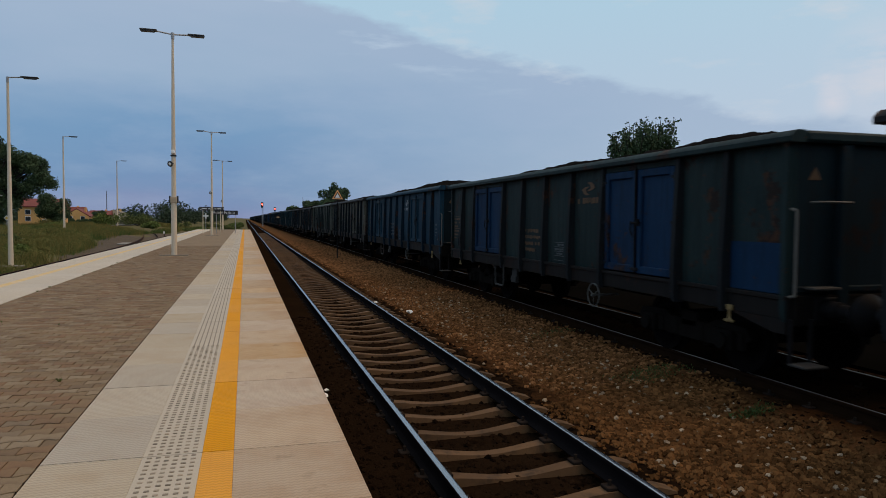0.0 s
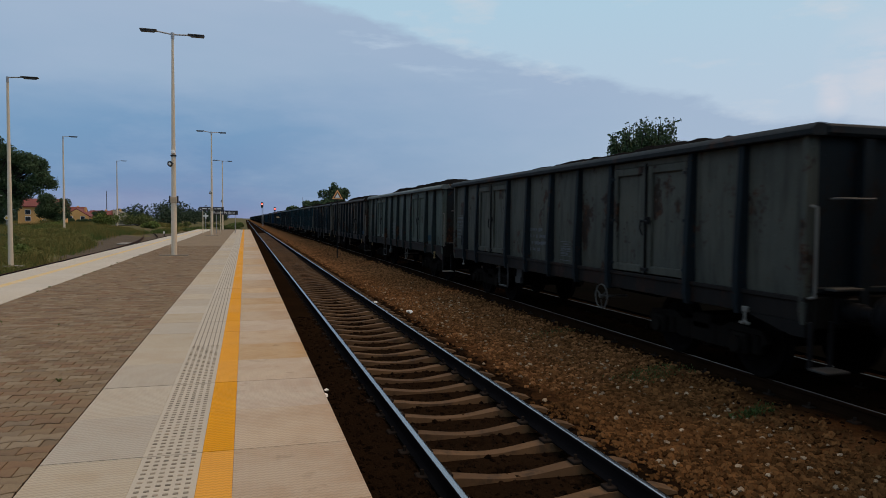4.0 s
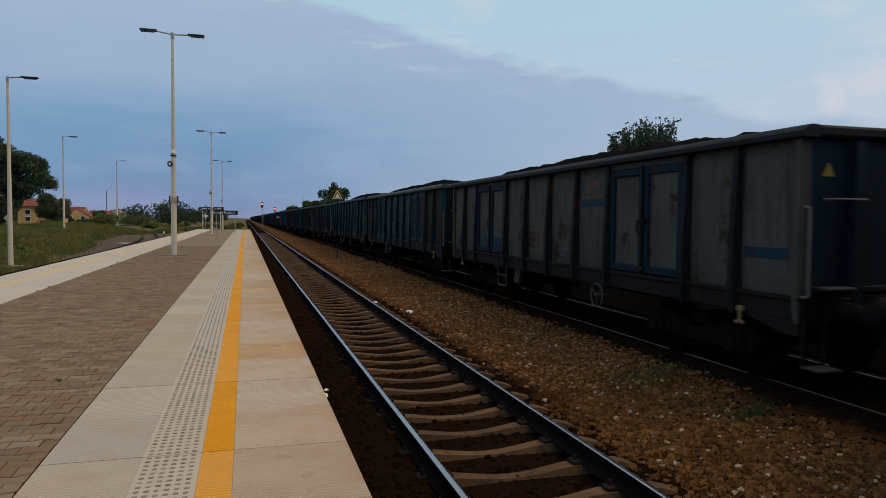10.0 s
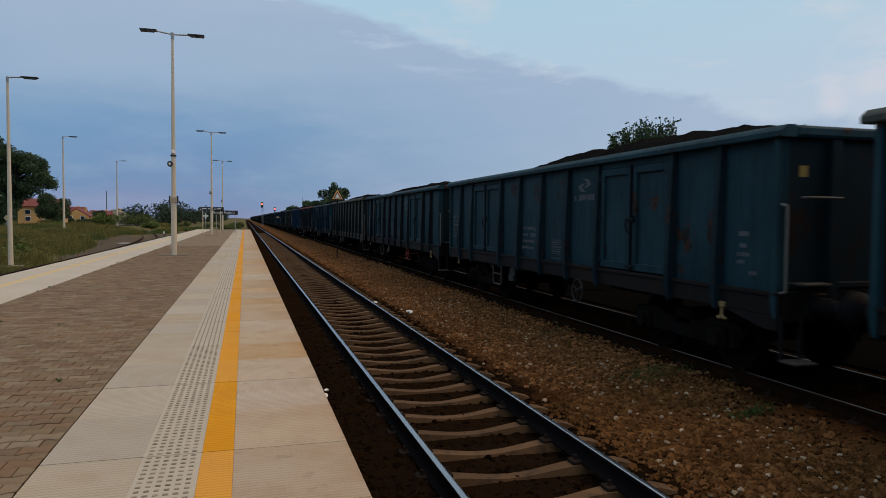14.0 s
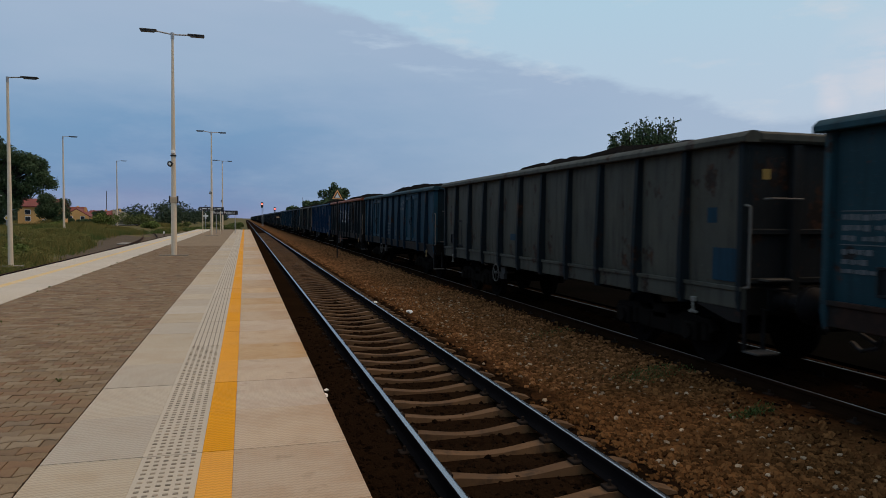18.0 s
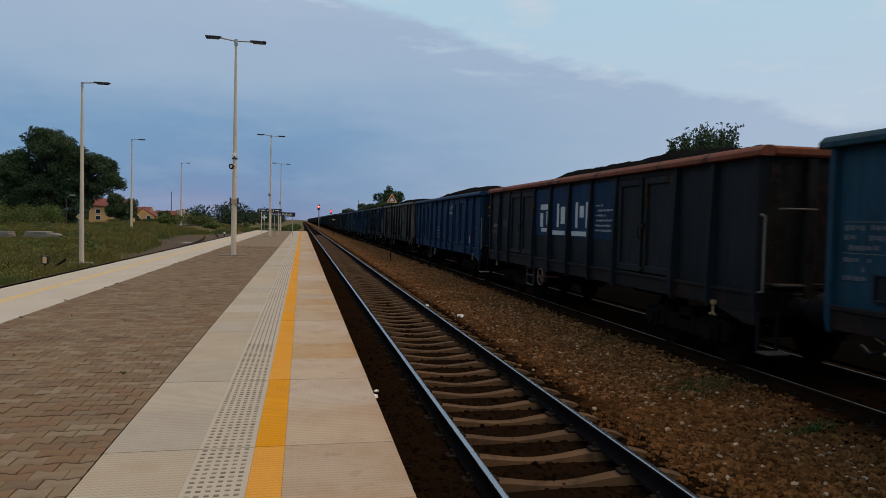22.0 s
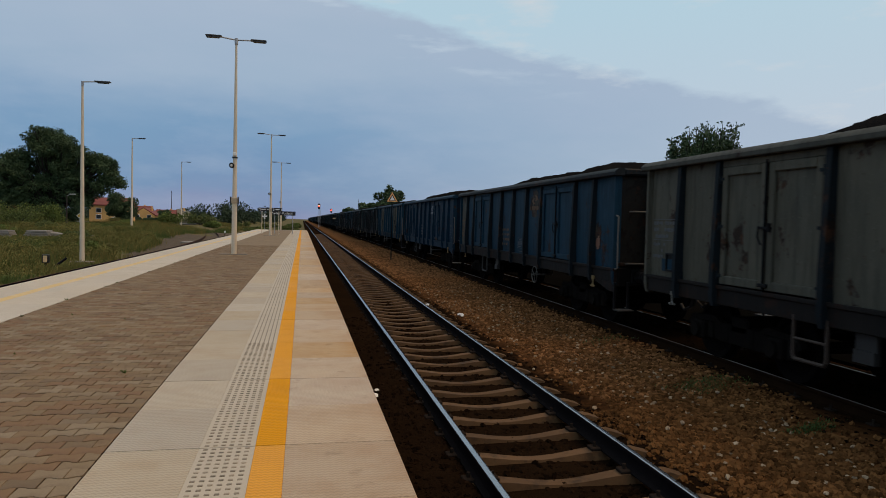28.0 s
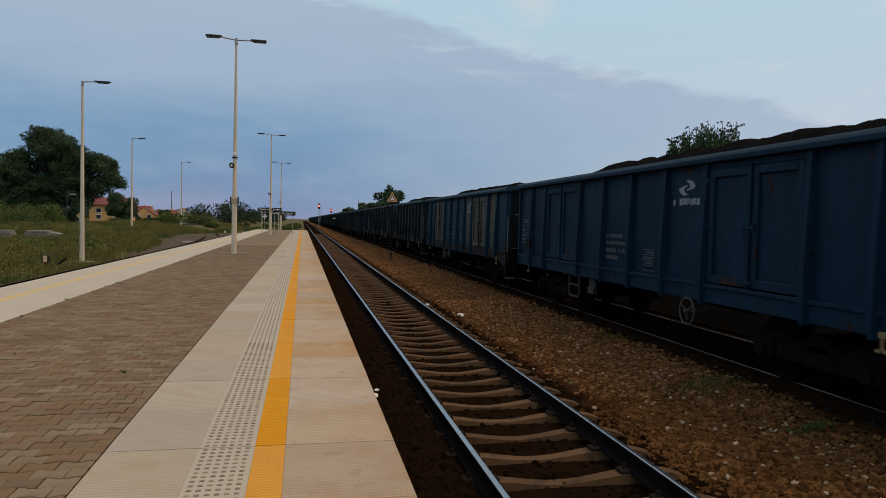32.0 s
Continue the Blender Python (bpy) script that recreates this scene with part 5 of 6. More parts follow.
def platform_lamp(x, y, devices=True):
    root = thing("street_lamp", "tall cream lamp post with two flat arms", "lamp post", pose(x, y, 0), "platform lamps")
    part("base_plate", Geo().box(-0.55, 0.55, -0.28, 0.28, -0.02, 0.012, 0.004), "old_concrete", root)
    part("pole", Geo().rod((0, 0, 0), (0, 0, 2.35), 0.11, 0.105, 18).rod((0, 0, 2.35), (0.0, 0, 8.85), 0.095, 0.045, 18), "pole_paint", root)
    arm = Geo().rod((0, 0, 8.75), (0, 0, 9.0), 0.07, n=10).rod((-0.62, 0, 9.02), (0.0, 0, 8.93), 0.03, n=8).rod((0.0, 0, 8.93), (0.62, 0, 8.95), 0.03, n=8)
    part("arm", arm, "galvanised", root)
    for s, dz in ((-1, 0.08), (1, 0.0)):
        g = Geo()
        lamp_head(g, s * 0.58, s * 1.22, 8.95 + dz)
        part("lamp_head", g, "lamp_grey", root, "dark flat lamp head")
    clampb = part("bracket", Geo().box(-0.125, 0.125, -0.14, 0.12, 2.14, 2.38, 0.02), "clamp_brown", root, "brown clamp box")
    for x in (-0.155, 0.155):
        part("side_plate", Geo().box(x - 0.02, x + 0.02, -0.13, 0.13, 2.12, 2.42, 0.008), "black_plastic", clampb)
    if devices:
        cam_box = part("floodlight", Geo().box(-0.08, 0.06, -0.20, -0.09, 4.13, 4.27, 0.015), "litter_white", root, "small white floodlight")
        part("clamp", Geo().box(-0.11, 0.11, -0.11, 0.11, 4.03, 4.09, 0.01), "black_plastic", cam_box)
    horn = part("loudspeaker", Geo().lathe([(0.03, 0.0), (0.045, 0.08), (0.115, 0.2), (0.12, 0.21)], 16, pose(-0.02, -0.08, 3.74, 100, 0, -25)), "black_plastic", root, "black horn loudspeaker")
    part("bell", Geo().lathe([(0.04, 0.205), (0.06, 0.225), (0.04, 0.235)], 14, pose(-0.02, -0.08, 3.74, 100, 0, -25)), "sign_white", horn)
    return root


platform_lamp(-2.79, 30.0)
platform_lamp(-2.78, 63.1, False)
platform_lamp(-2.82, 94.3, False)


def side_lamp(x, y, z0, h=8.9, arm=1.25):
    root = thing("street_lamp", "tall cream lamp post with a single arm", "lamp post", pose(x, y, z0), "lamps beside the side track")
    part("base_plate", Geo().box(-0.55, 0.45, -0.4, 0.4, -0.25, 0.06, 0.02), "slab_grey", root)
    part("pole", Geo().rod((0, 0, 0), (0, 0, h - 0.1), 0.115, 0.05, 16), "pole_paint", root)
    part("arm", Geo().rod((0, 0, h - 0.2), (0, 0, h + 0.05), 0.06, n=10).rod((0, 0, h + 0.02), (0.6, 0, h + 0.06), 0.03, n=8), "galvanised", root)
    g = Geo()
    lamp_head(g, 0.55, arm, h + 0.06)
    part("lamp_head", g, "lamp_grey", root, "dark flat lamp head")


side_lamp(-10.40, 35.9, -0.80, 8.65)
side_lamp(-16.6, 73.0, ground_z(-16.6, 73), 9.15)
side_lamp(-16.85, 103.0, ground_z(-16.85, 103), 9.15)


def text_on(body, x, y, z, size, material, parent):
    """Lettering that faces the camera, as a thin mesh."""
    cu = bpy.data.curves.new("lettering", "FONT")
    cu.body, cu.size, cu.extrude = body, size, 0.004
    ob = new("lettering_curve", cu)
    bpy.context.view_layer.update()
    me = bpy.data.meshes.new_from_object(ob.evaluated_get(bpy.context.evaluated_depsgraph_get()))
    bpy.data.objects.remove(ob)
    me.materials.clear()
    me.materials.append(None)
    return part("lettering", me, material, parent, m=pose(x, y, z, 90, 0, 0))


def name_board():
    root = thing("station_sign", "black station name board with white lettering on two posts", "sign", pose(-1.80, 72.0, 0))
    part("board", Geo().box(-1.28, 1.12, -0.04, 0.04, 1.86, 2.28, 0.01), "sign_black", root)
    for x in (-0.95, 0.85):
        part("post", Geo().rod((x, 0.06, 0), (x, 0.06, 2.2), 0.04, n=10), "galvanised", root)
    text_on("Radzyń Podlaski", -1.24, -0.05, 1.965, 0.315, "sign_white", root)


def track_board():
    root = thing("track_sign", "black track number board hung between posts", "sign", pose(-3.05, 69.0, 0))
    part("board", Geo().box(-1.12, 1.12, -0.04, 0.04, 2.22, 2.56, 0.01), "sign_black", root)
    for x in (-0.8, 0.8):
        part("post", Geo().rod((x, 0.06, 0), (x, 0.06, 2.5), 0.035, n=10), "pole_paint", root)
    for body, x in (("2", -1.06), ("2", 0.22), ("1", 0.98)):
        text_on(body, x, -0.05, 2.28, 0.30, "sign_white", root)
    part("lettering", Geo().box(-0.85, -0.45, -0.046, -0.04, 2.36, 2.44).box(-0.3, 0.1, -0.046, -0.04, 2.36, 2.44).box(0.48, 0.86, -0.046, -0.04, 2.36, 2.44), "sign_white", root)


name_board()
track_board()


def triangle_sign(x, y):
    root = thing("warning_sign", "orange-edged triangular railway sign on a thin dark post", "sign", pose(x, y, -0.95))
    part("post", Geo().rod((0, 0, 0), (0, 0, 3.75), 0.035, n=10), "dark_steel", root)

    def tri(r, y0, y1, dz=0.0):
        pts = [(r * math.sin(a), r * math.cos(a)) for a in (0, 2 * math.pi / 3, 4 * math.pi / 3)]
        return Geo().prism([(a, 3.82 + dz + b) for a, b in pts], y0, y1)
    plate = part("plate", tri(0.42, -0.05, -0.03), "sign_black", root)
    part("border", tri(0.37, -0.056, -0.05), "sign_orange", plate, "orange reflective border")
    part("field", tri(0.25, -0.062, -0.056), "sign_black", plate)
    part("mark", tri(0.17, -0.068, -0.062, -0.02), "sign_white", plate)


triangle_sign(5.15, 40.0)


def plate_sign(x, y, z1, w, h, material, label):
    root = thing("track_sign", label, "sign", pose(x, y, -0.95))
    part("post", Geo().rod((0, 0, 0), (0, 0, z1 + 0.9), 0.03, n=8), "dark_steel", root)
    part("plate", Geo().box(-w / 2, w / 2, -0.05, -0.03, z1 + 0.95 - h, z1 + 0.95, 0.004), material, root)


plate_sign(4.85, 108, 1.80, 0.42, 0.16, "plate_beige", "small yellow plate on a thin post beside the track")
plate_sign(-6.55, 62, 0.36, 0.15, 0.18, "sign_white", "small white plate on a low post")


def cross_sign(x, y, z):
    root = thing("track_sign", "small white cross-shaped board on a thin post", "sign", pose(x, y, -0.95))
    part("post", Geo().rod((0, 0, 0), (0, 0, z + 0.95), 0.05, n=8), "galvanised", root)
    part("board", Geo().box(-0.42, 0.42, -0.08, -0.055, z + 0.82, z + 1.06, 0.005).box(-0.12, 0.12, -0.085, -0.05, z + 0.5, z + 1.36, 0.005), "sign_white", root)


cross_sign(-6.25, 120, 1.84)


def colour_light(x, y, zl, side):
    root = thing("railway_signal", "railway signal with a lit red lamp on a pale mast", "railway signal", pose(x, y, -0.95), "signals")
    h = zl + 0.95
    part("mast", Geo().rod((0, 0, 0), (0, 0, h - 0.9), 0.08, n=12), "galvanised", root)
    part("ladder", Geo().tube([(side * 0.25, 0.1, 0), (side * 0.25, 0.1, h - 0.9)], 0.025, 6).tube([(side * 0.45, 0.1, 0), (side * 0.45, 0.1, h - 0.9)], 0.025, 6), "galvanised", root)
    head = part("signal_head", Geo().box(-0.34, 0.34, -0.1, 0.1, h - 0.95, h + 0.6, 0.06), "sign_black", root)
    part("red_lamp", Geo().lathe([(0.23, 0.0), (0.23, 0.10), (0.14, 0.15)], 16, pose(0, -0.1, h, 90, 0, 0)), "signal_red", head, "glowing red lamp")
    part("hood", Geo().lathe([(0.27, 0.0), (0.26, 0.14)], 16, pose(0, -0.1, h, 90, 0, 0), False), "sign_black", head)


colour_light(4.64, 200, 5.42, 1)
colour_light(10.6, 262, 5.0, 1)


def dwarf_signal(x, y):
    root = thing("dwarf_signal", "low black signal box with a pale plate, in the grass", "railway signal", pose(x, y, ground_z(x, y)))
    part("housing", Geo().box(-0.14, 0.14, -0.1, 0.12, 0.30, 0.67, 0.03), "sign_black", root)
    part("plate", Geo().box(-0.075, 0.085, -0.112, -0.10, 0.34, 0.63, 0.01), "plate_beige", root, "pale orange plate")
    part("stand", Geo().rod((0, 0, 0), (0, 0, 0.34), 0.05, n=8), "dark_steel", root)
    part("point_lever", Geo().rod((0.3, 0, 0.1), (0.78, 0.2, 0.52), 0.05, n=8).rod((0.3, 0, 0.1), (-0.1, -0.1, 0.08), 0.04, n=8), "dark_steel", root)


dwarf_signal(-11.0, 32.9)

# marker posts
for x, y, h in ((-11.5, 150, 1.1),):
    root = thing("marker_post", "small white marker post in the grass", "marker post", pose(x, y, -0.95))
    part("post", Geo().box(-0.09, 0.09, -0.06, 0.06, 0, h + 0.35, 0.02), "sign_white", root)
    part("foot", Geo().box(-0.12, 0.12, -0.1, 0.1, 0, 0.12, 0.02), "dark_steel", root)

# litter
for x, y, z, s in ((3.91, 16.5, -0.78, 0.10), (0.97, 8.72, -0.715, 0.055), (1.02, 8.98, -0.715, 0.05), (3.46, 18.7, -0.78, 0.07)):
    rng = random.Random(int(x * 100))
    v = [(math.cos(a) * s * rng.uniform(.6, 1.1), math.sin(a) * s * rng.uniform(.6, 1), rng.uniform(0.0, s * .8)) for a in np.arange(0, 6.2, 0.7)] + [(0, 0, s * 0.9), (0, 0, 0)]
    n = len(v) - 2
    ob = part("litter", Geo().add(v, [(i, (i + 1) % n, n) for i in range(n)] + [((i + 1) % n, i, n + 1) for i in range(n)]), "litter_white", None, m=pose(x, y, z))
    tagged(ob, "crumpled white scrap of paper on the ballast", "litter")


# ---- plants ----
def leaf_cloud(blobs, count, size, seed, flat=0.6):
    """Many small leaf clumps through ellipsoid volumes, denser near their skins."""
    rng = np.random.default_rng(seed)
    wts = np.array([b[3] * b[4] * b[5] for b in blobs]) ** 0.7
    pick = rng.choice(len(blobs), count, p=wts / wts.sum())
    B = np.array([b[:6] for b in blobs])[pick]
    d = rng.normal(size=(count, 3))
    d /= np.linalg.norm(d, axis=1)[:, None]
    rad = rng.uniform(0.2, 1.0, count) ** 0.5 * (1 + 0.06 * rng.normal(size=count))
    C = B[:, :3] + d * rad[:, None] * B[:, 3:6]
    u = rng.normal(size=(count, 3))
    u /= np.linalg.norm(u, axis=1)[:, None]
    w = np.cross(u, rng.normal(size=(count, 3)))
    w /= np.linalg.norm(w, axis=1)[:, None]
    s = size * rng.uniform(0.5, 1.3, count)[:, None]
    V = np.stack([C - u * s, C - w * s * flat, C + u * s, C + w * s * flat], 1).reshape(-1, 3)
    F = np.arange(count * 4).reshape(-1, 4)
    return V.tolist(), F.tolist()


def tree(name, label, m, blobs, count, size, seed, material="leaf_dark", trunk_h=2.0, trunk_r=0.25, kind=""):
    root = thing(name, label, "tree", m, kind=kind)
    rng = random.Random(seed)
    g = Geo()
    g.rod((0, 0, -0.2), (0.05, 0, trunk_h), trunk_r, trunk_r * 0.75, 10)
    tops = []
    for bx, by, bz, rx, ry, rz in blobs:
        a = Vector((0.05, 0, trunk_h * rng.uniform(0.7, 1.0)))
        b = Vector((bx, by, bz))
        mid = a.lerp(b, 0.5) + Vector((rng.uniform(-.3, .3), rng.uniform(-.3, .3), 0.2))
        g.rod(a, mid, trunk_r * 0.5, trunk_r * 0.3, 7, False).rod(mid, b, trunk_r * 0.3, trunk_r * 0.1, 7, False)
        for _ in range(3):
            c = b + Vector((rng.uniform(-.8, .8) * rx, rng.uniform(-.8, .8) * ry, rng.uniform(-.2, .9) * rz))
            g.rod(mid.lerp(b, 0.6), c, trunk_r * 0.14, trunk_r * 0.04, 5, False)
    part("trunk", g, "bark", root)
    v, f = leaf_cloud(blobs, count, size, seed)
    part("crown", raw_mesh("crown", v, f), material, root, "uneven leafy crown")
    return root


def blobs_for(w, h, n, seed, low=0.35):
    rng = random.Random(seed)
    out = []
    for _ in range(n):
        a, r = rng.uniform(0, 6.28), rng.uniform(0.1, 0.75) * w / 2
        z = h * rng.uniform(low, 0.86)
        k = (1 - 0.45 * abs(z / h - 0.55)) * w * rng.uniform(0.16, 0.30)
        out.append((r * math.cos(a), r * math.sin(a), z, k, k, k * 0.75))
    return out


# the large old tree group behind the grass
def lobes(n, seed, reach, top, low, size):
    """Leaf lobes of an old tree; reach(z) gives the crown's left and right limits."""
    rng, out = random.Random(seed), []
    while len(out) < n:
        z = rng.uniform(low, top)
        lo, hi = reach(z)
        x, r = rng.uniform(lo, hi), size * rng.uniform(0.6, 1.25)
        if lo + r * 0.8 < x < hi - r * 0.8:
            out.append((x, rng.uniform(-2.2, 2.2), z, r, r, r * 0.72))
    return out


def reach_old(z):
    right = 3.0 if z < 2.6 else 5.4 if z < 4.1 else 8.0 if z < 5.8 else 6.8 if z < 8.0 else 5.0 if z < 9.2 else 3.0 if z < 10.0 else 1.4
    left = -6.6 if z < 8.2 else -5.0 if z < 9.4 else -3.0
    return left, right


tree("broadleaf_tree", "large dark broadleaf tree with a ragged crown", pose(-28.0, 86, -0.1), lobes(230, 21, reach_old, 11.0, 0.7, 1.0) + lobes(34, 29, lambda z: (1.0, 7.4), 7.6, 4.6, 0.9), 92000, 0.12, 5, "leaf_dark", 2.6, 0.3)
tree("broadleaf_tree", "large dark broadleaf tree with a ragged crown", pose(-38.0, 90, -0.1), lobes(100, 22, lambda z: (-6.5, 5.5), 8.0, 0.4, 1.2), 24000, 0.15, 6, "leaf_dark", 2.2, 0.35)
tree("broadleaf_tree", "young dark green tree beside the houses", pose(-38.5, 112, 0.0), blobs_for(5.5, 5.6, 14, 23, 0.15), 3500, 0.24, 7, "leaf_mid", 1.0, 0.15)
# behind the train
def twiggy_tree(m, seed):
    """A loose tree: limbs fan out from the trunk, twigs stand up from them, leaf tufts sit along the twigs."""
    root = thing("broadleaf_tree", "green broadleaf tree with loose upright twigs, showing above the train", "tree", m)
    rng = random.Random(seed)
    g = Geo()
    g.rod((0, 0, -0.2), (0.1, 0, 4.6), 0.24, 0.16, 10)
    tufts = []
    for i in range(46):
        a = 2 * math.pi * i / 46 + rng.uniform(-0.1, 0.1)
        out = rng.uniform(0.3, 2.0) if i % 3 else rng.uniform(1.9, 2.5)
        hub = Vector((0.1, 0, rng.uniform(3.2, 4.6)))
        elbow = Vector((0.1 + out * math.cos(a) * (0.85 if math.cos(a) > 0 else 1.05), out * math.sin(a), rng.uniform(6.2, 7.4)))
        crown = 9.4 + 0.30 * elbow.x - 0.22 * abs(elbow.y) - 0.20 * elbow.x ** 2
        tip = Vector((elbow.x * 1.15 + rng.uniform(-0.35, 0.35), elbow.y * 1.12, crown + rng.uniform(-0.6, 0.55)))
        g.rod(hub, elbow, 0.08, 0.045, 6, False).rod(elbow, tip, 0.045, 0.012, 5, False)
        for j in range(11):
            p = elbow.lerp(tip, j / 10)
            r = 0.40 * (1 - 0.62 * j / 10) * rng.uniform(0.6, 1.2)
            q = p + Vector((rng.uniform(-0.3, 0.3), rng.uniform(-0.3, 0.3), rng.uniform(-0.1, 0.15)))
            tufts.append((q.x, q.y, q.z, r, r, r * 0.9))
    for _ in range(55):
        a, d = rng.uniform(0, 6.28), rng.uniform(0, 2.0)
        tufts.append((0.2 + d * math.cos(a), d * math.sin(a), rng.uniform(5.2, 8.0 - 0.45 * d), 0.6, 0.6, 0.5))
    part("trunk", g, "bark", root)
    v, f = leaf_cloud(tufts, 15000, 0.105, seed, 0.6)
    part("crown", raw_mesh("crown", v, f), "leaf_dark", root, "loose leafy crown with gaps")


twiggy_tree(pose(28.25, 45, -0.45), 8)
tree("broadleaf_tree", "dark conical tree far behind the train", pose(18.6, 150, -1.0), blobs_for(8.0, 10.2, 20, 25, 0.3) + [(0, 0, 9.4, 0.9, 0.9, 1.0), (0.3, 0, 8.2, 1.6, 1.6, 1.2)], 10000, 0.28, 9, "leaf_dark", 2, 0.25)
tree("broadleaf_tree", "dark rounded tree far behind the train", pose(14.6, 155, -1.0), blobs_for(6.5, 6.8, 16, 26, 0.2), 6500, 0.28, 10, "leaf_dark", 1.5, 0.2)
tree("broadleaf_tree", "small far tree behind the train", pose(12.6, 190, -1.0), blobs_for(6, 6.0, 10, 27, 0.3), 1500, 0.3, 11, "leaf_dark", 1.5, 0.2)

# scrub added beyond the train as a dark backing, shade put into its leaf colour
def undergrowth():
    rng = random.Random(47)
    blobs = []
    for i in range(420):
        y = -25 + 260 * (i / 420) ** 1.3
        x = rng.uniform(14.0, 17.0)
        h = rng.uniform(0.7, 1.5)
        blobs.append((x, y, -0.75 + h * 0.5, rng.uniform(0.8, 1.5), 1.2, h * 0.7))
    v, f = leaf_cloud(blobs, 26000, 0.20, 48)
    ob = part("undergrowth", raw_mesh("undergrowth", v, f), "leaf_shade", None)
    tagged(ob, "added scrub beyond the goods train, leaves coloured as if shaded", "scrub", kind="stuff")


undergrowth()

# far belt of woods along the horizon
def woods():
    rng = random.Random(40)
    blobs = []
    for i in range(150):
        x = rng.uniform(-150, -14)
        y = 175 + abs(x) * 0.55 + rng.uniform(-18, 45)
        h = rng.uniform(2.6, 6.2) * (0.75 + 0.45 * noise.noise((x * 0.06, 3, 1)))
        if -24 < x < -12:
            h *= 1.25
        for _ in range(3):
            blobs.append((x + rng.uniform(-2.5, 2.5), y + rng.uniform(-2, 2), h * rng.uniform(0.2, 0.8) - 0.6, rng.uniform(1.6, 3.4), 2.2, h * 0.36))
    for i in range(110):
        y = rng.uniform(240, 700)
        blobs.append((rng.uniform(-30, -10) - (y - 280) * 0.02, y, rng.uniform(0.5, 3), 4, 4, rng.uniform(1.5, 3.2)))
    for i in range(50):
        y = rng.uniform(180, 700)
        blobs.append((rng.uniform(20, 60), y, rng.uniform(0, 1.8), 4, 4, rng.uniform(1, 2.4)))
    v, f = leaf_cloud(blobs, 80000, 0.34, 41)
    ob = part("far_woods", raw_mesh("far_woods", v, f), "leaf_far", None)
    tagged(ob, "dark belt of trees and scrub along the horizon", "woods", kind="stuff")


woods()


def bush(x, y, w, h, seed, material="leaf_bush"):
    root = thing("bush", "bright green bush in rough grass" if material == "leaf_bush" else "olive clump of tall weeds" if material == "leaf_olive" else "dark green shrub in rough grass", "bush", pose(x, y, ground_z(x, y)))
    rng = random.Random(seed)
    bl = [(rng.uniform(-.4, .4) * w, rng.uniform(-.3, .3) * w, h * rng.uniform(.2, .65), w * .25, w * .25, h * .3) for _ in range(7)]
    g = Geo()
    for b in bl:
        g.rod((0, 0, -0.1), b[:3], 0.04, 0.01, 5, False)
    part("stems", g, "bark", root)
    fine = material == "leaf_olive"
    v, f = leaf_cloud(bl, 3600 if fine else 2200, 0.05 if fine else 0.075 if y < 90 else 0.13, seed, 0.28 if fine else 0.6)
    part("foliage", raw_mesh("foliage", v, f), material, root)


for i, (x, y, w, h, mt) in enumerate([(-20.5, 84, 3.0, 1.2, "leaf_bush"), (-17.6, 98, 3.4, 2.4, "leaf_bush"), (-26, 70, 4.5, 2.4, "leaf_mid"),
                                      (-31, 72, 5.0, 2.6, "leaf_mid"), (-29.5, 62, 4.0, 2.2, "leaf_bush"), (-34, 68, 5, 2.8, "leaf_mid"), (-14.5, 120, 3, 1.4, "leaf_bush"),
                                      (-20, 62, 2.5, 1.2, "leaf_mid"), (-15.5, 52, 2.2, 1.0, "leaf_mid"), (-13.0, 45, 1.8, 0.8, "leaf_bush"), (-18, 130, 5, 2.6, "leaf_mid"), (-11.5, 135, 3, 1.6, "leaf_mid")]):
    bush(x, y, w, h, 60 + i, mt)


rng_b = random.Random(301)
for i in range(110):
    y = rng_b.uniform(30, 74)
    x = grass_edge(y) - 1.0 - rng_b.uniform(0, 1) ** 0.8 * (5 + (y - 30) * 0.40)
    w, h, kind = rng_b.uniform(1.2, 2.6), rng_b.uniform(0.5, 1.0), rng_b.choice(("leaf_olive", "leaf_olive", "leaf_olive", "leaf_bush"))
    if x / y > -0.285 or y > 58:
        bush(x, y, w, h, 320 + i, kind)
for i in range(12):
    bush(-33.0 + i * 0.75, 76 + rng_b.uniform(-2, 2), rng_b.uniform(2.2, 3.4), rng_b.uniform(2.0, 3.0), 380 + i, rng_b.choice(("leaf_bush", "leaf_olive", "leaf_bush")))
for i in range(16):
    bush(rng_b.uniform(-9.5, -1.5), rng_b.uniform(112, 230), rng_b.uniform(2.2, 4.0), rng_b.uniform(0.7, 1.5), 400 + i, rng_b.choice(("leaf_mid", "leaf_bush")))


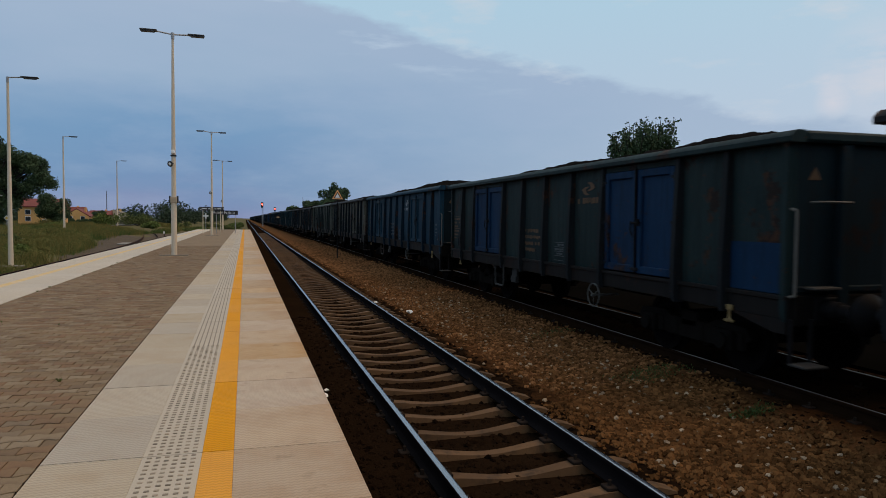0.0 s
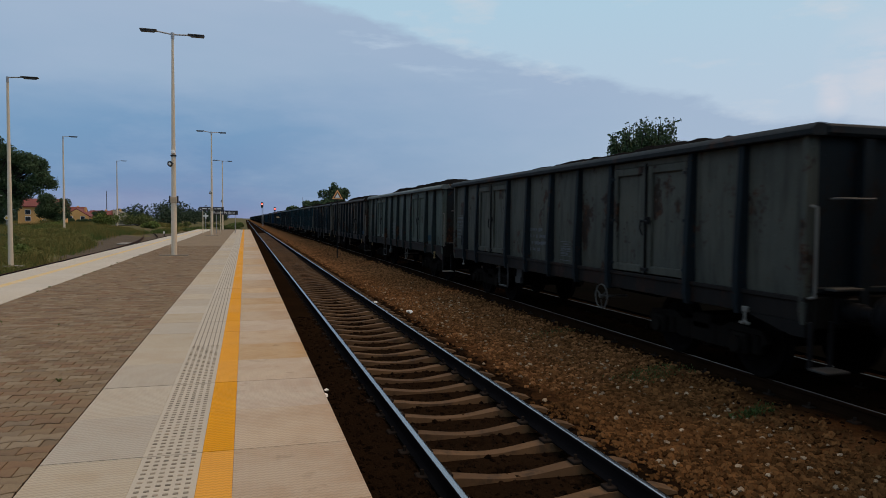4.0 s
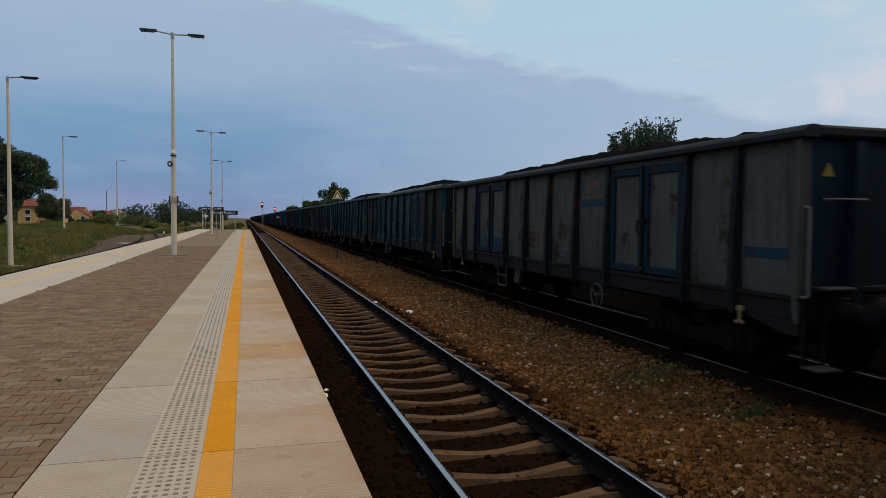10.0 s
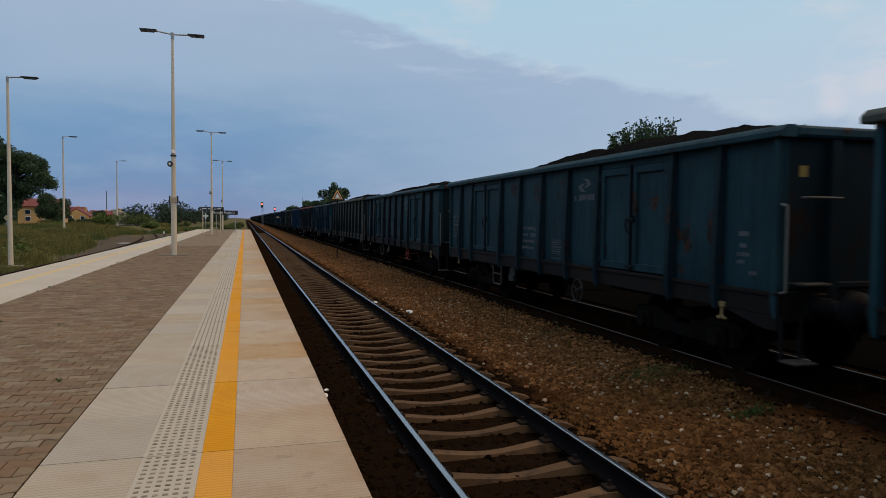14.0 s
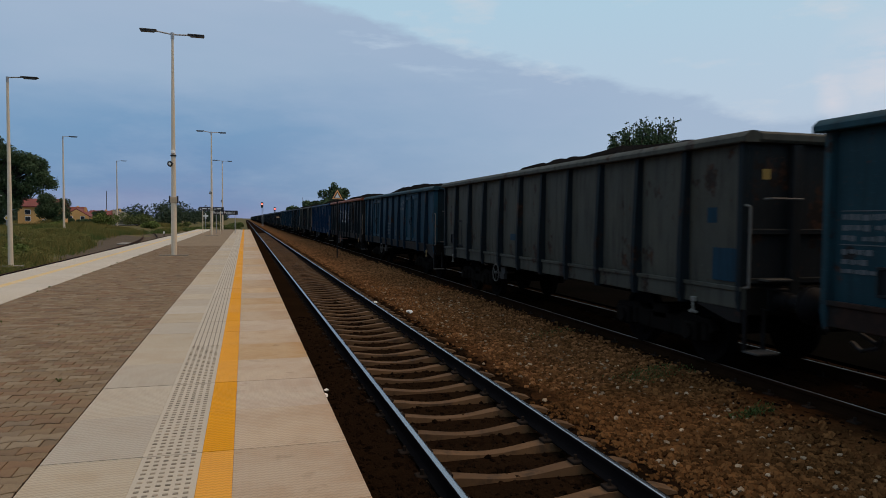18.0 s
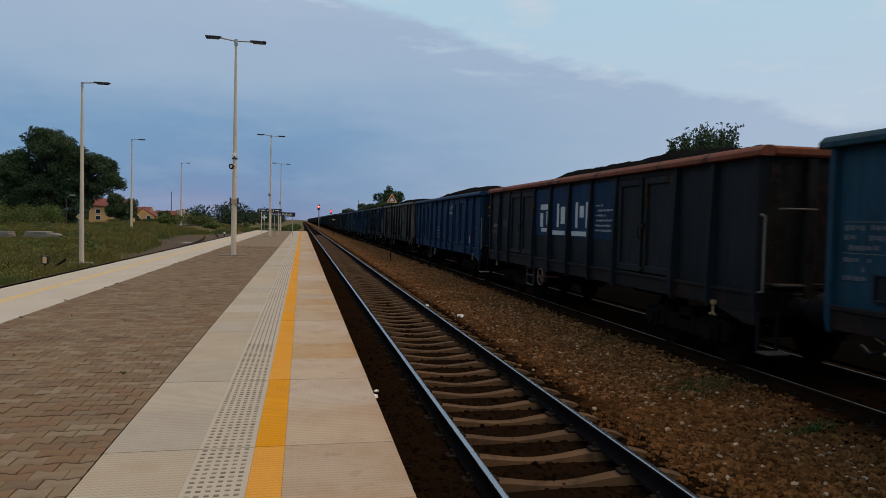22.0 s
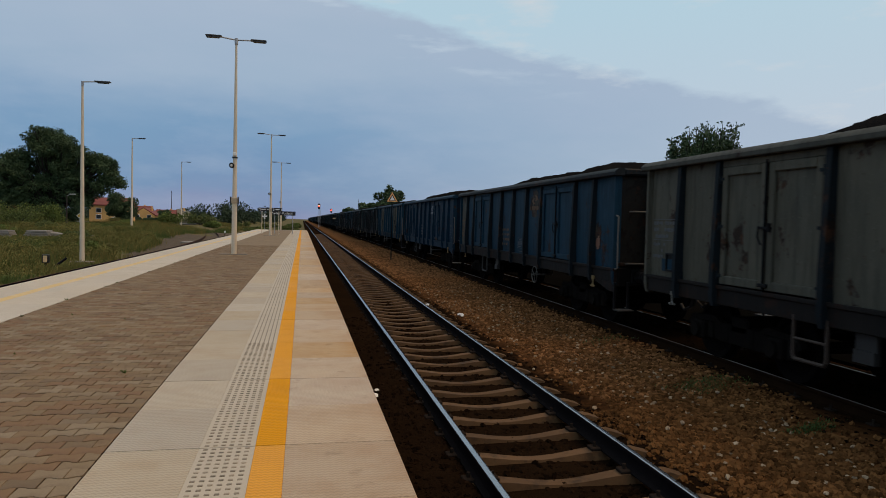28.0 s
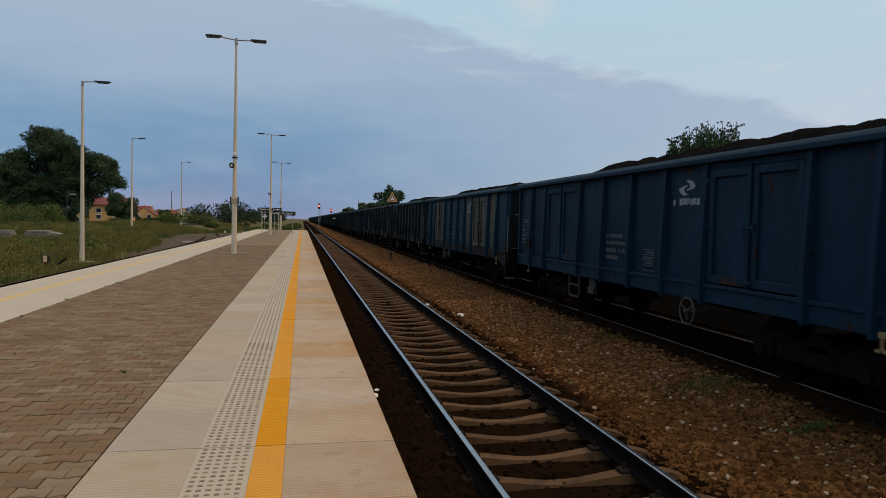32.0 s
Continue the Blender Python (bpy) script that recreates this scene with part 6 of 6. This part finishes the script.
def grass(name, n, seed, height, area, material, label):
    """Loose grass blades in tufts."""
    rng = np.random.default_rng(seed)
    x0, x1, y0, y1 = area
    X, Y = [], []
    V, F = [], []
    k = 0
    while k < n:
        y = y0 + (y1 - y0) * rng.random() ** 1.7
        x = x0 + (x1 - x0) * rng.random() ** 0.8
        if noise.noise((x * 0.15 + seed, y * 0.1, 0)) < -0.25 + 0.3 * rng.random():
            k += 0.2
            continue
        if x > grass_edge(y) + 0.35 * rng.normal() and height > 0.3:
            k += 0.05
            continue
        if 97.5 < y < 140 and x < -12.2:
            k += 0.05
            continue
        z = ground_z(x, y)
        far = 1 + max(0, y - 30) / 60
        for _ in range(5):
            h = height * rng.uniform(0.4, 1.2) * (0.45 if x / y < -0.275 and 38 < y < 56 or y < 38 and x > -11.9 else 1.0)
            a, lean = rng.uniform(0, 6.28), rng.uniform(0.1, 0.75) * h
            bx, by = x + rng.normal() * 0.14 * far, y + rng.normal() * 0.14 * far
            w = rng.uniform(0.005, 0.013) * far
            c, s = math.cos(a), math.sin(a)
            i = len(V)
            V += [(bx - w, by, z - 0.02), (bx + w, by, z - 0.02), (bx + c * lean * 0.4 + w * .7, by + s * lean * .4, z + h * 0.6), (bx + c * lean * 0.4 - w * .7, by + s * lean * .4, z + h * 0.6), (bx + c * lean, by + s * lean, z + h)]
            F += [(i, i + 1, i + 2, i + 3), (i + 3, i + 2, i + 4)]
        k += 1
    ob = part(name, raw_mesh(name, V, F), material, None)
    tagged(ob, label, "grass", kind="stuff")


grass("tall_grass", 34000, 71, 0.66, (-45, -9.4, 26, 150), "grass_blade", "tall dry yellow-green grass beside the side track")
def weed_field():
    """Low mixed weeds and herbs all over the rough ground."""
    rng = random.Random(74)
    blobs = []
    for i in range(1500):
        y = 27 + 70 * rng.random() ** 1.4
        x = grass_edge(y) - 0.3 - rng.random() ** 0.9 * (4 + (y - 27) * 0.42)
        low = 0.5 if x / y < -0.275 and 38 < y < 56 or y < 38 and x > -11.9 else 1.0
        h = rng.uniform(0.25, 0.6) * low
        w = rng.uniform(0.35, 0.95)
        blobs.append((x, y, ground_z(x, y) + h * 0.55, w, w, h * 0.55))
    v, f = leaf_cloud(blobs, 90000, 0.062, 75, 0.3)
    ob = part("field_weeds", raw_mesh("field_weeds", v, f), "leaf_olive", None)
    tagged(ob, "olive and yellow-green weeds among the grass", "weeds", kind="stuff")


weed_field()
grass("green_grass", 26000, 72, 0.55, (-50, -9.3, 26, 140), "grass_green", "green grass and weeds beside the side track")
grass("track_weeds", 500, 73, 0.22, (-9.3, -6.3, 34, 110), "grass_green", "low weeds on the side track")

# weeds in the ballast between the main tracks
def weed_patch(cx, cy, w, n, seed):
    rng = np.random.default_rng(seed)
    V, F = [], []
    for _ in range(n):
        x, y = cx + rng.normal() * w, cy + rng.normal() * w * 0.5
        a, h, s = rng.uniform(0, 6.28), rng.uniform(0.015, 0.045), 0.016
        i = len(V)
        z = bed_z(x, y) + 0.02
        V += [(x, y, z), (x + s * math.cos(a + .5), y + s * math.sin(a + .5), z + h * .6), (x + 2 * s * math.cos(a), y + 2 * s * math.sin(a), z + h), (x + s * math.cos(a - .5), y + s * math.sin(a - .5), z + h * .6)]
        F.append((i, i + 1, i + 2, i + 3))
    ob = part("ballast_weeds", raw_mesh("ballast_weeds", V, F), "leaf_weed", None)
    tagged(ob, "low green weeds growing in the ballast", "weeds", kind="stuff")


weed_patch(5.80, 6.72, 0.15, 330, 81)
weed_patch(5.75, 8.72, 0.30, 330, 82)
weed_patch(5.85, 9.0, 0.2, 200, 83)
weed_patch(5.9, 12.5, 0.3, 140, 84)

# small weeds in the paving joints
def joint_weed(x, y, w, n, seed):
    rng = random.Random(seed)
    V, F = [], []
    for _ in range(n):
        a, h, d = rng.uniform(0, 6.28), rng.uniform(0.010, 0.030), rng.uniform(0.2, 1.0) * w
        c, e, i = math.cos(a), math.sin(a), len(V)
        V += [(0.3 * d * c - 0.006 * e, 0.3 * d * e + 0.006 * c, -0.01), (0.3 * d * c + 0.006 * e, 0.3 * d * e - 0.006 * c, -0.01), (0.7 * d * c, 0.7 * d * e, h * 0.8), (d * c, d * e, h)]
        F += [(0 + i, 1 + i, 2 + i), (1 + i, 3 + i, 2 + i)]
    ob = part("joint_weed", raw_mesh("joint_weed", V, F), "grass_green", None, m=pose(x, y, 0))
    tagged(ob, "small weed growing in a paving joint", "weed", "weeds on the platform")


joint_weed(-1.69, 7.17, 0.045, 24, 201)
weed_rng = random.Random(202)
for i in range(16):
    joint_weed(BACK + SLAB + weed_rng.uniform(-0.02, 0.06), 11 + 2.1 * i + weed_rng.uniform(-0.9, 0.9), weed_rng.uniform(0.03, 0.06), 16, 210 + i)
for i in range(5):
    joint_weed(weed_rng.uniform(-3.9, -1.5), weed_rng.uniform(6, 20), 0.02, 10, 240 + i)

# stacked old slabs and rubble in the grass
for i, (x, y, w) in enumerate(((-21.7, 55, 2.4), (-18.9, 55.2, 1.7))):
    root = thing("slab_stack", "stack of old grey concrete slabs in the grass", "slab stack", pose(x, y, ground_z(x, y) + 0.08), "slab stacks")
    part("support", Geo().box(-w / 2 + .2, w / 2 - .2, -0.4, 0.4, -0.3, 0.02), "slab_grey", root)
    for j in range(3):
        part("concrete_slab", Geo().box(-w / 2 + 0.1 * j, w / 2 - 0.07 * j, -0.6, 0.6, 0.02 + 0.16 * j, 0.16 + 0.16 * j, 0.015), "slab_grey", root)
for i, (x, y, s) in enumerate(((-17.8, 55.3, 0.42), (-17.2, 55.6, 0.34), (-16.9, 55.0, 0.38), (-16.4, 55.5, 0.40), (-15.9, 55.2, 0.30), (-15.5, 55.6, 0.36), (-18.2, 54.8, 0.25))):
    ob = part("rubble_block", Geo().box(-s, s, -s * .7, s * .7, 0, s, 0.08), "slab_grey", None, m=pose(x, y, ground_z(x, y), 6 * i, 9, 40 * i))
    tagged(ob, "broken concrete block in the grass", "rubble")
root = thing("level_slab", "pale concrete crossing slabs at the turnout", "concrete slab", pose(-10.3, 62.5, -0.78), kind="")
for j in range(3):
    part("concrete_slab", Geo().box(0.0, 0.95, j * 0.9, j * 0.9 + 0.86, 0.0, 0.10, 0.02), "slab_grey", root)

# road, signs and houses behind the grass
xs, ys = [-120 + 4.8 * i for i in range(22)], [100 + 3.9 * j for j in range(11)]
v = [(x, y, ground_z(x, y) + d) for d in (0.14, -0.4) for y in ys for x in xs]
n, half = len(xs), len(xs) * len(ys)
f = [(j * n + i, j * n + i + 1, (j + 1) * n + i + 1, (j + 1) * n + i) for j in range(len(ys) - 1) for i in range(n - 1)]
f += [(i, i + 1, half + i + 1, half + i) for i in range(n - 1)] + [(j * n + n - 1, (j + 1) * n + n - 1, half + (j + 1) * n + n - 1, half + j * n + n - 1) for j in range(len(ys) - 1)]
solid("road", raw_mesh("road", v, f, True), "asphalt", "grey asphalt yard and road behind the grass", "road")


def house(x, y, w, d, h, roof_h, wall_mat, roof_mat, label, gable=False):
    """A house whose eaves, or whose gable, face the station."""
    root = thing("house", label, "house", pose(x, y, 0.05), "houses")
    part("wall", Geo().box(-w / 2, w / 2, 0, d, 0, h), wall_mat, root)
    o = 0.35
    if gable:
        roof = Geo().prism([(-w / 2 - o, h - 0.15), (w / 2 + o, h - 0.15), (w / 2 + o, h), (0, h + roof_h), (-w / 2 - o, h)], 0.02, d + o)
        part("gable", Geo().prism([(-w / 2, h), (w / 2, h), (0, h + roof_h * 0.88)], -0.03, 0.02), wall_mat, root)
    else:
        swap = Matrix(((0, 1, 0, 0), (1, 0, 0, 0), (0, 0, 1, 0), (0, 0, 0, 1)))
        roof = Geo().prism([(-o, h - 0.15), (d + o, h - 0.15), (d + o, h), (d / 2, h + roof_h), (-o, h)], -w / 2 - o, w / 2 + o, swap)
    part("roof", roof, roof_mat, root, "red tiled roof" if "red" in roof_mat else "pale low roof")
    part("chimney", Geo().box(w * 0.18, w * 0.18 + 0.36, d * 0.5, d * 0.5 + 0.36, h + roof_h * 0.5, h + roof_h + 0.22, 0.03), "brick_orange", root)
    n = max(2, int(w / 2.2))
    for fl in range(1 if h < 2.6 else 2):
        for i in range(n):
            cx, z0 = -w / 2 + w * (i + 0.5) / n, (0.7 if fl == 0 else 1.75)
            tall = 0.75 if h > 2.6 else 0.9
            win = part("window", Geo().box(cx - 0.42, cx + 0.42, -0.06, 0.04, z0, z0 + tall, 0.02), "sign_white", root)
            part("pane", Geo().box(cx - 0.35, cx + 0.35, -0.07, -0.06, z0 + 0.07, z0 + tall - 0.07), "window_glass", win)


house(-30.9, 120, 5.6, 6, 3.05, 1.25, "brick_orange", "roof_red", "orange-walled two-storey house with red roof")
house(-31.9, 150, 4.4, 6, 1.5, 1.6, "brick_orange", "roof_red", "low orange house with a red roof", True)
house(-34.6, 156, 4.6, 6, 1.7, 1.8, "brick_orange", "roof_red", "orange house with a steep red roof")
house(-28.9, 155, 3.6, 6, 1.4, 1.4, "wall_cream", "roof_red", "low cream house with a red roof")
house(-26.6, 158, 3.2, 7, 2.1, 0.95, "wall_cream", "old_concrete", "pale cream outbuilding with a low roof", True)
root = thing("shed", "small white flat-roofed shed among bushes", "shed", pose(-27.3, 112, 0.05))
part("wall", Geo().box(-0.8, 0.8, 0, 1.5, 0, 0.9, 0.02), "dark_wood", root)
part("roof", Geo().box(-1.0, 1.0, -0.2, 1.7, 0.9, 1.08, 0.03), "sign_white", root)
tree("broadleaf_tree", "leafy dark green tree beside the orange house", pose(-25.3, 105, 0.0), blobs_for(4.2, 5.0, 26, 33, 0.12), 10000, 0.13, 17, "leaf_dark", 0.8, 0.14)
tree("broadleaf_tree", "small dark tree in front of the red roofs", pose(-27.2, 148, 0.0), blobs_for(3.0, 2.8, 9, 34, 0.15), 900, 0.24, 18, "leaf_dark", 0.6, 0.1)
for i in range(9):
    bush(-33.5 + 1.15 * i, 145.5, 2.0, 1.3, 160 + i, "leaf_dark")
for i, (x, y, w, h, mt) in enumerate([(-13.4, 44, 2.4, 0.9, "leaf_olive"), (-14.8, 50, 2.6, 1.1, "leaf_olive"), (-12.9, 52, 2.0, 0.9, "leaf_olive"),
                                      (-12.4, 40, 1.8, 0.7, "leaf_olive"), (-16.5, 58, 3.0, 1.2, "leaf_olive"), (-19.2, 60, 3.0, 1.3, "leaf_olive"), (-23.5, 96, 3.0, 1.5, "leaf_olive"),
                                      (-13.5, 36.5, 1.6, 0.6, "leaf_olive"), (-15.5, 41, 2.2, 0.9, "leaf_olive")]):
    bush(x, y, w, h, 180 + i, mt)
root = thing("timber_stack", "dark stack of timber near the road", "timber", pose(-18.6, 140.5, 0.05))
for j in range(4):
    part("beam", Geo().box(-2.0, 2.0, -0.5, 0.5, 0.3 * j, 0.3 * j + 0.27, 0.03), "dark_wood", root)
root = thing("fence", "long low pale wall behind the grass", "wall", pose(-22.2, 140.5, 0.05))
part("panel", Geo().box(-2.2, 2.2, -0.1, 0.1, 0, 0.9, 0.02), "old_concrete", root)
root = thing("road_sign", "yellow diamond road sign on a post", "sign", pose(-22.0, 75, -0.1))
part("post", Geo().rod((0, 0, 0), (0, 0, 1.3), 0.03, n=8), "galvanised", root)
part("plate", Geo().box(-0.18, 0.18, -0.03, -0.015, -0.18, 0.18, 0.01, pose(0, 0, 1.45, 0, 45, 0)), "sign_white", root)
part("field", Geo().box(-0.135, 0.135, -0.04, -0.03, -0.135, 0.135, 0.005, pose(0, 0, 1.45, 0, 45, 0)), "sign_yellow", root)
root = thing("street_lamp", "small old street lamp in front of the trees", "lamp post", pose(-24.7, 80, -0.05))
part("pole", Geo().rod((0, 0, 0), (0, 0, 3.5), 0.08, 0.06, 10), "dark_wood", root)
part("lamp_head", Geo().rod((0, 0, 3.45), (0.4, 0, 3.65), 0.03, n=6).box(0.3, 0.85, -0.1, 0.1, 3.6, 3.72, 0.03), "galvanised", root)
for x, y, h in ((-33.5, 190, 9.0), (19.9, 250, 10.1)):
    root = thing("mast", "thin dark mast on the horizon", "mast", pose(x, y, -0.9))
    part("pole", Geo().rod((0, 0, 0), (0, 0, h), 0.12, 0.07, 8), "dark_wood", root)

# ---- platform edge slabs: plain concrete, tactile strip, yellow line ----
def slab_meshes():
    a = Geo().box(-1.914, -1.3203, 0.003, 0.997, -0.16, 0.0, 0.0015).mesh("edge_slab_inner")
    t = Geo().box(-1.320, -0.9552, 0.003, 0.997, -0.15, -0.001, 0.0015).mesh("tactile_strip")
    y = Geo().box(-0.9549, -0.7553, 0.003, 0.997, -0.15, 0.001, 0.0015).mesh("yellow_line")
    b = Geo().box(-0.755, 0.0, 0.003, 0.997, -0.16, 0.0, 0.0025).mesh("edge_slab_outer")
    return a, t, y, b


def stud_mesh():
    """Oblong studs of the warning field, six in a row."""
    g = Geo()
    for i in range(6):
        for j in range(14):
            x, y = -1.275 + 0.054 * i, 0.036 + 0.0714 * j
            g.box(x - 0.015, x + 0.015, y - 0.011, y + 0.011, -0.002, 0.003, 0.002)
    return g.mesh("stud")


def rib_mesh():
    g = Geo()
    for i in range(6):
        x = -1.275 + 0.054 * i
        g.box(x - 0.006, x + 0.006, 0.0, 1.0, -0.002, 0.003, 0.002)
    return g.mesh("rib")


SA, ST, SY, SB = slab_meshes()
STUD, RIB = stud_mesh(), rib_mesh()
slab_z = random.Random(91)
for i in range(int(round(Y1 - Y0))):
    y = Y0 + i
    for side in (0, 1):
        m = pose(EDGE, y, slab_z.uniform(-0.003, 0.001)) if side == 0 else pose(BACK, y + 1, slab_z.uniform(-0.003, 0.001), 0, 0, 180)
        slab = part("edge_slab", SB, ("slab_concrete", "slab_white")[side], platform, m=m)
        part("inner_slab", SA, ("slab_pale", "slab_white")[side], slab)
        strip = part("tactile_strip", ST, ("tactile_white", "slab_white")[side], slab, "pale tactile paving strip")
        part("yellow_line", SY, ("yellow_line", "yellow_faded")[side], slab, "painted yellow safety line")
        if side == 0:
            part("tactile_studs" if y < 8.6 else "tactile_ribs", STUD if y < 8.6 else RIB, "tactile_stud" if y < 8.6 else "tactile_rib", slab)

# ---- interlocking pavers between the strips ----
def paver_outline():
    """Double-T stone, 0.2 by 0.165: wide ends fit the waists of the next row."""
    q = [(0.0970, 0.0782), (0.0695, 0.0782), (0.0295, 0.0560)]
    return [(-x, -y) for x, y in q] + [(x, -y) for x, y in reversed(q)] + [(x, y) for x, y in q] + [(-x, y) for x, y in reversed(q)]


def paver_rows():
    out = paver_outline()
    n = len(out)
    verts = [(x - math.copysign(c, x), y - math.copysign(c, y), z) for z, c in ((-0.025, 0.0), (-0.0035, 0.0), (0.0, 0.0025)) for x, y in out]
    polys = [(r * n + i, r * n + (i + 1) % n, (r + 1) * n + (i + 1) % n, (r + 1) * n + i) for r in (0, 1) for i in range(n)] + [tuple(range(2 * n, 3 * n))]
    me = raw_mesh("paver", verts, polys)
    base = np.array(verts)
    left, right = BACK + SLAB + 0.010, EDGE - SLAB - 0.012
    V, F = [], []
    rng = random.Random(95)
    made = 0
    y, row = 3.4 - 0.140 * 110, 0
    while y < 40:
        x = right - 0.1 + (0.1 if row % 2 else 0.0)
        while x > left - 0.09:
            dz, turn_z = rng.uniform(-0.004, 0.003), rng.uniform(-0.9, 0.9)
            tip, tilt = rng.uniform(-.7, .7), rng.uniform(-.7, .7)
            whole = left < x - 0.099 and x + 0.099 < right + 0.002
            if 3.35 < y < 7.6 and x > -3.6 and made < 300 and whole:
                part("paver", me, "paver", platform, m=pose(x, y, -0.005 + dz, tip, tilt, turn_z))
                made += 1
            else:
                k = len(V)
                p = base + np.array([x, y, -0.005 + dz])
                p[:, 2] += base[:, 0] * math.radians(tilt) + base[:, 1] * math.radians(tip)
                p[:, 0] = np.clip(p[:, 0], left, right)
                V.extend(p.tolist())
                F.extend(tuple(i + k for i in f) for f in polys)
            x -= 0.2
        y += 0.140
        row += 1
    ob = part("paver_field", raw_mesh("paver_field", V, F), "paver", platform)
    tagged(ob, kind="stuff")
    part("paver_field_far", Geo().box(BACK + SLAB, EDGE - SLAB, 40.0, Y1, -0.02, -0.004), "paver", platform)


paver_rows()


# ---- the moving train ----
def run(t):
    """Metres that the train has gone after t seconds."""
    s = t / 32
    d = sum(c * s ** (i + 1) for i, c in enumerate((237.628, -3.517, -34.867, 84.159, -62.165)))
    return d + float(np.interp(t, (0, 10, 12, 13.5, 16, 18, 20, 22, 23, 24, 25, 26, 27.5, 28.4, 29.2, 30.5, 32), (0, 0, .07, 0, -.06, -.12, -.06, -.04, .05, .17, .24, .17, 0, -.14, -.08, 0, 0)))


def motions():
    for k, root in TRAIN.items():
        y0 = 6.483 + HB + PITCH * k
        walk(root, [(0.5 * i, pose(T2, y0 - run(0.5 * i), RAIL2)) for i in range(65)])
    step = 1 / 15
    for wheel, y in WHEELS:
        walk(wheel, [(i * step, pose(0, y, 0.46, math.degrees(run(i * step) / 0.46) % 360.0)) for i in range(481)])


motions()
